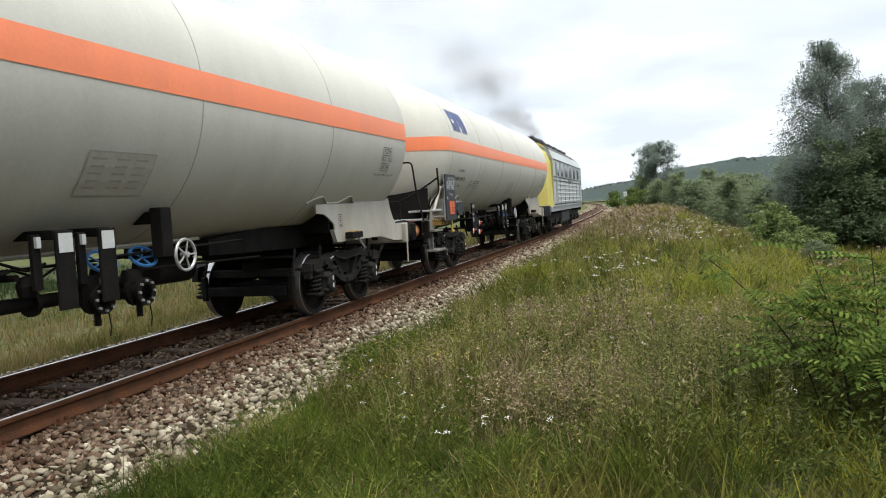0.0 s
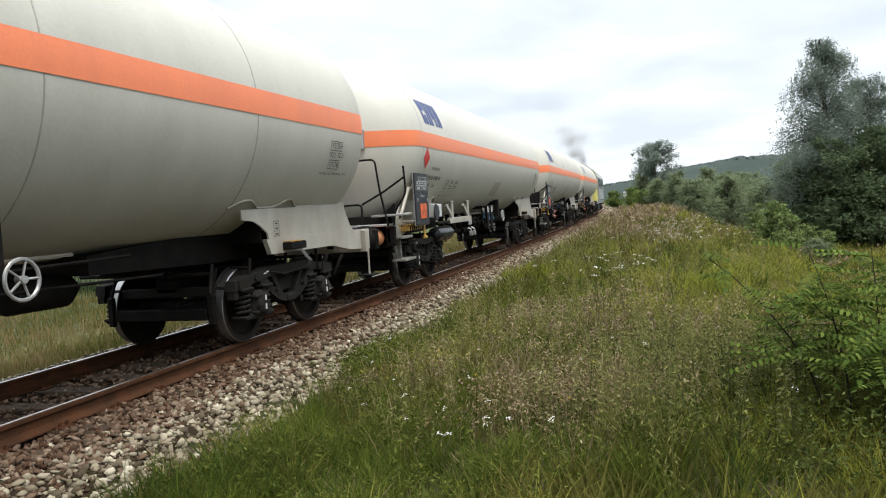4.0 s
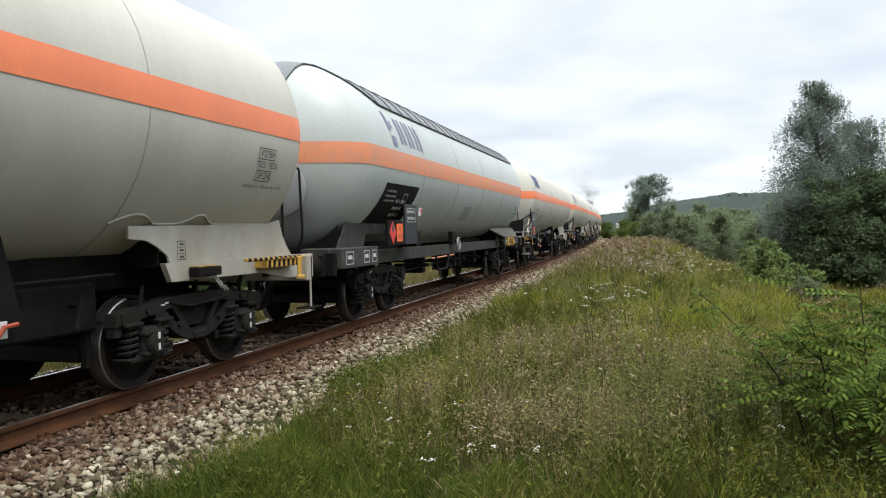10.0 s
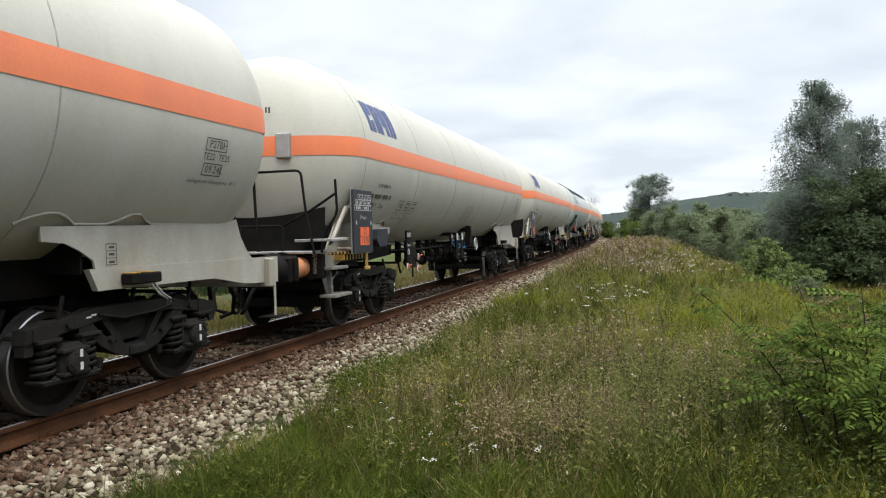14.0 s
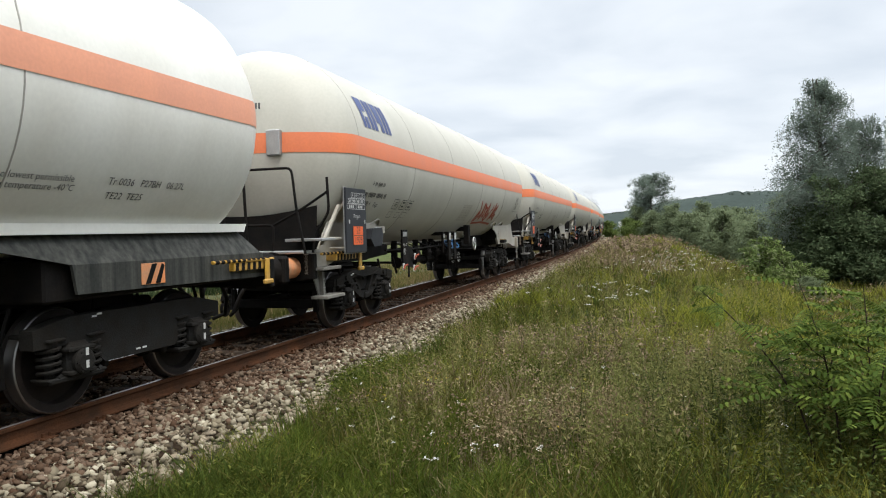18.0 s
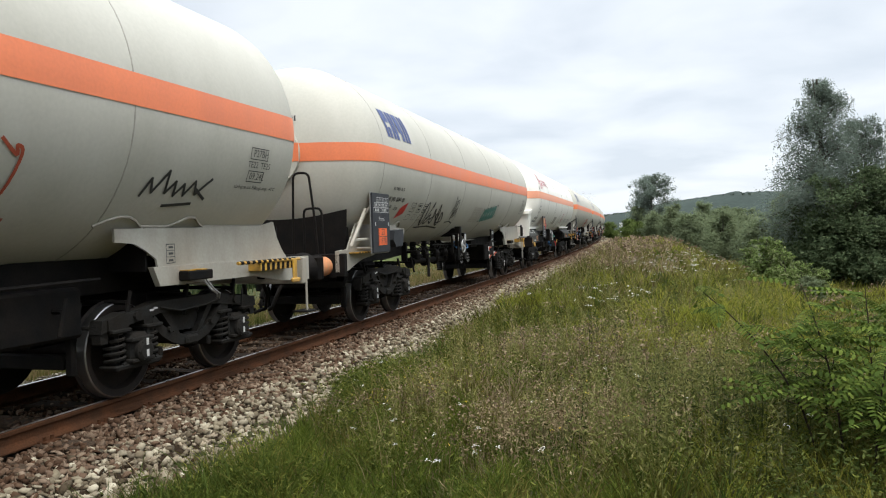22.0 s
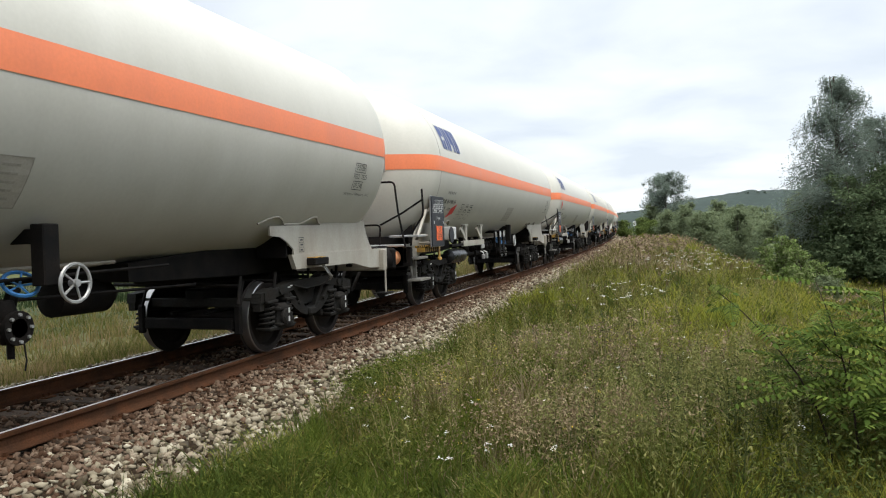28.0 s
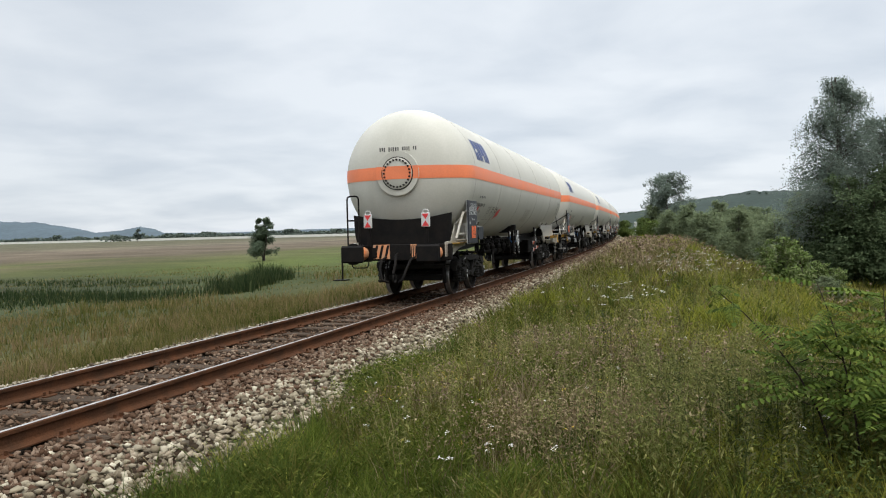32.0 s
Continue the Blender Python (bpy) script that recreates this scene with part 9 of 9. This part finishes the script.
    for x0, x1 in ((-0.62, -0.22), (0.28, 0.42)):
        b = part("striped_plate", Form().box(x0, x1, 0.605 - 8.635, 0.618 - 8.635, 0.92, 1.24, 0.004), BUFFER_O, last, "orange and black striped headstock plate")
        f = Form()
        for k in range(3):
            a = x0 + (x1 - x0) * k / 3
            f.prism([(a, 0.93), (a + (x1 - x0) * 0.15, 0.93), (a + (x1 - x0) * 0.33, 1.23), (a + (x1 - x0) * 0.18, 1.23)], "y", 0.602 - 8.635, 0.604 - 8.635)
        part("black_stripes", f, BLACK, b)
    return out


def build_engine():
    L = 15.8
    white = material("engine_white_paint", (0.42, 0.45, 0.44), 0.5, vary=0.12, scale=2, second=(0.30, 0.32, 0.31), streak=0.3)
    yellow = material("engine_yellow_paint", (0.46, 0.41, 0.11), 0.45, vary=0.12, scale=2, second=(0.45, 0.38, 0.1), streak=0.3)
    roof_mat = material("sooty_roof_paint", (0.085, 0.078, 0.068), 0.7, vary=0.3, scale=3, second=(0.05, 0.046, 0.04), streak=0.4, spec=0.2)
    glass = material("dark_window_glass", (0.02, 0.025, 0.03), 0.08, vary=0.1, bump=0.0)
    e = tagged(new("diesel_locomotive"), "white and yellow diesel locomotive with grey roof", "locomotive", "goods train")
    h = L / 2
    body = [(-1.47, 1.25), (1.47, 1.25), (1.47, 3.35), (1.30, 3.75), (0.9, 4.05), (-0.9, 4.05), (-1.30, 3.75), (-1.47, 3.35)]
    part("body", Form().prism(body[:4] + [(0.9, 3.95), (-0.9, 3.95)] + body[6:], "y", -h + 1.0, h - 1.0), white, e, "pale grey-white body sides with ribbed panels")
    for s in (-1, 1):
        f = Form()
        y0, y1 = s * (h - 1.0), s * (h - 0.75)
        n, v = len(body), []
        for y, k in ((y0, 1.0), (y1, 0.93), (s * (h - 0.55), 0.86)):
            v += [(x * k, y - (s * 0.25 if z > 2.6 and k < 0.95 else 0), z if z < 3 else z * (0.5 + 0.5 * k)) for x, z in body]
        fa = [(i * n + j, i * n + (j + 1) % n, (i + 1) * n + (j + 1) % n, (i + 1) * n + j) for i in range(2) for j in range(n)] + [tuple(2 * n + j for j in range(n))]
        part("cab", Form().add(v, fa), yellow, e, "yellow driver's cab end")
        for x0, x1 in ((-1.05, -0.1), (0.1, 1.05)):
            part("windscreen", Form().box(x0, x1, min(s * (h - 0.83), s * (h - 0.72)), max(s * (h - 0.83), s * (h - 0.72)), 2.65, 3.3, 0.02), glass, e, "dark windscreen")
        for x in (1.42, -1.42):
            part("cab_window", Form().box(x - 0.03, x + 0.035, s * (h - 1.75) - 0.35, s * (h - 1.75) + 0.35, 2.5, 3.2, 0.01), glass, e)
            part("handrail", Form().tube([(x * 1.04, s * (h - 2.35), 1.4), (x * 1.04, s * (h - 2.35), 2.9)], 0.03, 6), STEEL, e)
    roof = Form().prism([(1.30, 3.76), (0.95, 4.05), (0.5, 4.28), (-0.5, 4.28), (-0.95, 4.05), (-1.30, 3.76)], "y", -h + 1.7, h - 1.7)
    part("roof", roof, roof_mat, e, "dark grey roof with hatches")
    for y in (-5.6, -3.2, -0.6, 1.8, 4.4, 6.0):
        part("roof_hatch", Form().box(-0.62, 0.62, y - 0.85, y + 0.85, 4.24, 4.40, 0.04), PANEL, e)
    part("exhaust_stack", Form().box(-0.35, 0.35, -1.9, -1.1, 4.25, 4.62, 0.05), BLACK, e, "sooty exhaust stack")
    for z in (1.45, 1.65, 1.85, 2.05, 2.25):
        part("side_rib", Form().box(1.465, 1.49, -h + 2.3, h - 2.3, z - 0.035, z + 0.035, 0.01), white, e)
    for y in (-5.2, -3.4, -1.5, 0.5, 2.5, 4.6):
        part("side_window", Form().box(1.46, 1.485, y - 0.5, y + 0.5, 2.62, 3.22, 0.01), glass, e, "dark body window")
        part("side_window", Form().box(-1.485, -1.46, y - 0.5, y + 0.5, 2.62, 3.22, 0.01), glass, e, "dark body window")
    for y in (-5.9, -4.3, -2.4, -0.5, 1.5, 3.55, 5.5, 6.4):
        for x in (1.474, -1.474):
            part("panel_joint", Form().box(x - 0.006, x + 0.006, y - 0.03, y + 0.03, 1.3, 3.35), PANEL, e)
    for z in (1.34, 2.40, 2.56, 3.32):
        for x in (1.474, -1.474):
            part("dark_line", Form().box(x - 0.005, x + 0.005, -h + 1.1, h - 1.1, z - 0.025, z + 0.025), PANEL, e)
    part("number_board", flat([(-0.7, 0.7, -0.08, 0.08)], LETTER_B), LETTER_B, e, at=Matrix.Translation((1.495, -0.2, 2.42)) @ SIDE)
    part("frame", Form().box(-1.42, 1.42, -h + 0.6, h - 0.6, 1.02, 1.27, 0.02), SHIELD, e, "grey main frame")
    part("fuel_tank", Form().box(-1.2, 1.2, -1.9, 1.9, 0.35, 1.02, 0.1), PANEL, e)
    for s in (-1, 1):
        part("buffer_beam", Form().box(-1.35, 1.35, min(s * (h - 0.62), s * (h - 0.5)), max(s * (h - 0.62), s * (h - 0.5)), 0.85, 1.3, 0.02), PANEL, e)
        buffer_pair(e, s * h, s, BLACK, "black buffer")
        bf = part("bogie", Form().box(-1.05, 1.05, s * 4.6 - 2.0, s * 4.6 + 2.0, 0.55, 0.85, 0.05), BOGIE_M, e, "three-axle bogie")
        for x in (1.1, -1.1):
            part("side_frame", Form().prism([(s * 4.6 - 2.6, 0.75), (s * 4.6 - 1.5, 0.5), (s * 4.6 + 1.5, 0.5), (s * 4.6 + 2.6, 0.75), (s * 4.6 + 2.4, 0.92), (s * 4.6 - 2.4, 0.92)], "x", x - 0.08, x + 0.08), BOGIE_M, bf)
            for a in (-1.9, 0, 1.9):
                part("axle_box", Form().box(x - 0.12, x + 0.16, s * 4.6 + a - 0.17, s * 4.6 + a + 0.17, 0.34, 0.68, 0.03), BOGIE_M, bf)
    sets = []
    for s in (-1, 1):
        for a in (-1.9, 0, 1.9):
            sets.append(wheelset(e, s * 4.6 + a))
    return e


SMOKE = material("diesel_soot", (0.26, 0.255, 0.25), 1.0, vary=0.2, bump=0.0, spec=0.0)


def smoke_puff(seed, size, grains):
    """A rolling cloud of fine soot grains, thinning out towards its edge."""
    rng = np.random.default_rng(seed)
    lobes = rng.normal(0, 1, (7, 3)) * np.array([0.34, 0.5, 0.3]) * size
    pick = rng.integers(0, 7, grains)
    c = lobes[pick] + rng.normal(0, 1, (grains, 3)) * size * rng.uniform(0.13, 0.30, 7)[pick][:, None]
    v = (c[:, None, :] + rng.normal(0, 1, (grains, 3, 3)) * 0.0034).reshape(-1, 3)
    me = mesh_of("smoke_puff", v, np.arange(3 * grains).reshape(-1, 3), (SMOKE,))
    return tagged(new("smoke_puff", me), "thin dark grey diesel exhaust smoke drifting over the train", "smoke", "exhaust plume", kind="stuff")


TRAIN = build_train()
ENGINE = build_engine()
PUFFS = []
for i in range(10):
    PUFFS.append((smoke_puff(40 + i, 0.55 + 0.26 * i, 30000 + 8000 * i - 1050 * i * i), i))
LOOSE = [(smoke_puff(81, 1.9, 38000), -2.5, 30.0, 7.7), (smoke_puff(83, 1.3, 26000), -1.5, 32.0, 6.7), (smoke_puff(82, 2.3, 46000), -7.0, 29.5, 9.9)]


# ---- what moves ----
def motions():
    times = [0.0, 0.5] + [float(t) for t in range(1, 33)]
    for w, off in TRAIN:
        walk(w, [(t, on_track(board_at(t) + off)) for t in times])
    lead = TRAIN[0][1] + 17.27 / 2 + 15.8 / 2
    walk(ENGINE, [(t, on_track(board_at(t) + lead)) for t in times])
    for p, i in PUFFS:
        rows = []
        for t in times[::2] + [32.0]:
            lag = 0.2 + 2.6 * i + 0.05 * i * t
            s = board_at(t) + lead - 1.5 - lag
            rise = 4.75 + 0.25 * i + 0.012 * i * t + 0.15 * math.sin(i * 1.7)
            m = on_track(s, rise)
            rows.append((t, m @ pose(-0.25 * i * math.sin(i) * 0.3 - 0.03 * i, 0, 0, 0, 0, 20 * math.sin(i) + 1.2 * t)))
        walk(p, rows)
    # the older smoke hangs over the train and drifts up and away
    for p, x, y, z in LOOSE:
        walk(p, [(t, pose(x - 0.9 * t, y - 0.5 * t, z + 0.9 * t + 2.2 * max(0.0, t - 0.6), 0, 0, 4.0 * t)) for t in times])
    # the wheels roll without slipping
    for w, off in TRAIN + [(ENGINE, 0.0)]:
        for ws in w.children:
            if not ws.name.startswith("wheelset"):
                continue
            y, rows = ws.location.y, []
            f = 0
            while f <= 960:
                t = f / 30
                rows.append((t, pose(0, y, 0.467, -math.degrees(board_at(t) / 0.467), 0, 0)))
                f += 2
            walk(ws, rows)


motions()
